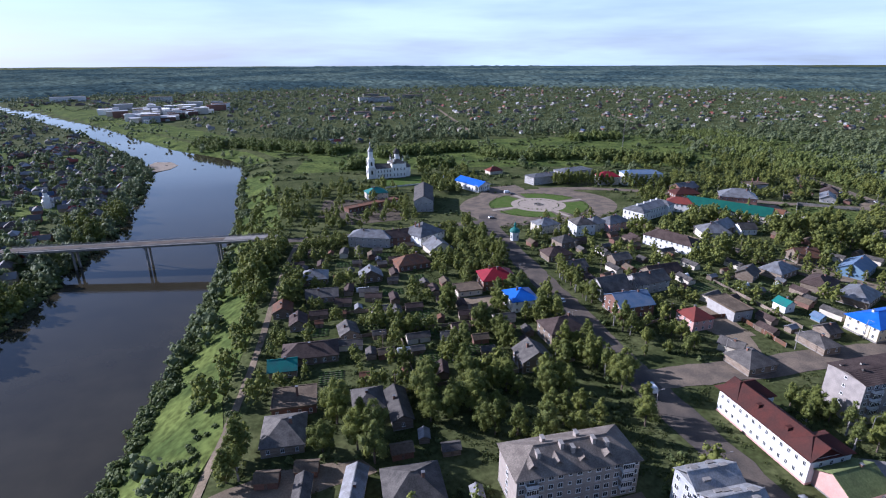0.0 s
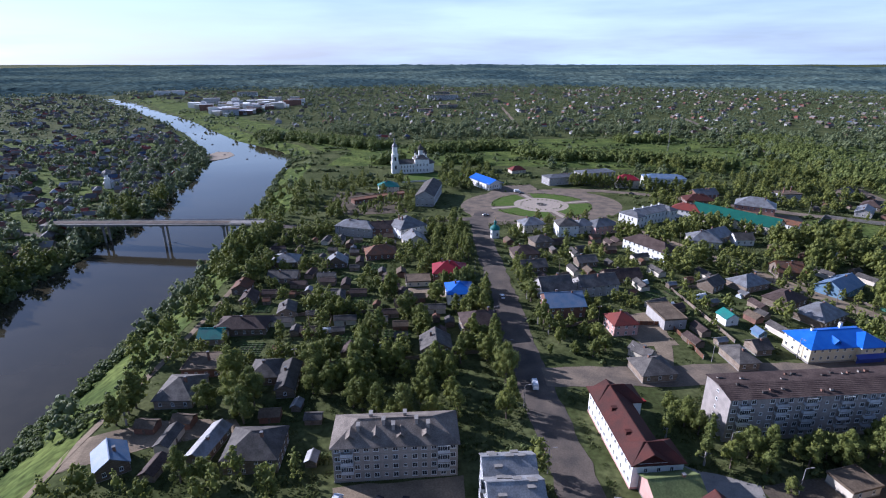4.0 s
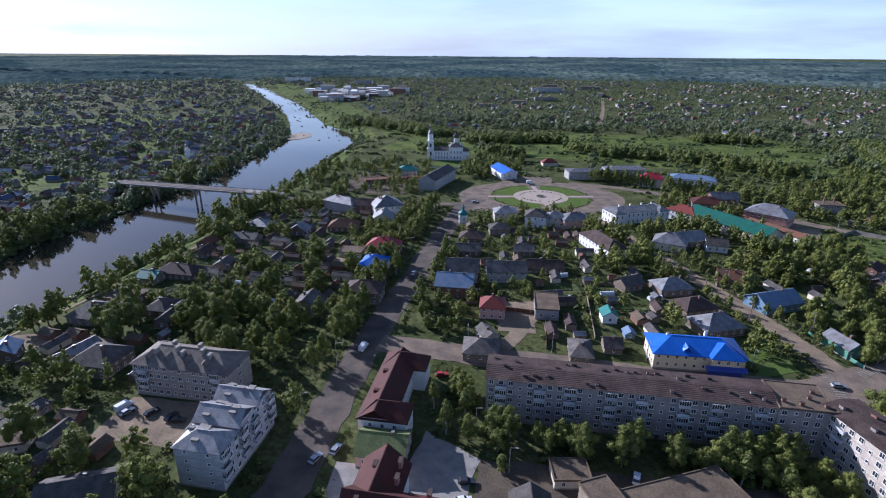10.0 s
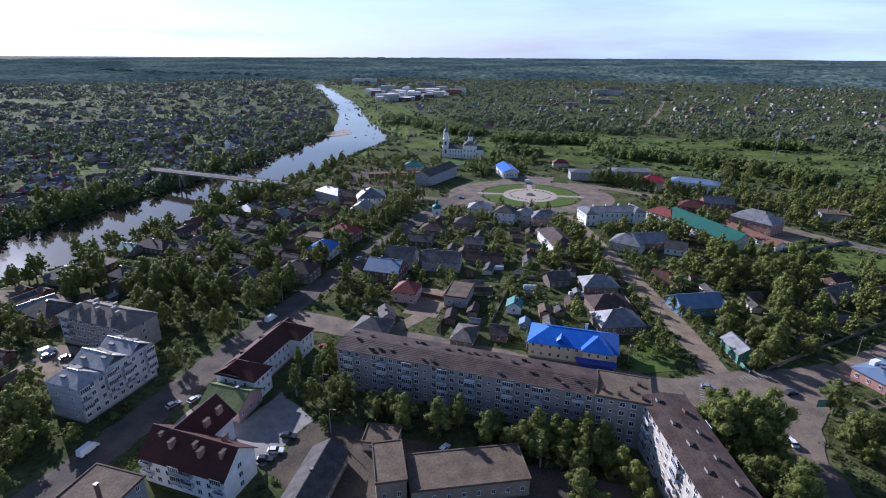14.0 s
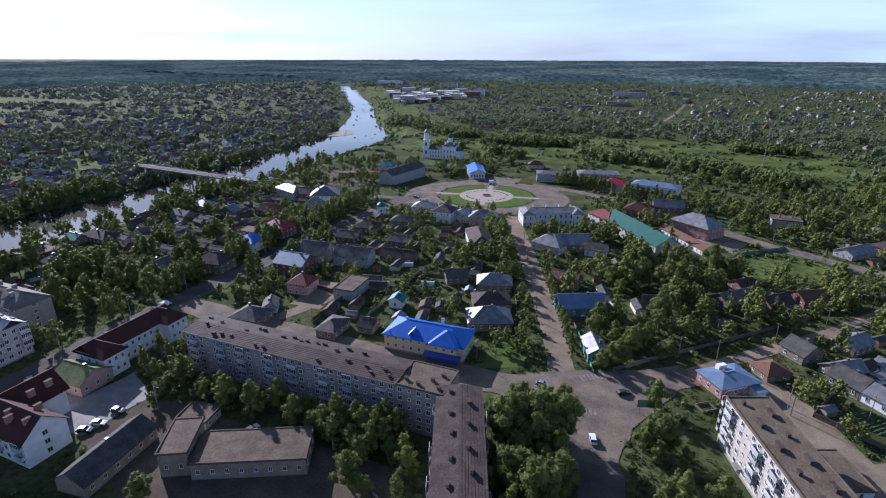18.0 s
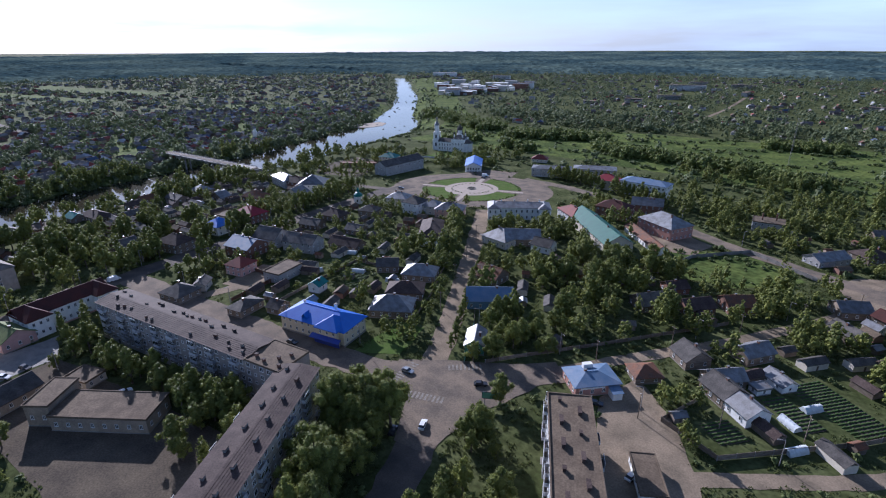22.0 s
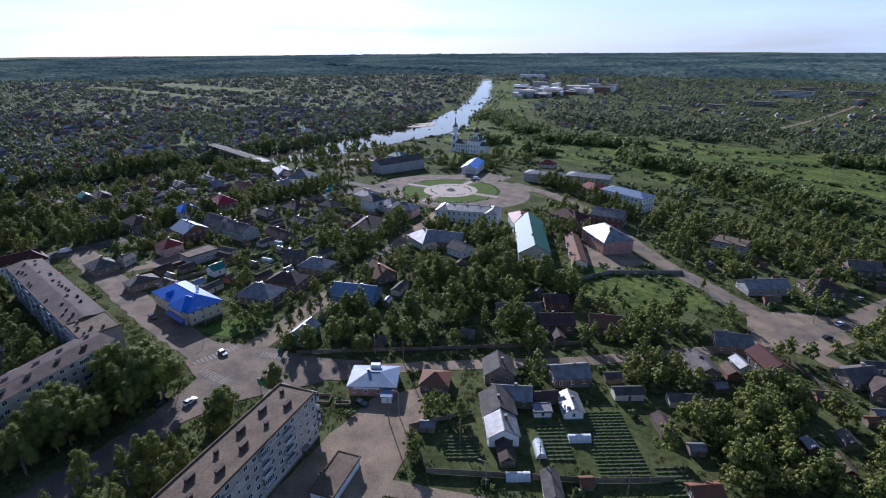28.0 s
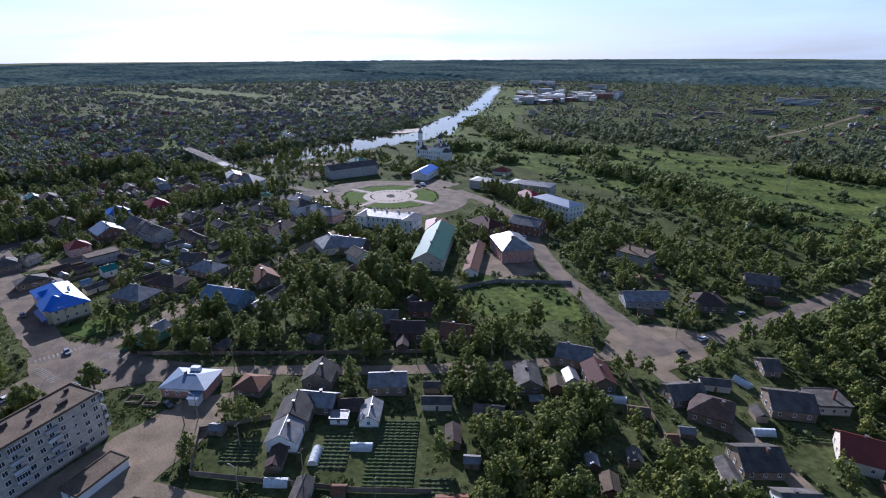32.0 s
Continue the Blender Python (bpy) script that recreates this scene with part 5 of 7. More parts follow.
house("cottage", 405.2, 250.2, 8.1, 12.0, 45, 4.5, "gable", "y", "BROWNRED", "WOOD", 1)
house("garden_shed", 398.3, 244.6, 4.1, 6.0, 46, 3.0, "gable", "y", "TIN", "CREAM", 1, category="garden shed", chimneys=0, label="cream plaster garden shed with pale metal roof")
house("cottage", 388.9, 233.1, 7.8, 11.0, 42, 4.0, "gable", "y", "SLATE", "WOOD", 1)
house("cottage", 428.6, 262.2, 10.7, 9.0, 49, 3.5, "gable", "x", "SLATE", "WOOD", 1)
house("cottage", 438.0, 259.5, 11.6, 11.0, 13, 4.0, "hip", "x", "BROWN", "WOOD", 1)
house("cottage", 454.0, 280.0, 12.2, 11.0, 32, 4.0, "gable", "x", "SLATE", "WOOD", 1)
house("house", 462.3, 290.2, 10.1, 9.0, 39, 3.5, "flat", "x", "SLATE", "CREAM", 1)
house("house", 473.3, 268.3, 9.4, 12.0, 16, 4.5, "gable", "x", "RED2", "CREAM", 1)
house("cottage", 453.8, 245.9, 10.8, 10.0, 43, 3.5, "gable", "x", "SLATE", "WOOD", 1)
house("garden_shed", 443.7, 300.0, 5.4, 8.0, 37, 3.0, "gable", "x", "SLATE", "WOOD", 1, category="garden shed", chimneys=0, label="weathered wooden garden shed with grey slate roof")
house("cottage", 409.7, 337.2, 14.5, 12.0, 40, 4.0, "hip", "x", "BROWN", "WOOD", 1)
house("house", 389.7, 320.9, 19.1, 10.0, 43, 4.0, "gable", "x", "TIN", "GREYBRICK", 1)
house("cottage", 421.6, 378.1, 13.7, 10.0, 23, 4.0, "gable", "x", "SLATE", "WOOD", 1)
house("house", 465.7, 235.9, 8.8, 9.0, 40, 3.5, "gable", "x", "SLATE", "WHITE", 1)
house("cottage", 5.0, 109.0, 5.2, 14.0, -14, 3.5, "gable", "y", "TIN", "WOOD", 1)
house("house", 19.4, 104.3, 14.4, 13.0, -2, 5.5, "hip", "x", "SLATE", "WOOD", 2)
house("cottage", -12.7, 136.5, 11.9, 14.0, -3, 4.0, "hip", "x", "SLATE", "WOOD", 1)
house("cottage", 12.7, 145.1, 9.5, 11.0, -1, 4.0, "hip", "y", "SLATE", "WOOD", 1)
house("cottage", -4.7, 181.7, 19.9, 11.0, -2, 4.0, "hip", "x", "BROWN", "WOOD", 1)
house("cottage", -14.4, 173.8, 9.5, 8.0, -2, 3.5, "gable", "x", "TEAL", "WOOD", 1)
house("cottage", -2.5, 257.0, 13.8, 11.0, -3, 4.0, "hip", "x", "TIN", "WOOD", 1)
house("house", -10.0, 152.5, 13.5, 11.0, -2, 3.5, "flat", "x", "FELT", "BRICK", 1)
house("cottage", 21.5, 139.4, 6.0, 16.0, 1, 4.0, "gable", "y", "SLATE", "WOOD", 1)
house("cottage", -16.3, 222.4, 8.0, 9.0, -0, 3.5, "gable", "y", "RUST", "WOOD", 1)
house("cottage", 1.0, 234.0, 14.3, 9.0, -3, 3.5, "gable", "x", "SLATE", "WOOD", 1)
house("cottage", 25.5, 251.2, 11.0, 8.0, -1, 3.5, "gable", "y", "TIN", "WOOD", 1)
house("cottage", 10.1, 195.3, 7.2, 9.0, 5, 3.0, "gable", "y", "SLATE", "WOOD", 1)
house("cottage", -9.5, 208.5, 6.7, 9.0, -0, 3.5, "gable", "y", "BROWN", "WOOD", 1)
house("house", 72.3, 154.4, 11.0, 10.0, -0, 5.0, "gable", "y", "SLATE", "WOOD", 2)
house("depot_shed", 198.3, 72.6, 28.0, 11.5, 26, 5.0, "flat", "x", "FELT", "TAN", 1, category="depot shed", chimneys=0, label="tan plaster depot building with flat felt roof")
house("depot_shed", 180.5, 66.5, 7.0, 13.0, 28, 7.0, "flat", "x", "FELT", "TAN", 1, category="depot shed", chimneys=0, label="tan plaster depot building with flat felt roof")
house("barn", 164.3, 58.0, 22.0, 9.0, 96, 4.0, "gable", "x", "SLATE", "TAN", 1, category="barn", label="tan plaster long barn with grey slate roof")
house("garage", 173.0, 79.0, 9.0, 7.0, 10, 3.0, "flat", "x", "FELT", "CREAM", 1, category="garage", chimneys=0, label="cream plaster garage with flat felt roof")
house("town_house", 124.4, 36.3, 13.2, 12.6, 2, 9.0, "flat", "x", "FELT", "GREYBRICK", 3)
house("house", 125.1, 79.0, 12.5, 11.0, 2, 4.5, "gable", "x", "MOSS", "PINK", 1)
house("town_house", 364.4, 367.5, 16.4, 12.0, 0, 6.0, "flat", "x", "FELT", "GREYBRICK", 2, chimneys=2)
house("cottage", 392.3, 257.5, 11.7, 10.0, 22, 4.0, "gable", "x", "TIN", "WOOD", 1)
house("cottage", 322.2, 224.3, 17.1, 10.0, 42, 4.0, "gable", "x", "SLATE", "WOOD", 1)
house("garage", 336.5, 122.0, 6, 13.5, 22, 3.0, "flat", "x", "FELT", "WHITE", 1, category="garage", chimneys=0, label="low white garage with dark flat felt roof")
house("garden_shed", 406, 178, 7, 5, 45, 2.6, "gable", "x", "RUST", "WOOD", 1, category="garden shed", chimneys=0, label="weathered wooden garden shed with rusty roof")
house("house", 423, 177, 8, 7, 47, 3.4, "gable", "x", "BROWN", "PINKBRICK", 1)
house("low_store", 305, 305, 40, 7, -56, 4.0, "gable", "x", "RUST", "WHITE", 1, category="low store", chimneys=0, label="white low store building with rusty roof")
house("cottage", -19.5, 104.5, 8.0, 9, 30, 4.0, "gable", "y", "BLUETIN", "WOOD", 1)
house("garage", 17.2, 73.0, 18.5, 5.0, 76, 2.6, "flat", "x", "SLATE", "TAN", 1, category="garage", chimneys=0, label="long row of low garages with grey roof")
house("garage", 25.0, 65.5, 8.5, 6.2, 24, 3.2, "flat", "x", "FELT", "CREAM", 1, category="garage", chimneys=0, label="boxy garage with dark felt roof and pale edges")
house("house", 57.5, 53, 16.5, 10, 25, 3.5, "gable", "x", "SLATE", "CREAM", 1)
# ---- sheds, greenhouses, garden beds, fences ----
def fits(x, y, r):
    for tx, ty, hw, hd, a in TAKEN:
        if abs(x - tx) < hw + hd + r and abs(y - ty) < hw + hd + r:
            c, s = math.cos(a), math.sin(a)
            u, v = (x - tx) * c + (y - ty) * s, -(x - tx) * s + (y - ty) * c
            if abs(u) < hw + r and abs(v) < hd + r:
                return False
    return not any(abs(x - a) < w + r and abs(y - b) < w + r for a, b, w in ROADS) and gap_at(x, y) > 34


SHEDS = []
for k, (w, d, e, rm, wm, lab) in enumerate(((5, 3.6, 2.2, M_SLATE, M_WOOD, "weathered wooden garden shed with grey slate roof"), (7.5, 4, 2.4, M_SLATE_BROWN, M_WOOD, "long brown wooden woodshed in a garden"),
                                            (4, 3, 2.1, M_TIN, M_WOOD, "small wooden shed with metal roof"), (6, 4.4, 2.5, M_FELT, M_BRICK, "low brick outhouse with felt roof"),
                                            (3.2, 2.8, 2.2, M_RUST, M_WOOD, "small shed with rusty roof"), (9, 4.2, 2.6, M_SLATE, M_CREAM, "plastered outbuilding with grey slate roof"))):
    SHEDS.append((w, d, Geo().box(-w / 2, -d / 2, -0.6, w / 2, d / 2, e).mesh("wall", wm), roof_geo(w, d, e, "gable", "x", d * 0.28, 0.3, 0.12).mesh("roof", rm),
                  Geo().box(-0.4, -d / 2 - 0.05, 0, 0.4, -d / 2 + 0.02, 1.8).mesh("door", M_BARK), lab))


def shed(x, y, kind, rot):
    w, d, a, b, c, lab = SHEDS[kind]
    s = thing("garden_shed", x, y, ground_z(x, y), rot, lab, "shed", "garden sheds")
    taken(x, y, w, d, rot)
    part("wall", a, None, s)
    part("roof", b, None, s)
    part("door", c, None, s)


def yards(rng, x0, y0, x1, y1, count, rot):
    n, tries = 0, 0
    while n < count and tries < count * 30:
        tries += 1
        x, y = rng.uniform(x0, x1), rng.uniform(y0, y1)
        if fits(x, y, 3.6):
            shed(x, y, rng.randrange(6), rot + rng.choice((0, 90)) + rng.uniform(-6, 6))
            n += 1


for x, y, w, d, rot in ((381, 181, 14, 28, 42), (369, 171, 9, 17, 42), (352, 152, 10, 10, 42), (400, 178, 9, 12, 42), (57, 83, 34, 18, 0), (4, 72, 13, 21, -14)):
    taken(x, y, w, d, rot)
rng = random.Random(21)
yards(rng, -14, 150, 60, 300, 52, -4)
yards(rng, -20, 96, 40, 130, 8, -4)
yards(rng, 60, 150, 92, 210, 8, 0)
yards(rng, 118, 200, 190, 280, 20, 8)
yards(rng, 165, 135, 230, 215, 14, 12)
yards(rng, 262, 165, 330, 255, 12, 20)
yards(rng, 340, 150, 400, 240, 14, 42)
yards(rng, 420, 190, 490, 300, 14, 35)
yards(rng, -5, 40, 60, 84, 14, 0)
yards(rng, 345, 300, 440, 400, 8, 30)

hoop = Geo()
for i in range(9):
    a0, a1 = math.pi * i / 9, math.pi * (i + 1) / 9
    hoop.poly((-3, -1.4 * math.cos(a0), 1.7 * math.sin(a0)), (3, -1.4 * math.cos(a0), 1.7 * math.sin(a0)), (3, -1.4 * math.cos(a1), 1.7 * math.sin(a1)), (-3, -1.4 * math.cos(a1), 1.7 * math.sin(a1)))
for s in (-3, 3):
    hoop.poly(*[(s, -1.4 * math.cos(math.pi * i / 9), 1.7 * math.sin(math.pi * i / 9)) for i in range(10)][::1 if s > 0 else -1])
ribs = Geo()
for i in range(5):
    x = -3 + i * 1.5
    ribs.box(x - 0.05, -1.47, 0, x + 0.05, -1.41, 0.5).box(x - 0.05, 1.41, 0, x + 0.05, 1.47, 0.5).box(x - 0.05, -0.5, 1.66, x + 0.05, 0.5, 1.74)
HOOP, RIBS = hoop.mesh("film_cover", M_FILM), ribs.mesh("hoop", M_FRAME)


def greenhouse(x, y, rot):
    g = thing("greenhouse", x, y, ground_z(x, y) + 0.05, rot, "white film tunnel greenhouse in a garden", "greenhouse", "garden greenhouses")
    taken(x, y, 6, 3, rot)
    part("film_cover", HOOP, None, g)
    part("hoop", RIBS, None, g)


for x, y, rot in ((374, 176, 42), (368, 165, -48), (369, 153, 42), (195, 191, 15), (178, 181, 80), (176, 209, 20), (30, 176, 0), (52, 160, 0), (440, 285, -20), (452, 262, 40), (20, 238, 0), (60, 236, 90), (215, 190, 18), (300, 240, 20), (414, 246, 30)):
    greenhouse(x, y, rot)


def garden_bed(x, y, w, d, rot, rows, label="rows of green crops in dark soil"):
    g = thing("garden_bed", x, y, ground_z(x, y) + 0.03, rot, label, "garden bed", "garden beds")
    part("soil", Geo().box(-w / 2, -d / 2, -0.4, w / 2, d / 2, 0.1), M_BED, g)
    rng = random.Random(int(x + y))
    for i in range(rows):
        yy = -d / 2 + d * (i + 0.5) / rows
        r = Geo()
        n = max(3, int(w / 1.6))
        hw = 0.22 * d / rows + 0.05
        for k in range(2 * n + 1):
            a, h, o = -w / 2 + w * k / (2 * n), (0.42 if k % 2 else 0.2) * rng.uniform(0.7, 1.25), rng.uniform(-0.1, 0.1)
            q = hw * (1.1 if k % 2 else 0.6)
            r.v += [(a, yy - q, 0.08), (a, yy - q * 0.6, 0.1 + h), (a, yy + q * 0.6 + o * 0.3, 0.1 + h), (a, yy + q, 0.08)]
            if k:
                b = 4 * k
                r.f += [(b - 4 + c, b + c, b + c + 1, b - 3 + c)[::-1] for c in range(3)]
        r.f += [(0, 1, 2, 3)[::-1], tuple(8 * n + c for c in range(4))]
        part("furrow", r, M_CROP, g)


garden_bed(381, 181, 13, 26, 42, 20, "long potato field in straight green rows")
garden_bed(369, 171, 8, 16, 42, 11)
garden_bed(352, 152, 9, 9, 42, 7)
garden_bed(4, 72, 12, 20, -14, 9)
garden_bed(400, 178, 8, 12, 42, 8)
garden_bed(40, 168, 12, 9, -3, 8)
garden_bed(58, 170, 11, 8, -3, 7)
garden_bed(40, 186, 10, 8, -3, 7)
garden_bed(200, 182, 7, 14, 12, 9)
garden_bed(188, 196, 10, 9, 12, 7)
garden_bed(22, 200, 10, 8, -5, 7)
garden_bed(20, 60, 10, 14, 10, 9)
garden_bed(34, 66, 9, 10, 10, 7)
garden_bed(462, 272, 9, 9, 35, 7)
garden_bed(290, 228, 8, 9, 20, 6)


for x, y, w, d, rot, rows in ((2, 165, 9, 9, -4, 7), (-2, 200, 9, 7, -4, 6), (18, 218, 10, 8, -4, 7), (42, 204, 9, 8, -3, 6), (34, 232, 10, 7, -4, 6), (48, 246, 8, 8, -3, 6), (14, 276, 9, 8, -4, 6), (36, 284, 9, 7, -4, 6),
                              (176, 196, 8, 8, 10, 6), (212, 176, 8, 7, 14, 6), (160, 228, 9, 7, 6, 6), (436, 246, 8, 9, 38, 6), (352, 166, 5, 9, 42, 5)):
    if fits(x, y, 1.0):
        garden_bed(x, y, w, d, rot, rows)
        taken(x, y, w, d, rot)


def utility_pole(x, y, rot, h=8.5):
    p = thing("utility_pole", x, y, ground_z(x, y), rot, "weathered wooden utility pole with a crossarm", "utility pole", "utility poles")
    part("pole", Geo().tube(0, 0, -0.4, h, 0.16, 0.11, 8), M_WOOD, p)
    part("crossarm", Geo().box(-0.9, -0.06, h - 0.7, 0.9, 0.06, h - 0.55), M_WOOD, p)
    for u in (-0.75, 0.75):
        part("insulator", Geo().tube(u, 0, h - 0.55, h - 0.32, 0.06, 0.04, 6), M_FRAME, p)


for x0, y0, x1, y1, n in ((22, 149, 22, 300, 6), (140, 170, 140, 282, 5), (312, 170, 396, 262, 5), (414, 318, 452, 430, 5), (330, 146, 392, 166, 4), (248, 176, 222, 262, 4)):
    for i in range(n):
        k = i / (n - 1)
        utility_pole(x0 + (x1 - x0) * k, y0 + (y1 - y0) * k, math.degrees(math.atan2(y1 - y0, x1 - x0)) + 90)

for x, y, rot, w, d in ((307.2, 140.2, 38, 4.6, 3.6), (313.4, 142.6, 38, 4.4, 1.6)):
    t = thing("timber_frame", x, y, ground_z(x, y) + 0.12, rot, "low square frame of stacked timber on sandy ground", "timber stack", "timber frames")
    for z in (0.0, 0.22, 0.44):
        for sy in (-1, 1):
            part("beam", Geo().box(-w / 2, sy * d / 2 - 0.1, z, w / 2, sy * d / 2 + 0.1, z + 0.2), M_WOOD, t)
        for sx in (-1, 1):
            part("beam", Geo().box(sx * w / 2 - 0.1, -d / 2 + 0.1, z + 0.02, sx * w / 2 + 0.1, d / 2 - 0.1, z + 0.2), M_WOOD, t)


def fence(pts, h=1.7, material=None, label="weathered wooden board fence around a garden"):
    f = thing("fence", pts[0][0], pts[0][1], 0, 0, label, "fence")
    ox, oy = pts[0]
    for (x0, y0), (x1, y1) in zip(pts, pts[1:]):
        L = math.hypot(x1 - x0, y1 - y0)
        n = max(1, int(L / 5))
        for i in range(n):
            ax, ay, bx, by = x0 + (x1 - x0) * i / n, y0 + (y1 - y0) * i / n, x0 + (x1 - x0) * (i + 1) / n, y0 + (y1 - y0) * (i + 1) / n
            za, zb = ground_z(ax, ay), ground_z(bx, by)
            dx, dy = -(by - ay) / (L / n) * 0.04, (bx - ax) / (L / n) * 0.04
            part("panel", Geo().slab([(ax - ox - dx, ay - oy - dy, za + h), (bx - ox - dx, by - oy - dy, zb + h), (bx - ox + dx, by - oy + dy, zb + h), (ax - ox + dx, ay - oy + dy, za + h)], h - 0.08), material or M_WOOD, f)
            part("post", Geo().box(ax - ox - 0.08, ay - oy - 0.08, za - 0.3, ax - ox + 0.08, ay - oy + 0.08, za + h + 0.15), M_POST, f)


fence([(336, 148), (351, 139), (385, 165), (399, 178)], 1.8)
fence([(336, 148), (345, 165)], 1.6)
fence([(274, 146), (265, 172)], 1.4, M_GREENWOOD, "green painted fence along a street")
fence([(265, 172), (250, 205)], 1.4)
fence([(168, 140), (168, 166), (150, 168)], 1.8, M_RUST, "rusty metal fence beside a lane")
fence([(318, 262), (330, 292), (356, 316), (384, 290)], 2.0, M_CONC, "grey concrete slab fence around a field")
fence([(300, 262), (318, 262)], 2.0, M_CONC, "grey concrete slab fence around a yard")
fence([(244, 160), (238, 185), (226, 220)], 1.4)
fence([(20, 150), (60, 150), (88, 152)], 1.6)
fence([(-10, 190), (30, 192), (56, 190)], 1.6)
fence([(-12, 216), (40, 212)], 1.6)
fence([(30, 150), (30, 190)], 1.5)
fence([(186, 150), (186, 200), (220, 205)], 1.5)
fence([(10, 48), (40, 46), (40, 74)], 1.6)
fence([(410, 262), (432, 240), (462, 232)], 1.5)
fence([(280, 150), (312, 182), (350, 222)], 1.5)
fence([(118, 166), (140, 172)], 1.5)
fence([(62, 460), (116, 468), (127, 506)], 1.4, M_FRAME, "low white fence around the church lawn")

# ---- cars ----
def car_meshes(paint, van=False):
    L, W, H = (5.4, 2.0, 2.2) if van else (4.3, 1.75, 1.42)
    body = Geo()
    prof = [(-L / 2, 0.35), (L / 2, 0.35), (L / 2, 0.75), (L / 2 - 0.9, 0.9 if not van else 1.15), (-L / 2 + 0.1, 0.95 if not van else 1.2), (-L / 2, 0.8)]
    n = len(prof)
    for s in (-1, 1):
        body.v += [(x, s * W / 2 * (0.98 if z > 0.5 else 0.94), z) for x, z in prof]
    body.f += [tuple(range(n)), tuple(range(2 * n - 1, n - 1, -1))] + [(i, n + i, n + (i + 1) % n, (i + 1) % n) for i in range(n)]
    cab = Geo()
    q = [(-L / 2 + 0.25, 0.92), (L / 2 - 1.25, 0.88), (L / 2 - 1.9, H), (-L / 2 + 0.75, H)] if not van else [(-L / 2 + 0.05, 1.1), (L / 2 - 0.9, 1.1), (L / 2 - 1.5, H), (-L / 2 + 0.1, H)]
    for s in (-1, 1):
        cab.v += [(x, s * W / 2 * (0.94 if z < 1.2 else 0.8), z) for x, z in q]
    cab.f += [(0, 1, 2, 3), (7, 6, 5, 4)] + [(i, 4 + i, 4 + (i + 1) % 4, (i + 1) % 4) for i in range(4)]
    roof = Geo().box(q[3][0] + 0.05, -W / 2 * 0.8, H - 0.02, q[2][0] - 0.05, W / 2 * 0.8, H + 0.04)
    wheel = Geo()
    wheel.v += [(0.32 * math.cos(a * math.pi / 6), y, 0.32 * math.sin(a * math.pi / 6)) for y in (-0.1, 0.1) for a in range(12)]
    wheel.f += [tuple(range(12)), tuple(range(23, 11, -1))] + [(i, 12 + i, 12 + (i + 1) % 12, (i + 1) % 12) for i in range(12)]
    return L, W, body.mesh("body", paint), cab.mesh("cabin", M_GLASS if not van else paint), roof.mesh("roof_panel", paint), wheel.mesh("wheel", M_TYRE)


CARS = {k: car_meshes(m) for k, m in CAR_PAINT.items()}
CARS["van"] = car_meshes(CAR_PAINT["white"], True)


def car(x, y, rot, colour="white"):
    L, W, a, b, c, d = CARS[colour]
    name = "van" if colour == "van" else "car"
    t = thing(name, x, y, ground_z(x, y) + 0.16, rot, {"van": "white van on a town street"}.get(colour, f"{colour} saloon car parked on a town street"), "car", "cars in the streets")
    part("body", a, None, t)
    part("cabin", b, None, t)
    part("roof_panel", c, None, t)
    for sx in (-1, 1):
        for sy in (-1, 1):
            part("wheel", d, None, t, m=pose(sx * L * 0.31, sy * (W / 2 - 0.08), 0.32))


car(43, 85, 70, "van"); car(45.5, 83, 70, "silver"); car(53, 84, 60, "dark"); car(60, 83, 80, "dark"); car(63, 82, 10, "dark")
car(103.5, 129, 85, "van"); car(108, 74, 70, "silver"); car(112, 78, 80, "silver"); car(134, 117, 20, "red")
car(147.8, 73, 10, "dark"); car(147.8, 67, 20, "white"); car(147, 63.5, 20, "dark"); car(189.6, 81.3, 75, "white"); car(214, 87.5, 30, "silver")
car(278, 113, 105, "white"); car(284, 138, 30, "dark"); car(272, 107, 105, "dark"); car(318, 146, 10, "dark"); car(214, 128, 0, "dark")
car(418, 290, 60, "dark"); car(420, 306, 70, "white"); car(424, 340, 75, "silver"); car(333, 122, 70, "white"); car(158, 411, 10, "van")
car(160, 404, 10, "dark"); car(120, 340, 20, "silver"); car(250, 394, -30, "dark"); car(300, 357, -40, "white"); car(106, 200, 88, "white"); car(101, 52, 90, "van")
car(219, 89, 20, "dark"); car(222, 90, 20, "dark"); car(-96, 342, 172, "dark"); car(260, 133, 0, "silver")

# ---- street lamps and poles ----
def street_lamp(x, y, rot, h=8.0):
    p = thing("street_lamp", x, y, ground_z(x, y), rot, "grey concrete lamp post beside a street", "lamp post", "street lamps")
    part("pole", Geo().tube(0, 0, -0.3, h, 0.14, 0.09, 8), M_POST, p)
    part("arm", Geo().slab([(0, -0.05, h + 0.3), (1.6, -0.05, h + 0.55), (1.6, 0.05, h + 0.55), (0, 0.05, h + 0.3)], 0.09), M_POST, p)
    part("lamp_head", Geo().box(1.3, -0.14, h + 0.36, 2.1, 0.14, h + 0.52), M_POST, p)


for i in range(9):
    street_lamp(97.4, 90 + i * 28, 0)
for x, y, rot in ((140, 139, -90), (170, 138, -90), (202, 138, -90), (236, 139, -90), (262, 118, 180), (294, 120, 180), (300, 168, -40), (340, 204, -40), (370, 238, -40), (412, 300, 180), (352, 326, 60), (318, 356, 60),
                  (268, 170, 200), (250, 210, 200), (232, 250, 200), (148, 92, 0), (158, 78, 0), (330, 150, 200), (365, 145, 200)):
    street_lamp(x, y, rot)

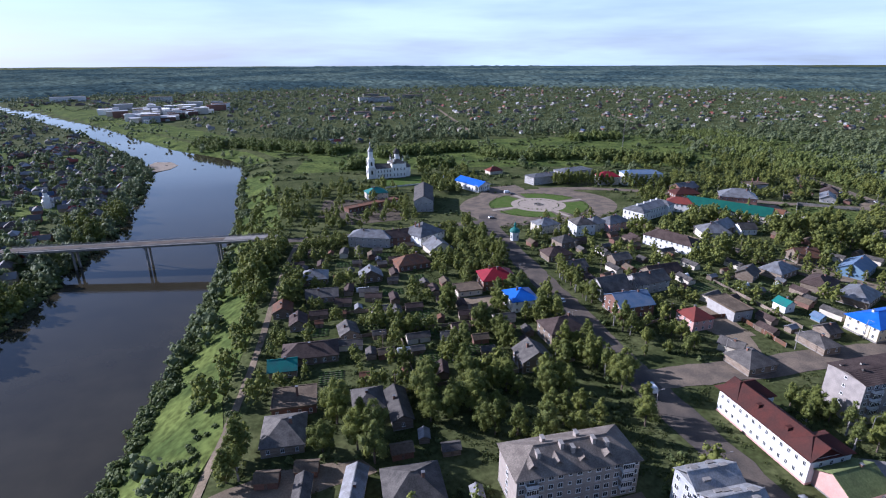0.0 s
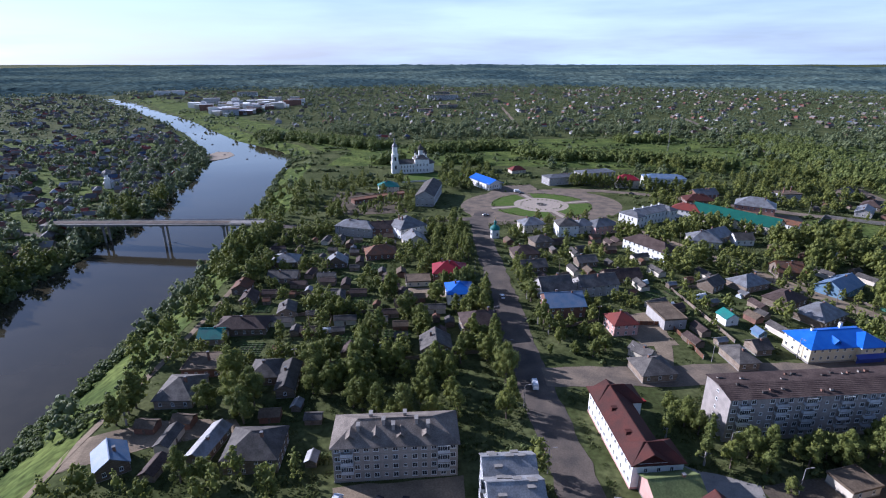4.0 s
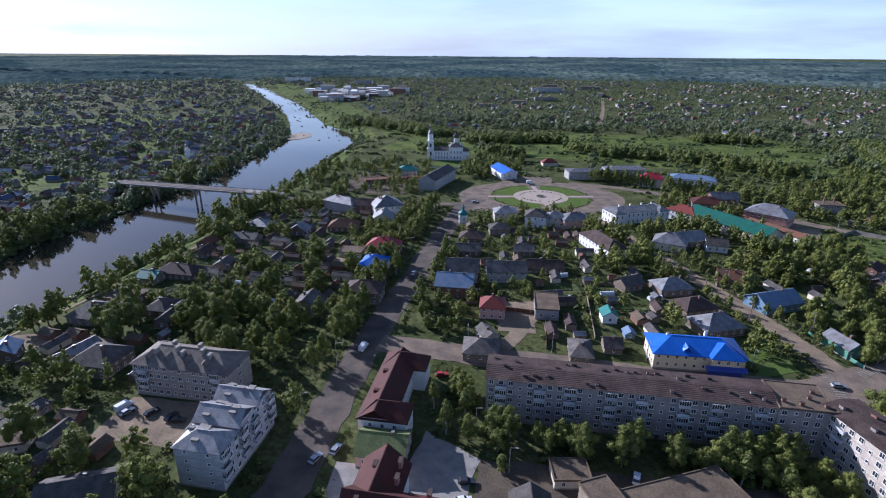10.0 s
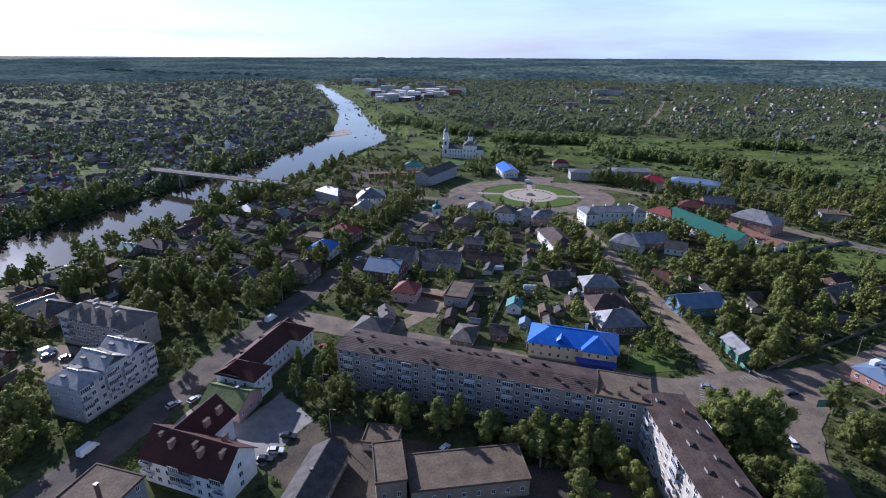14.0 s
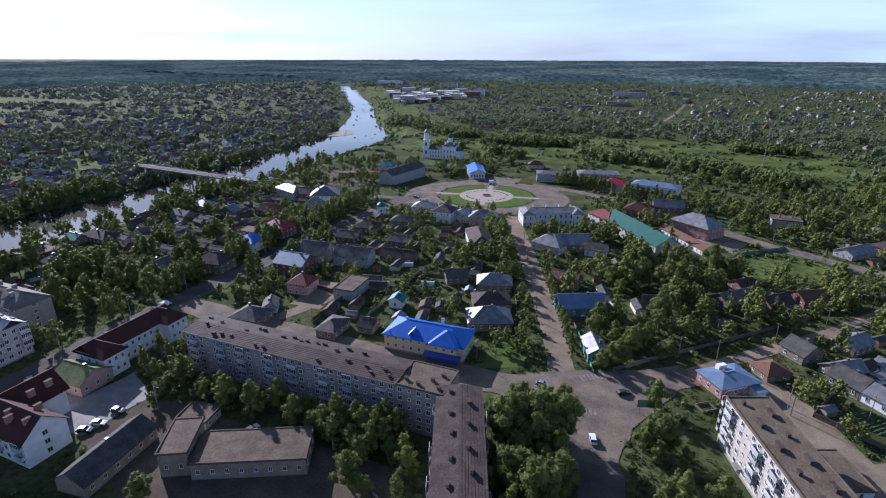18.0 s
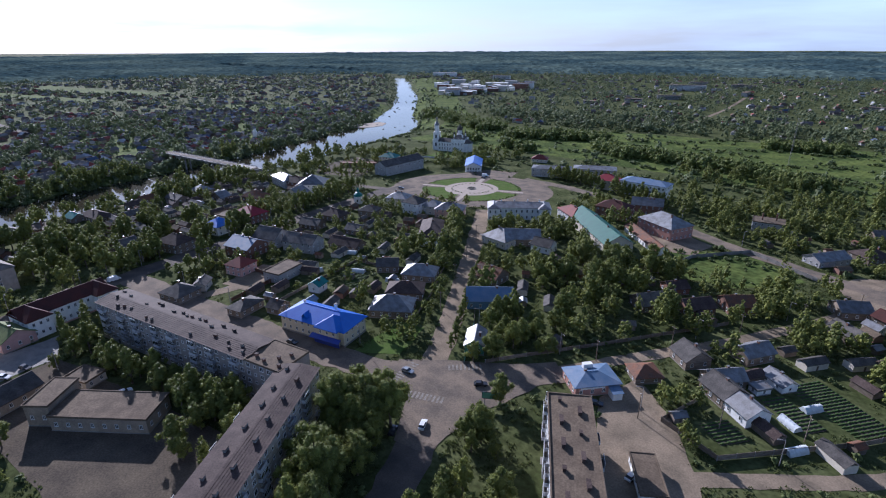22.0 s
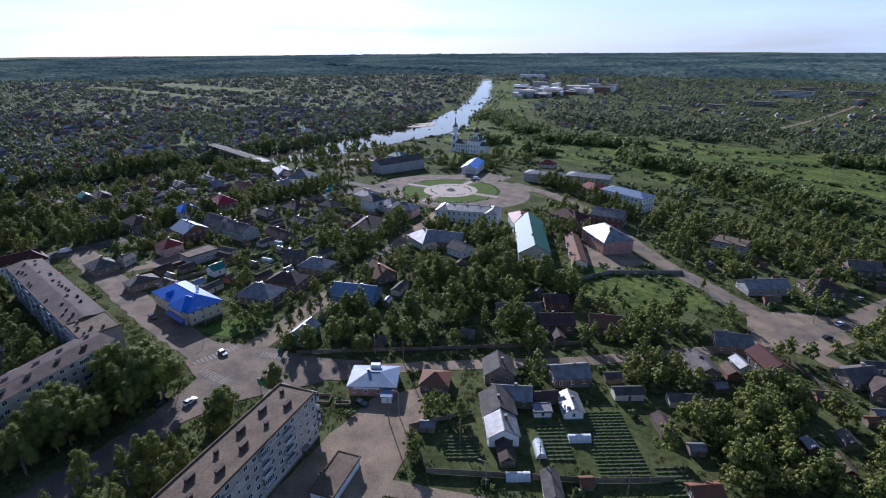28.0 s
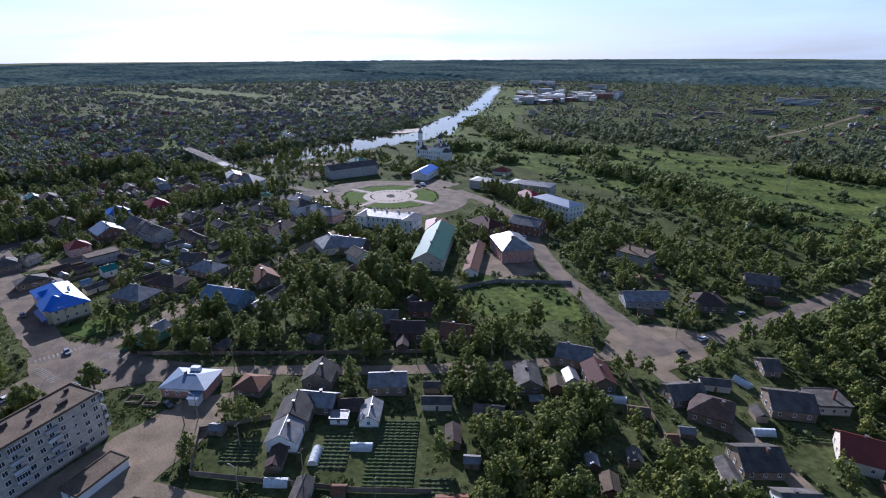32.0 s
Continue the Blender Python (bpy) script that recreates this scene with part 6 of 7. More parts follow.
BB = thing("billboard", 291, 131, ground_z(291, 131), 20, "dark billboard panel on two posts at the crossing", "billboard")
for xx in (-2.2, 2.2):
    part("post", Geo().tube(xx, 0, -0.3, 2.6, 0.12, 0.12, 8), M_POST, BB)
part("panel", Geo().box(-3, -0.12, 2.2, 3, 0.12, 4.6), M_DARKMETAL, BB)
part("poster", Geo().box(-2.8, -0.14, 2.4, 2.8, -0.12, 4.4), M_GREENWOOD, BB, "plain dark green poster")

FT = thing("fountain", SQX, SQY, sq_z + 0.15, 0, "round stone basin in the middle of the plaza", "fountain")
part("rim", Geo().lathe(0, 0, [(3.4, 0), (3.4, 0.6), (2.9, 0.6), (2.9, 0.2)], 24), M_CONC, FT)
part("basin", Geo().lathe(0, 0, [(2.9, 0.25), (0.1, 0.25)], 24), M_BED, FT)
part("plinth", Geo().tube(0, 0, 0.2, 1.6, 0.5, 0.3, 10), M_CONC, FT)

# ---- works and flats far off ----
rng = random.Random(31)
for i in range(72):
    k, q = rng.random(), rng.uniform(-1, 1)
    x, y = -322 - 30 * k + q * (35 + 150 * k), 1200 + 340 * k + 30 * q
    if gap_at(x, y) < 70:
        continue
    w, d, h = rng.uniform(16, 46), rng.uniform(10, 20), rng.uniform(6, 16)
    z = ground_z(x, y)
    f = thing("factory_building", x, y, z, rng.choice((12, 12, 102)) + rng.uniform(-5, 5), "pale flat-roofed factory shed in the far works", "factory", "far works")
    part("wall", Geo().box(-w / 2, -d / 2, -1, w / 2, d / 2, h), rng.choice((M_WHITE, M_WHITE, M_CREAM, M_BRICK, M_PALEGREY)), f)
    part("roof", Geo().slab([(-w / 2 - 0.5, -d / 2 - 0.5, h + 0.5), (w / 2 + 0.5, -d / 2 - 0.5, h + 0.5), (w / 2 + 0.5, d / 2 + 0.5, h + 0.5), (-w / 2 - 0.5, d / 2 + 0.5, h + 0.5)], 0.5), rng.choice((M_PALEGREY, M_PALEGREY, M_WHITE, M_TIN, M_RUST)), f)
for x, y, w, rot, st in ((190, 1610, 90, 5, 5), (200, 1780, 50, 8, 4), (320, 1700, 60, -10, 4), (330, 1500, 45, 80, 3), (180, 1340, 50, 10, 3), (-420, 1780, 60, 12, 5), (60, 1150, 40, 5, 2), (560, 1300, 40, -20, 2), (120, 1250, 36, 5, 2)):
    h = st * 2.8 + 0.6
    f = thing("apartment_block", x, y, ground_z(x, y), rot, "pale block of flats far off in the town", "apartment block", "far flats")
    part("wall", Geo().box(-w / 2, -6, -1, w / 2, 6, h), M_WHITE if st > 4 else M_GREYBRICK, f)
    part("roof", Geo().slab([(-w / 2 - 0.4, -6.4, h + 0.4), (w / 2 + 0.4, -6.4, h + 0.4), (w / 2 + 0.4, 6.4, h + 0.4), (-w / 2 - 0.4, 6.4, h + 0.4)], 0.4), M_FELT, f)
    for s in range(st):
        part("window_band", Geo().box(-w / 2 + 2, -6.05, 1.2 + s * 2.8, w / 2 - 2, -6, 2.6 + s * 2.8), M_GLASS, f)

F = thing("factory_building", -700, 1880, ground_z(-700, 1880), 14, "long white hall standing alone in fields", "factory", "far works")
part("wall", Geo().box(-45, -12, -1, 45, 12, 13), M_WHITE, F)
part("roof", Geo().slab([(-46, -13, 13.5), (46, -13, 13.5), (46, 13, 13.5), (-46, 13, 13.5)], 0.5), M_TIN, F)

# little church across the river
CHX, CHY = -222, 511
CH = thing("chapel", CHX, CHY, ground_z(CHX, CHY), 20, "small white plastered chapel with a tin-roofed tower", "chapel")
part("nave", Geo().box(-4, -5, -1, 4, 8, 5.5), M_WHITE, CH)
part("roof", roof_geo(8, 13, 5.5, "gable", "y", 2.4, 0.4, 0.15), M_TIN, CH)
part("tower", Geo().box(-2.3, -8.6, -1, 2.3, -4.6, 10.5), M_WHITE, CH)
part("drum", Geo().tube(0, -6.6, 10.5, 13.5, 1.6, 1.5, 10), M_WHITE, CH)
part("dome", Geo().lathe(0, -6.6, [(1.7, 13.5), (2.0, 14.4), (1.4, 15.6), (0.4, 16.6), (0.1, 18.4)], 12), M_TIN, CH)
TAKEN.append((CHX, CHY, 6, 11, radians(20)))

# dark stones standing in the shallow river
rng = random.Random(21)
for i in range(18):
    y = rng.uniform(600, 1200)
    k = next(q for q in range(len(RIVER) - 1) if RIVER[q + 1][1] > y)
    (xa, ya, wa), (xb, yb, wb) = RIVER[k], RIVER[k + 1]
    q = (y - ya) / (yb - ya)
    x = xa + (xb - xa) * q + rng.uniform(-0.75, 0.75) * (wa + (wb - wa) * q)
    r = rng.uniform(0.8, 1.9)
    bm = bmesh.new()
    bmesh.ops.create_icosphere(bm, subdivisions=2, radius=r)
    for v in bm.verts:
        v.co *= 1 + 0.35 * noise.noise(v.co * (1.3 / r) + Vector((i * 5.0, 0, 0)))
        v.co.z *= 0.5
    me = bpy.data.meshes.new("boulder")
    bm.to_mesh(me)
    bm.free()
    me.materials.append(M_WETROCK)
    ob = new("boulder", me)
    ob.matrix_world = pose(x, y, float(water_z(y)) + 0.1, rz=i * 40)
    tagged(ob, "dark wet boulder standing in the shallow river", "boulder", "river stones")


def zebra(x0, y0, x1, y1, bar=3.2):
    """Painted crossing bars laid between two kerbs."""
    d = Vector((x1 - x0, y1 - y0))
    z = thing("zebra_crossing", x0, y0, 0, math.degrees(math.atan2(d.y, d.x)), "worn white zebra crossing painted on the road", "road marking", "zebra crossings")
    n = int(d.length / 1.3)
    for i in range(n):
        a, b = i * 1.3, i * 1.3 + 0.7
        c, s = d.x / d.length, d.y / d.length
        pts = [(u, v) for u, v in ((a, -bar / 2), (b, -bar / 2), (b, bar / 2), (a, bar / 2))]
        part("stripe", Geo().slab([(u, v, ground_z(x0 + c * u - s * v, y0 + s * u + c * v) + 0.22) for u, v in pts], 0.02), M_PAINT, z)


zebra(258.5, 123.5, 259.5, 140)
zebra(264, 123, 279, 126)
zebra(270.5, 141.5, 281, 148)
# ---- trees ----
def leaf_cards(rng, lobes, per, size, flat=0.0):
    """Small crossed leaf clumps over a set of rounded lobes; returns vertex and face lists."""
    v, f = [], []
    for cx, cy, cz, r, rz in lobes:
        for _ in range(int(per * r * r)):
            a, b = rng.uniform(0, 2 * math.pi), math.acos(rng.uniform(-0.75, 1))
            k = rng.uniform(0.62, 1.2) if rng.random() < 0.93 else rng.uniform(1.1, 1.3)
            n = Vector((math.sin(b) * math.cos(a), math.sin(b) * math.sin(a), math.cos(b)))
            p = Vector((cx + n.x * r * k, cy + n.y * r * k, cz + n.z * rz * k))
            n = (n + Vector((rng.uniform(-0.5, 0.5), rng.uniform(-0.5, 0.5), rng.uniform(-0.3, 0.6)))).normalized()
            t = n.orthogonal().normalized()
            t = (t * math.cos(a * 5) + n.cross(t) * math.sin(a * 5)).normalized()
            w = n.cross(t)
            s = size * rng.uniform(0.6, 1.25)
            i = len(v)
            v += [tuple(p + t * s), tuple(p + w * s * 0.62 + n * s * 0.15), tuple(p - t * s * 0.85), tuple(p - w * s * 0.7 + n * s * 0.1)]
            f += [(i, i + 1, i + 2, i + 3)]
    return v, f


def crown_lobes(rng, height, spread, low=0.28, count=11, taper=1.0, fine=1.0):
    """Rounded clumps round a stem: fine below 1 gives more and smaller ones."""
    count = int(count / fine)
    lobes = [(0, 0, height * 0.60, spread * 0.52, height * 0.27)]
    for i in range(count):
        k = (i + rng.random()) / count
        z = height * (low + (0.95 - low) * k)
        prof = math.sin(math.pi * min(1, 0.22 + 0.78 * k)) ** 0.7 if taper == 1.0 else (1 - k * 0.85)
        a = i * 2.4 + rng.uniform(-0.7, 0.7)
        o = spread * 0.66 * prof * rng.uniform(0.45, 1.25)
        r = spread * rng.uniform(0.26, 0.46) * (0.5 + 0.5 * prof) * (0.35 + 0.65 * fine)
        lobes.append((o * math.cos(a), o * math.sin(a), z, r, r * rng.uniform(0.85, 1.35)))
    return lobes


def core(lobes, n=7):
    """Dark inner leaf mass, one low rounded body for each lobe."""
    v, f = [], []
    for cx, cy, cz, r, rz in lobes:
        b = len(v)
        for q, (kr, kz) in enumerate(((0.42, -0.70), (0.74, -0.22), (0.70, 0.28), (0.38, 0.70))):
            v += [(cx + r * kr * math.cos(2 * math.pi * i / n + q), cy + r * kr * math.sin(2 * math.pi * i / n + q), cz + rz * kz) for i in range(n)]
        for q in range(3):
            f += [(b + q * n + i, b + q * n + (i + 1) % n, b + (q + 1) * n + (i + 1) % n, b + (q + 1) * n + i) for i in range(n)]
        f += [tuple(range(b + 3 * n, b + 4 * n)), tuple(range(b + n - 1, b - 1, -1))]
    return v, f


def core_low(lobes, rng):
    """The same for trees far off: a pointed body for each lobe."""
    v, f = [], []
    for cx, cy, cz, r, rz in lobes:
        b, n = len(v), 5
        v += [(cx, cy, cz - rz * 0.8), (cx, cy, cz + rz * 0.85)]
        v += [(cx + r * 0.82 * math.cos(2 * math.pi * i / n) * rng.uniform(0.8, 1.1), cy + r * 0.82 * math.sin(2 * math.pi * i / n) * rng.uniform(0.8, 1.1), cz + rz * rng.uniform(-0.25, 0.25)) for i in range(n)]
        for i in range(n):
            f += [(b, b + 2 + (i + 1) % n, b + 2 + i), (b + 1, b + 2 + i, b + 2 + (i + 1) % n)]
    return v, f


def join(*lists):
    v, f = [], []
    for a, b in lists:
        k = len(v)
        v += a
        f += [tuple(i + k for i in q) for q in b]
    return v, f


def plain_mesh(name, vf, material):
    me = bpy.data.meshes.new(name)
    me.from_pydata(vf[0], [], vf[1])
    me.materials.append(material)
    me.update()
    return me


def trunk_geo(rng, height, r, lobes):
    g = Geo().tube(0, 0, -0.4, height * 0.45, r, r * 0.7, 7, False).tube(0, 0, height * 0.45, height * 0.85, r * 0.7, r * 0.2, 6, False)
    for cx, cy, cz, lr, _ in lobes[1:6]:
        z0 = max(height * 0.2, cz - lr * 1.4)
        b = len(g.v)
        for (x, y, z), rr in (((0, 0, z0), r * 0.4), ((cx * 0.8, cy * 0.8, cz), r * 0.12)):
            g.v += [(x + rr * math.cos(2.1 * i), y + rr * math.sin(2.1 * i), z) for i in range(3)]
        g.f += [(b + i, b + (i + 1) % 3, b + 3 + (i + 1) % 3, b + 3 + i) for i in range(3)]
    return g


KINDS = []
SPEC = [("tree", 10.5, 4.0, 0.22, 12, 1.0, "broad leafy green tree beside gardens"), ("tree", 12.0, 4.6, 0.2, 13, 1.0, "large spreading green tree"),
        ("tree", 8.0, 3.3, 0.18, 9, 1.0, "rounded green garden tree"), ("tree", 13.0, 3.4, 0.16, 13, 1.0, "tall narrow leafy tree"),
        ("birch_tree", 12.0, 2.9, 0.24, 11, 0.5, "slender pale green birch tree"), ("tree", 6.0, 2.7, 0.14, 8, 1.0, "small fruit tree in a garden"),
        ("tree", 9.0, 4.4, 0.16, 11, 1.0, "wide low green tree"), ("tree", 14.5, 5.0, 0.22, 15, 1.0, "very large old leafy tree")]
for k, (nm, hh, sp, low, cnt, tap, lab) in enumerate(SPEC):
    rng = random.Random(40 + k)
    lobes = crown_lobes(rng, hh, sp, low, cnt, tap, 0.55)
    crown = plain_mesh("crown", join(leaf_cards(rng, lobes, 115, 0.20), core(lobes, 5)), M_LEAF)
    trunk = trunk_geo(rng, hh, 0.13 + hh * 0.014, lobes).mesh("trunk", M_BARK if nm == "tree" else M_POST)
    light = join(leaf_cards(random.Random(90 + k), lobes, 11.0, 0.42), core_low(lobes, random.Random(k)))
    KINDS.append((nm, hh, sp, crown, trunk, np.array(light[0]), light[1], lab))
BUSHES = []
for k in range(4):
    rng = random.Random(70 + k)
    lobes = [(rng.uniform(-1.2, 1.2), rng.uniform(-1.2, 1.2), rng.uniform(0.7, 1.6), rng.uniform(0.9, 1.5), rng.uniform(0.8, 1.3)) for _ in range(5)]
    vf = join(leaf_cards(rng, lobes, 6, 0.5), core_low(lobes, rng))
    BUSHES.append((np.array(vf[0]), vf[1]))
FARS, GROVES = [], []
for k in range(5):
    rng = random.Random(80 + k)
    hh, sp = (8, 9.5, 11, 8.5, 10)[k], (5.4, 6.2, 4.6, 6.8, 5.2)[k]
    lobes = crown_lobes(rng, hh, sp * 0.92, 0.12, 6)
    vf = join(leaf_cards(rng, lobes, 2.6, 0.8), core_low(lobes, rng))
    FARS.append((np.array(vf[0]), vf[1]))
    lobes = [(x * 1.6, y * 1.6, z * 0.9, r * 1.25, rz) for x, y, z, r, rz in crown_lobes(rng, hh, sp, 0.25, 4)[1:]]
    vf = join(leaf_cards(rng, lobes, 0.5, 1.5), core_low(lobes, rng))
    GROVES.append((np.array(vf[0]), vf[1]))

# what is built on, in cells of two metres
CELL = 2.0
busy = set()
for x, y, r in ROADS:
    k = int(r / CELL) + 1
    for i in range(-k, k + 1):
        for j in range(-k, k + 1):
            if (i * i + j * j) * CELL * CELL < (r + 1.0) ** 2:
                busy.add((int(x // CELL) + i, int(y // CELL) + j))
for x, y, hw, hd, a in TAKEN:
    c, s = math.cos(a), math.sin(a)
    m = 1.2
    for i in range(int((2 * hw + 2 * m) / 1.4) + 1):
        for j in range(int((2 * hd + 2 * m) / 1.4) + 1):
            u, w = -hw - m + i * 1.4, -hd - m + j * 1.4
            busy.add((int((x + c * u - s * w) // CELL), int((y + s * u + c * w) // CELL)))


def inside(x, y, pts):
    odd = False
    for (x0, y0), (x1, y1) in zip(pts, pts[1:] + pts[:1]):
        if (y0 > y) != (y1 > y) and x < (x1 - x0) * (y - y0) / (y1 - y0) + x0:
            odd = not odd
    return odd


def free(x, y, reach=0):
    cx, cy = int(x // CELL), int(y // CELL)
    for i in range(-reach, reach + 1):
        for j in range(-reach, reach + 1):
            if (cx + i, cy + j) in busy:
                return False
    return not any(inside(x, y, p) for p in PADS)


def cluster(x, y, sx, sy, p=1.0):
    """Broad patchiness for where growth thickens."""
    return noise.noise(Vector((x / sx, y / sy, 3.1))) * 0.5 + 0.5


def tree(x, y, kind, scale, spin):
    nm, hh, sp, crown, trunk, _, _, lab = KINDS[kind]
    t = thing(nm, x, y, ground_z(x, y), spin, lab, "tree", "town trees")
    t.scale = (scale, scale, scale * (0.92 + 0.16 * ((x * 7 + y * 3) % 1)))
    part("trunk", trunk, None, t)
    part("crown", crown, None, t)


TREES = []


def plant(rng, x0, y0, x1, y1, count, kinds, lo=0.8, hi=1.15, near=True, gap=3.0):
    """Trees spread over a stretch of ground, clear of roads and walls."""
    n, tries = 0, 0
    while n < count and tries < count * 14:
        tries += 1
        x, y = rng.uniform(x0, x1), rng.uniform(y0, y1)
        if not free(x, y, 1) or gap_at(x, y) < 6:
            continue
        if any((x - a) ** 2 + (y - b) ** 2 < gap * gap for a, b, _, _, _ in TREES[-260:]):
            continue
        TREES.append((x, y, rng.choice(kinds), rng.uniform(lo, hi), near))
        n += 1


rng = random.Random(5)
AV = ((266, 152), (238, 236))
ALL, BIG, SMALL, TALL = (0, 1, 2, 3, 4, 6), (1, 7, 0, 3), (2, 5, 6), (3, 4)
plant(rng, 2, 110, 96, 148, 40, BIG + (6,), 0.75, 1.0)             # grove behind the flats
plant(rng, -24, 96, 30, 112, 10, ALL, 0.8, 1.1)
plant(rng, -30, 122, -2, 135, 8, ALL, 0.8, 1.1)
plant(rng, 152, 84, 232, 93, 22, (0, 2, 6, 3), 0.8, 1.05)          # in front of the long block
plant(rng, 257, 62, 275, 112, 22, (1, 7, 3), 0.85, 1.15)           # beside the wing
plant(rng, 288, 66, 312, 120, 16, (0, 3, 2, 4), 0.7, 1.0)
plant(rng, 212, 60, 240, 92, 9, (0, 2, 4), 0.8, 1.0)
plant(rng, 131, 84, 148, 112, 8, (0, 2, 4), 0.7, 0.95)
plant(rng, 112, 138, 138, 160, 9, (2, 6, 0, 5), 0.6, 0.85)         # orchard by the main street
plant(rng, 112, 160, 118, 330, 16, (3, 4, 0), 0.75, 1.0)
plant(rng, 92, 136, 98, 330, 26, (3, 0, 4), 0.8, 1.05)
plant(rng, 20, 150, 92, 190, 26, ALL, 0.6, 0.95)
plant(rng, 52, 196, 92, 220, 20, (1, 2, 0), 0.8, 1.05)
plant(rng, 268, 148, 300, 186, 16, (2, 6, 0), 0.65, 0.9)
plant(rng, 262, 190, 330, 262, 48, ALL + (7,), 0.7, 1.05)
plant(rng, 236, 146, 252, 170, 6, (2, 5), 0.8, 1.0)
plant(rng, 330, 185, 400, 250, 40, ALL, 0.6, 0.95)
plant(rng, 322, 128, 345, 164, 10, (6, 2, 0), 0.6, 0.8)
plant(rng, 372, 170, 420, 235, 34, (1, 6, 2, 0), 0.65, 0.95)
plant(rng, 425, 200, 480, 260, 16, ALL, 0.6, 0.9)
plant(rng, 40, 20, 100, 56, 12, ALL, 0.7, 1.0)
plant(rng, 20, 40, 50, 84, 12, SMALL, 0.7, 1.0)
plant(rng, -34, 30, 40, 100, 44, ALL, 0.6, 0.95)
plant(rng, 36, 20, 78, 64, 16, ALL, 0.7, 1.0)
plant(rng, 242, 256, 285, 300, 14, (1, 2, 0), 0.8, 1.05)
plant(rng, 195, 215, 235, 285, 22, (1, 0, 3), 0.75, 1.05)
plant(rng, 245, 340, 275, 368, 10, (2, 6), 0.7, 0.9)
plant(rng, 205, 424, 275, 436, 22, (3,), 0.65, 0.8, gap=2.5)
plant(rng, -36, 100, -14, 330, 34, ALL, 0.8, 1.1)                  # top of the river bank
plant(rng, -36, 150, -4, 335, 26, ALL, 0.75, 1.05)
plant(rng, 395, 180, 450, 250, 24, (2, 6, 0), 0.75, 1.0)
for x, y, k, s in ((183.7, 51.1, 7, 0.62), (230.3, 71.7, 0, 0.7), (156, 78.3, 5, 0.8), (225, 74, 0, 1.0), (224, 82, 2, 1.1), (220, 90, 0, 1.0), (225, 94, 3, 0.9), (295, 115, 1, 1.0), (293, 133, 0, 1.0), (28, 67, 7, 0.9), (50, 61, 1, 1.0),
                   (38, 51, 7, 0.8), (292, 426, 3, 0.9), (281, 154, 1, 0.85), (276, 149, 2, 1.0)):
    TREES.insert(0, (x, y, k, s, True))
for i in range(15):
    k = i / 14
    TREES.insert(0, (AV[0][0] + (AV[1][0] - AV[0][0]) * k + rng.uniform(-0.6, 0.6), AV[0][1] + (AV[1][1] - AV[0][1]) * k, 3, rng.uniform(0.42, 0.62), True))
for i in range(26):
    k = i / 25 * 102
    if abs(k - 57) > 4:
        TREES.insert(0, (212 + k * 0.876 + rng.uniform(-1, 1), 436 - k * 0.48 + rng.uniform(-1, 1), 3 if i % 4 else 0, rng.uniform(0.75, 1.0), True))
NEAR_TREES = len(TREES)
plant(rng, -20, 150, 92, 330, 230, (2, 5, 0, 6), 0.5, 0.9, False)
plant(rng, 120, 160, 250, 300, 150, (2, 5, 0), 0.5, 0.85, False)
plant(rng, 8, 330, 70, 480, 70, ALL, 0.6, 0.9, False)
plant(rng, 95, 425, 150, 520, 60, ALL, 0.7, 1.0, False)
plant(rng, 255, 180, 470, 420, 240, ALL, 0.6, 1.0, False)
plant(rng, 400, 120, 640, 330, 230, (2, 6, 0, 5), 0.5, 0.95, False)
plant(rng, -60, 335, 20, 470, 60, ALL, 0.6, 0.9, False)
plant(rng, 150, 300, 200, 325, 14, (2, 0), 0.6, 0.8, False)
plant(rng, -30, 0, 100, 100, 30, ALL, 0.6, 0.9, False)
plant(rng, 140, -60, 300, 50, 40, ALL, 0.6, 0.9, False)
for i in range(150):                                                # big trees on both banks
    if i % 3:
        y = rng.uniform(90, 480)
        x = -146 - abs(rng.gauss(0, 18))
    else:
        y = rng.uniform(150, 430)
        x = rng.uniform(-42, -8)
    if free(x, y, 1) and gap_at(x, y) > 5 and not 300 < y < 375:
        TREES.append((x, y, rng.choice((0, 1, 3, 7)), rng.uniform(0.8, 1.25), False))
for i in range(420):                                                # beside the street out of the square and round the cottages past it
    x, y = rng.uniform(300, 520), rng.uniform(270, 520)
    if free(x, y, 1) and cluster(x, y, 40, 40) > 0.42 and x * 0.55 + y > 500:
        TREES.append((x, y, rng.choice((0, 1, 2, 3, 6)), rng.uniform(0.55, 1.0), False))
rng = random.Random(6)
for x, y, k, s, near in TREES[:300]:
    tree(x, y, k, s * 1.15, rng.uniform(0, 360))


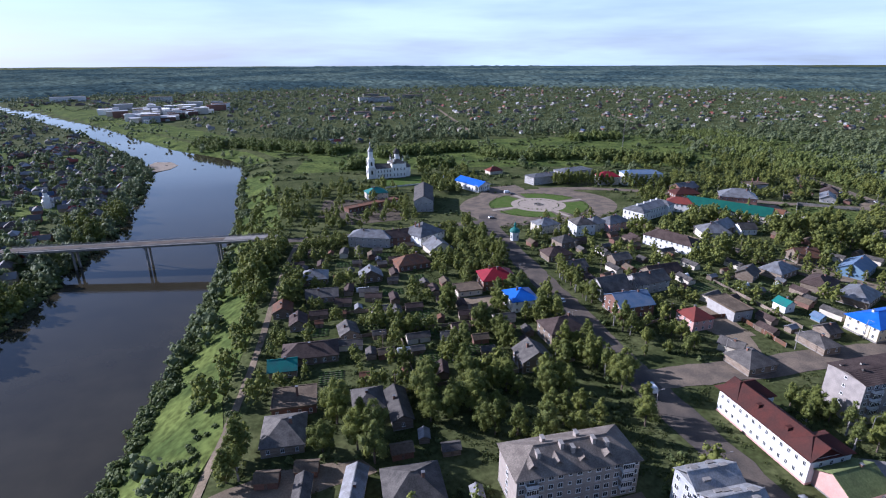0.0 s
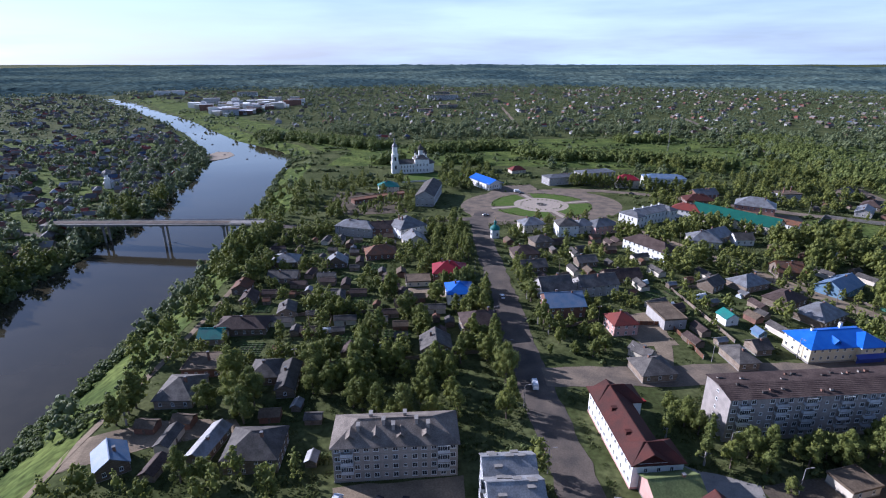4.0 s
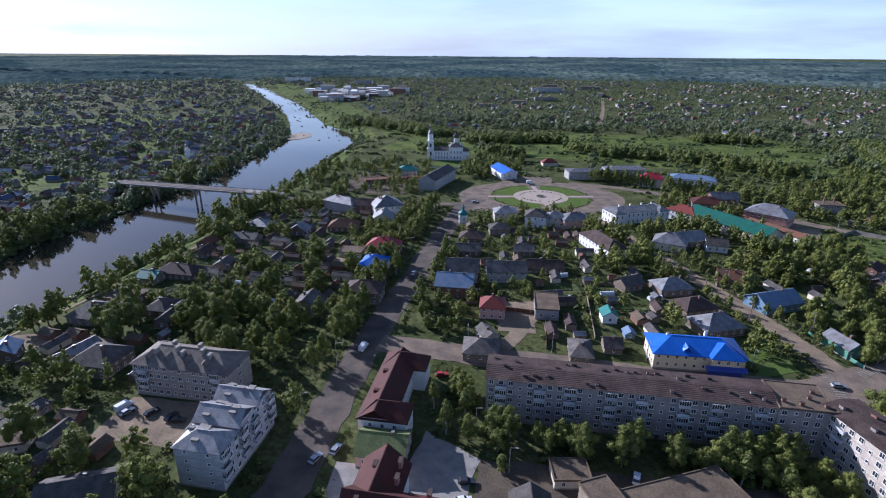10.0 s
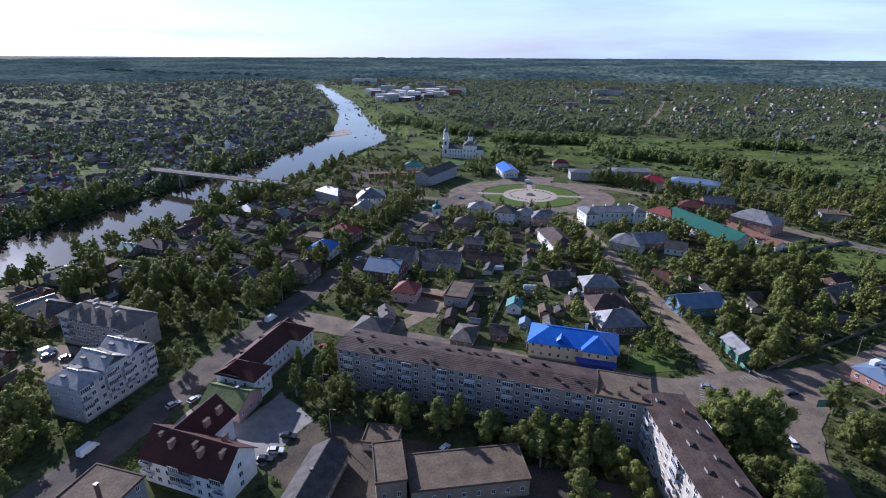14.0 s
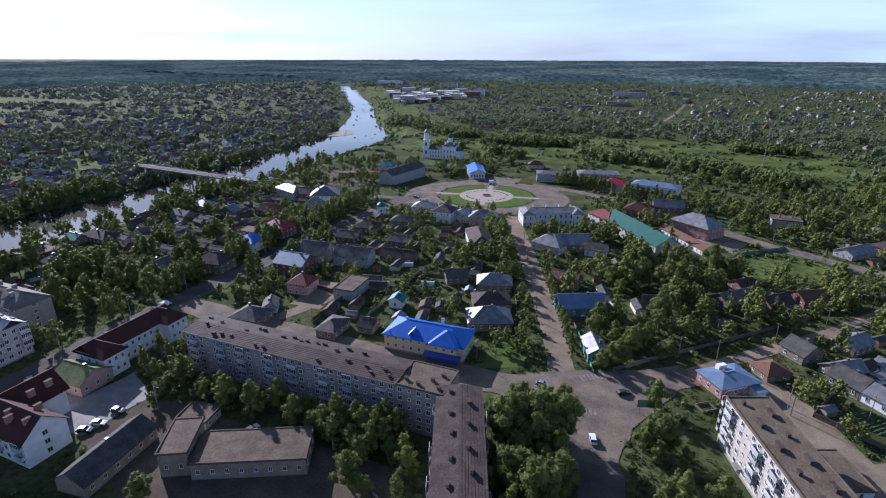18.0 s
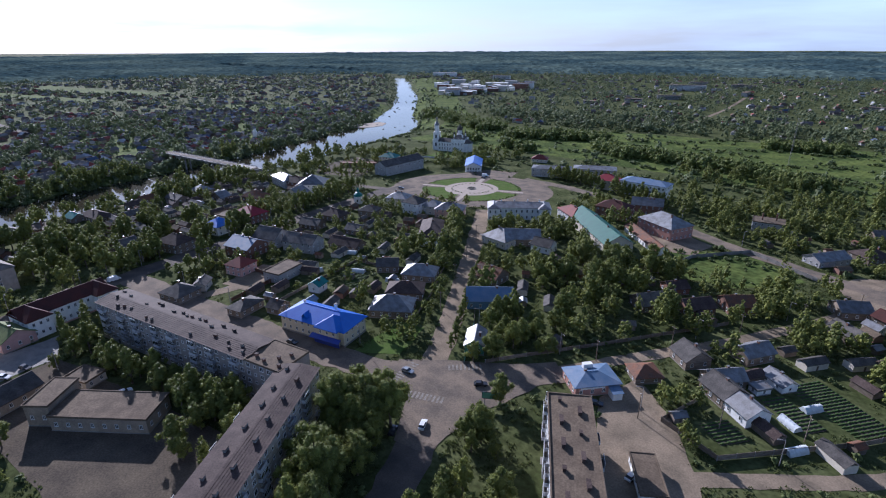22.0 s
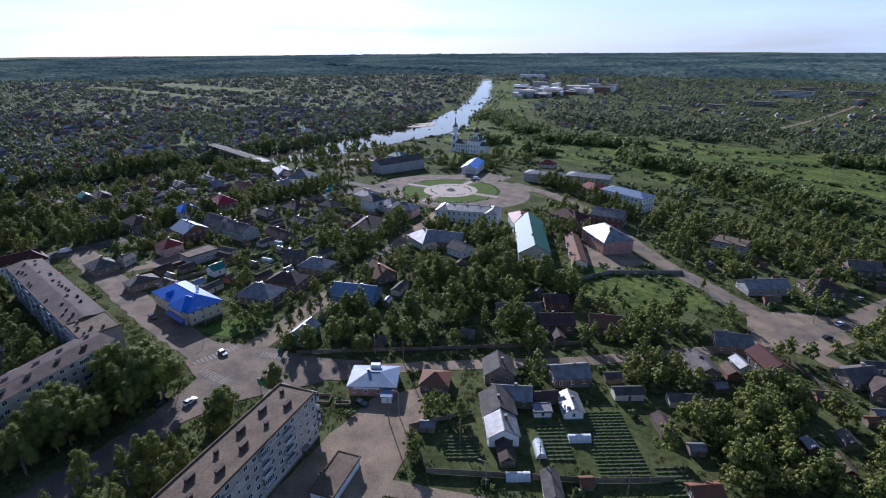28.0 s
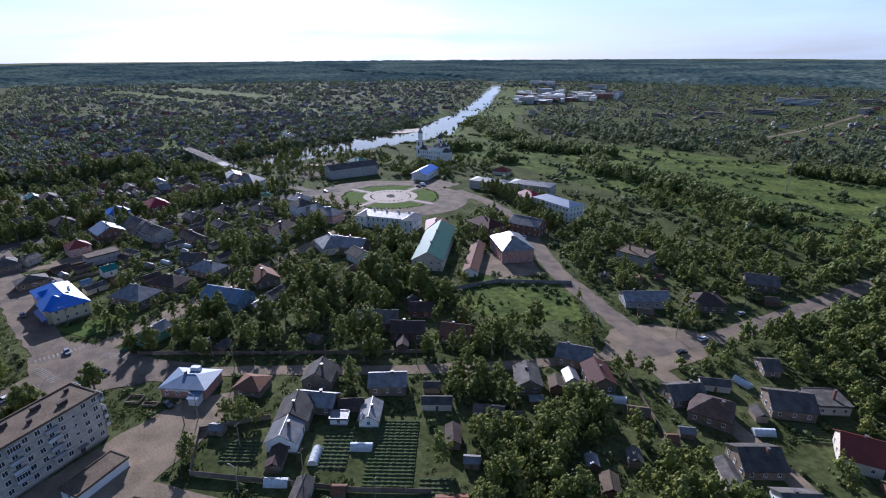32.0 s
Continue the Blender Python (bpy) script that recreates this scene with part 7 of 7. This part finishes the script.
def scatter(name, pieces, spots, material, label, category):
    """Many alike plants joined into one mesh."""
    vs, fs, b = [], [], 0
    for x, y, k, s, a in spots:
        v, f = pieces[k % len(pieces)]
        c, sn = math.cos(a), math.sin(a)
        w = v * s
        vs.append(np.stack([x + c * w[:, 0] - sn * w[:, 1], y + sn * w[:, 0] + c * w[:, 1], w[:, 2] + ground_z(x, y)], -1))
        fs.append((f, b))
        b += len(v)
    if not vs:
        return
    co = np.concatenate(vs)
    loops = np.concatenate([np.concatenate([np.asarray(q) for q in f]) + o for f, o in fs])
    sizes = np.concatenate([np.array([len(q) for q in f]) for f, _ in fs])
    me = bpy.data.meshes.new(name)
    me.vertices.add(len(co))
    me.vertices.foreach_set("co", co.astype(np.float32).ravel())
    me.loops.add(len(loops))
    me.loops.foreach_set("vertex_index", loops.astype(np.int32))
    me.polygons.add(len(sizes))
    me.polygons.foreach_set("loop_start", np.concatenate([[0], np.cumsum(sizes)[:-1]]).astype(np.int32))
    me.materials.append(material)
    me.update(calc_edges=True)
    tagged(new(name, me), label, category, kind="stuff")


scatter("trees", [(k[5], k[6]) for k in KINDS], [(x, y, k, s * 1.15, x * 3.3) for x, y, k, s, _ in TREES[300:]], M_LEAF, "many leafy trees among gardens", "trees")

# bushes on the banks, along fences and in gardens
rng = random.Random(8)
spots = []
while len(spots) < 1700:
    y = rng.uniform(20, 700) if len(spots) % 3 else rng.uniform(40, 330)
    i = next(k for k in range(len(RIVER) - 1) if RIVER[k + 1][1] > y)
    (xa, ya, wa), (xb, yb, wb) = RIVER[i], RIVER[i + 1]
    k = (y - ya) / (yb - ya)
    side = rng.choice((-1, 1, 1))
    x = xa + (xb - xa) * k + side * (wa + (wb - wa) * k + 2 + abs(rng.gauss(0, 16 if side > 0 else 22)))
    g = gap_at(x, y)
    if g > 1 and free(x, y) and (g < 7 or cluster(x, y, 25, 25) > (0.5 if side < 0 else 0.6)):
        spots.append((x, y, rng.randrange(4), rng.uniform(0.5, 1.5 if g < 10 else 1.1), rng.uniform(0, 6)))
scatter("river_bushes", BUSHES, spots, M_BUSH, "willow bushes along the river banks", "bushes")
spots = []
while len(spots) < 1900:
    x, y = rng.uniform(-20, 520), rng.uniform(30, 420)
    if free(x, y) and gap_at(x, y) > 40 and cluster(x, y, 30, 30) > 0.42:
        spots.append((x, y, rng.randrange(4), rng.uniform(0.3, 0.9), rng.uniform(0, 6)))
for _ in range(90):
    x, y = rng.uniform(318, 380), rng.uniform(262, 314)
    if inside(x, y, [(326, 262), (318, 300), (356, 314), (380, 286), (352, 262)]):
        spots.append((x, y, rng.randrange(4), rng.uniform(0.25, 0.8), rng.uniform(0, 6)))
scatter("garden_bushes", BUSHES, spots, M_BUSH, "garden bushes and tall weeds", "bushes")

# clipped shrubs along the lawns of the square
spots = []
for i in range(88):
    a = radians(i * 360 / 88 + 10)
    if i % 22 not in (0, 1, 21):
        for r in (15.5, 36.5):
            k = rng.uniform(0.97, 1.03)
            if r > 20 or i % 3 == 0:
                spots.append((SQX + math.cos(a) * r * k, SQY + math.sin(a) * r * k, rng.randrange(4), rng.uniform(0.22, 0.4), rng.uniform(0, 6)))
scatter("square_shrubs", BUSHES, spots, M_BUSH, "clipped shrubs edging the lawns of the square", "bushes")

# tall grass and weeds on open ground
TUFTS = []
for k in range(3):
    rng = random.Random(170 + k)
    v, f = [], []
    for _ in range(9):
        x, y, a, h = rng.uniform(-0.9, 0.9), rng.uniform(-0.9, 0.9), rng.uniform(0, 6.3), rng.uniform(0.25, 0.6)
        i = len(v)
        v += [(x - 0.3 * math.cos(a), y - 0.3 * math.sin(a), -0.1), (x + 0.3 * math.cos(a), y + 0.3 * math.sin(a), -0.1), (x + 0.2 * math.sin(a), y - 0.2 * math.cos(a), h)]
        f += [(i, i + 1, i + 2)]
    TUFTS.append((np.array(v), f))
rng = random.Random(18)
spots = []
tries = 0
while len(spots) < 16000 and tries < 90000:
    tries += 1
    x, y = rng.uniform(-25, 460), rng.uniform(40, 330)
    if free(x, y) and gap_at(x, y) > 8 and cluster(x, y, 14, 14) > 0.42:
        spots.append((x, y, rng.randrange(3), rng.uniform(0.6, 1.5), rng.uniform(0, 6)))
scatter("tall_grass", TUFTS, spots, M_TUFT, "tufts of tall grass and weeds", "grass")

# far side: trees of the outer town and the river meadows
rng = random.Random(9)
def outer(rng, count, r0, r1):
    """Spots for trees between two distances, thick in some places and thin in others."""
    out, tries = [], 0
    while len(out) < count and tries < count * 12:
        tries += 1
        r = math.sqrt(rng.uniform(r0 * r0, r1 * r1))
        a = radians(rng.uniform(-50, 78))
        x, y = 230 - r * math.sin(a), r * math.cos(a)
        g = gap_at(x, y)
        if g < 4 or y < 60 or (-45 < x < 480 and y < 440) or not free(x, y):
            continue
        den = 0.5 * cluster(x, y, 130, 130) + 0.5 * cluster(x, y, 42, 42)
        west = x < -170 - max(0, (y - 350) * 0.3)
        den = (0.05 + 0.8 * soft((den - 0.44) / 0.14) if r < 800 else 0.14 + 0.8 * soft((den - 0.40) / 0.16)) if west else 0.08 + 0.85 * soft((den - 0.38) / 0.16)
        if -60 < x < 470 and 430 < y < 770:
            den = 0.03                                    # open ground behind the square
        if g < 130 and x > -150 - (y - 700) * 0.62 and 560 < y < 1700:
            den -= 0.5                                    # open meadow on the bank
        if rng.random() < den:
            out.append((x, y, rng.randrange(5), 0.45 + 0.95 * rng.random() ** 1.4, rng.uniform(0, 6)))
    return out


scatter("outer_trees", GROVES, outer(rng, 11500, 950, 2350), M_FARLEAF, "groves and gardens of the outer town", "trees")
spots = outer(rng, 3700, 300, 950)
for _ in range(240):
    y = rng.uniform(120, 760)
    i = next(k for k in range(len(RIVER) - 1) if RIVER[k + 1][1] > y)
    (xa, ya, wa), (xb, yb, wb) = RIVER[i], RIVER[i + 1]
    k = (y - ya) / (yb - ya)
    x = xa + (xb - xa) * k - (wa + (wb - wa) * k) - 5 - abs(rng.gauss(0, 24))
    if gap_at(x, y) > 4 and free(x, y):
        spots.append((x, y, rng.randrange(5), rng.uniform(0.35, 0.9), rng.uniform(0, 6)))
scatter("far_trees", FARS, spots, M_FARLEAF, "trees and thickets of the outer town", "trees")

# tall rows of trees on the open ground behind the square, by the creek and beside the far road
rng = random.Random(14)
GROVE_LINES = [([(246, 572), (320, 556), (380, 516), (400, 494)], 13), ([(76, 648), (130, 655), (199, 672)], 19), ([(200, 618), (247, 556)], 10), ([(364, 705), (442, 711)], 14),
               ([(-166, 846), (-90, 800), (-12, 735), (40, 690)], 18), ([(585, 720), (520, 540), (492, 400)], 36), ([(40, 560), (62, 602)], 9), ([(110, 556), (150, 548)], 7)]
spots = []
for pts, wide in GROVE_LINES:
    for (xa, ya), (xb, yb) in zip(pts, pts[1:]):
        reach = math.hypot(xb - xa, yb - ya)
        for _ in range(int(reach * wide * 2 / 17)):
            k, o = rng.random(), max(-1.5, min(1.5, rng.gauss(0, 0.6))) * wide
            x, y = xa + (xb - xa) * k - (yb - ya) / reach * o, ya + (yb - ya) * k + (xb - xa) / reach * o
            if gap_at(x, y) > 12 and free(x, y, 1):
                spots.append((x, y, rng.randrange(5), 0.6 + 0.7 * rng.random(), rng.uniform(0, 6)))
while len(spots) < 1500:
    x, y = rng.uniform(-60, 480), rng.uniform(430, 770)
    if gap_at(x, y) > 40 and free(x, y, 1) and cluster(x + 0.45 * y, y, 55, 22) > 0.6:
        spots.append((x, y, rng.randrange(5), rng.uniform(0.3, 0.8), rng.uniform(0, 6)))
for _ in range(900):
    x, y = rng.uniform(440, 780), rng.uniform(240, 470)
    if free(x, y, 1) and not any(abs(x - tx) < hw + hd + 4 and abs(y - ty) < hw + hd + 4 for tx, ty, hw, hd, _ in TAKEN if tx > 420):
        spots.append((x, y, rng.randrange(5), rng.uniform(0.4, 1.1), rng.uniform(0, 6)))
scatter("grove_trees", FARS, spots, M_THICKET, "dense rows of tall green trees on open ground", "trees")

# low willow scrub between the thickets
spots = []
while len(spots) < 1900:
    x, y = rng.uniform(-60, 760), rng.uniform(430, 800)
    if gap_at(x, y) > 12 and free(x, y) and cluster(x + 0.45 * y, y, 40, 16) > 0.58:
        spots.append((x, y, rng.randrange(4), rng.uniform(0.5, 1.5), rng.uniform(0, 6)))
for _ in range(1500):
    x, y = rng.uniform(300, 560), rng.uniform(270, 560)
    if free(x, y) and cluster(x, y, 24, 24) > 0.45 and x * 0.55 + y > 500:
        spots.append((x, y, rng.randrange(4), rng.uniform(0.4, 1.3), rng.uniform(0, 6)))
scatter("scrub", BUSHES, spots, M_BUSH, "low bright green scrub on open ground", "bushes")

# forest to the skyline
rings, segs = 64, 380
rs = 2250 * (4980 / 2250) ** (np.arange(rings) / (rings - 1))
an = np.radians(-62 + 162 * np.arange(segs + 1) / segs)
FX, FY = 230 - rs[:, None] * np.sin(an), rs[:, None] * np.cos(an)
patch = np.array([noise.noise(Vector((x / 420, y / 420, 0.5))) for x, y in zip(FX.ravel(), FY.ravel())]).reshape(FX.shape)
FH = (10 + np.random.default_rng(10).uniform(-3, 5, FX.shape)) * smooth((patch + 0.75) / 0.3) * smooth((rs[:, None] - 2250) / 150) * smooth((river_gap(FX, FY) - 10) / 30)
FZ = gz(FX, FY) + FH - (FH < 1)
fv = np.stack([FX, FY, FZ], -1).reshape(-1, 3).tolist()
ff = [(q, q - 1, q - segs - 2, q - segs - 1) for i in range(1, rings) for q in range(i * (segs + 1) + 1, (i + 1) * (segs + 1))]
tagged(sheet("far_forest", fv, ff, M_FOREST), "dark conifer forest reaching the horizon, distance haze in its colour", "forest", kind="stuff")

# far houses
g_wall, g_roof = Geo(), Geo()
rng = random.Random(11)
n = 0
while n < 3000:
    r = (2150 if n % 4 else 1050) * math.sqrt(rng.uniform(0.03, 1))
    a = radians(rng.uniform(-48, 76) if n % 3 and n % 4 else rng.uniform(24, 76))
    x, y = 230 - r * math.sin(a), r * math.cos(a)
    g = gap_at(x, y)
    if g < 25 or y < 90 or (-60 < x < 500 and y < 520) or not free(x, y):
        continue
    if -60 < x < 900 and 430 < y < 790:
        continue
    if 0 < g < 120 and x > -150 - (y - 700) * 0.62 and 560 < y < 1700:
        continue
    w, d, e = rng.uniform(7, 12), rng.uniform(6, 9), rng.uniform(2.6, 4.2)
    rot = rng.choice((0.2, 0.2 + math.pi / 2)) + rng.uniform(-0.15, 0.15)
    z = ground_z(x, y)
    c, s = math.cos(rot), math.sin(rot)
    for part_geo, src in ((g_wall, Geo().box(-w / 2, -d / 2, -1, w / 2, d / 2, e)), (g_roof, roof_geo(w, d, e, rng.choice(("gable", "gable", "hip")), "x", d * 0.33, 0.4, 0.15))):
        b = len(part_geo.v)
        part_geo.v += [(x + c * p - s * q, y + s * p + c * q, z + t) for p, q, t in src.v]
        part_geo.f += [tuple(k + b for k in f) for f in src.f]
    n += 1
tagged(new("far_house_walls", g_wall.mesh("far_house_walls", M_FARWALL)), "walls of many small far cottages", "houses", kind="stuff")
tagged(new("far_house_roofs", g_roof.mesh("far_house_roofs", M_FARROOF)), "roofs of many small far cottages", "houses", kind="stuff")
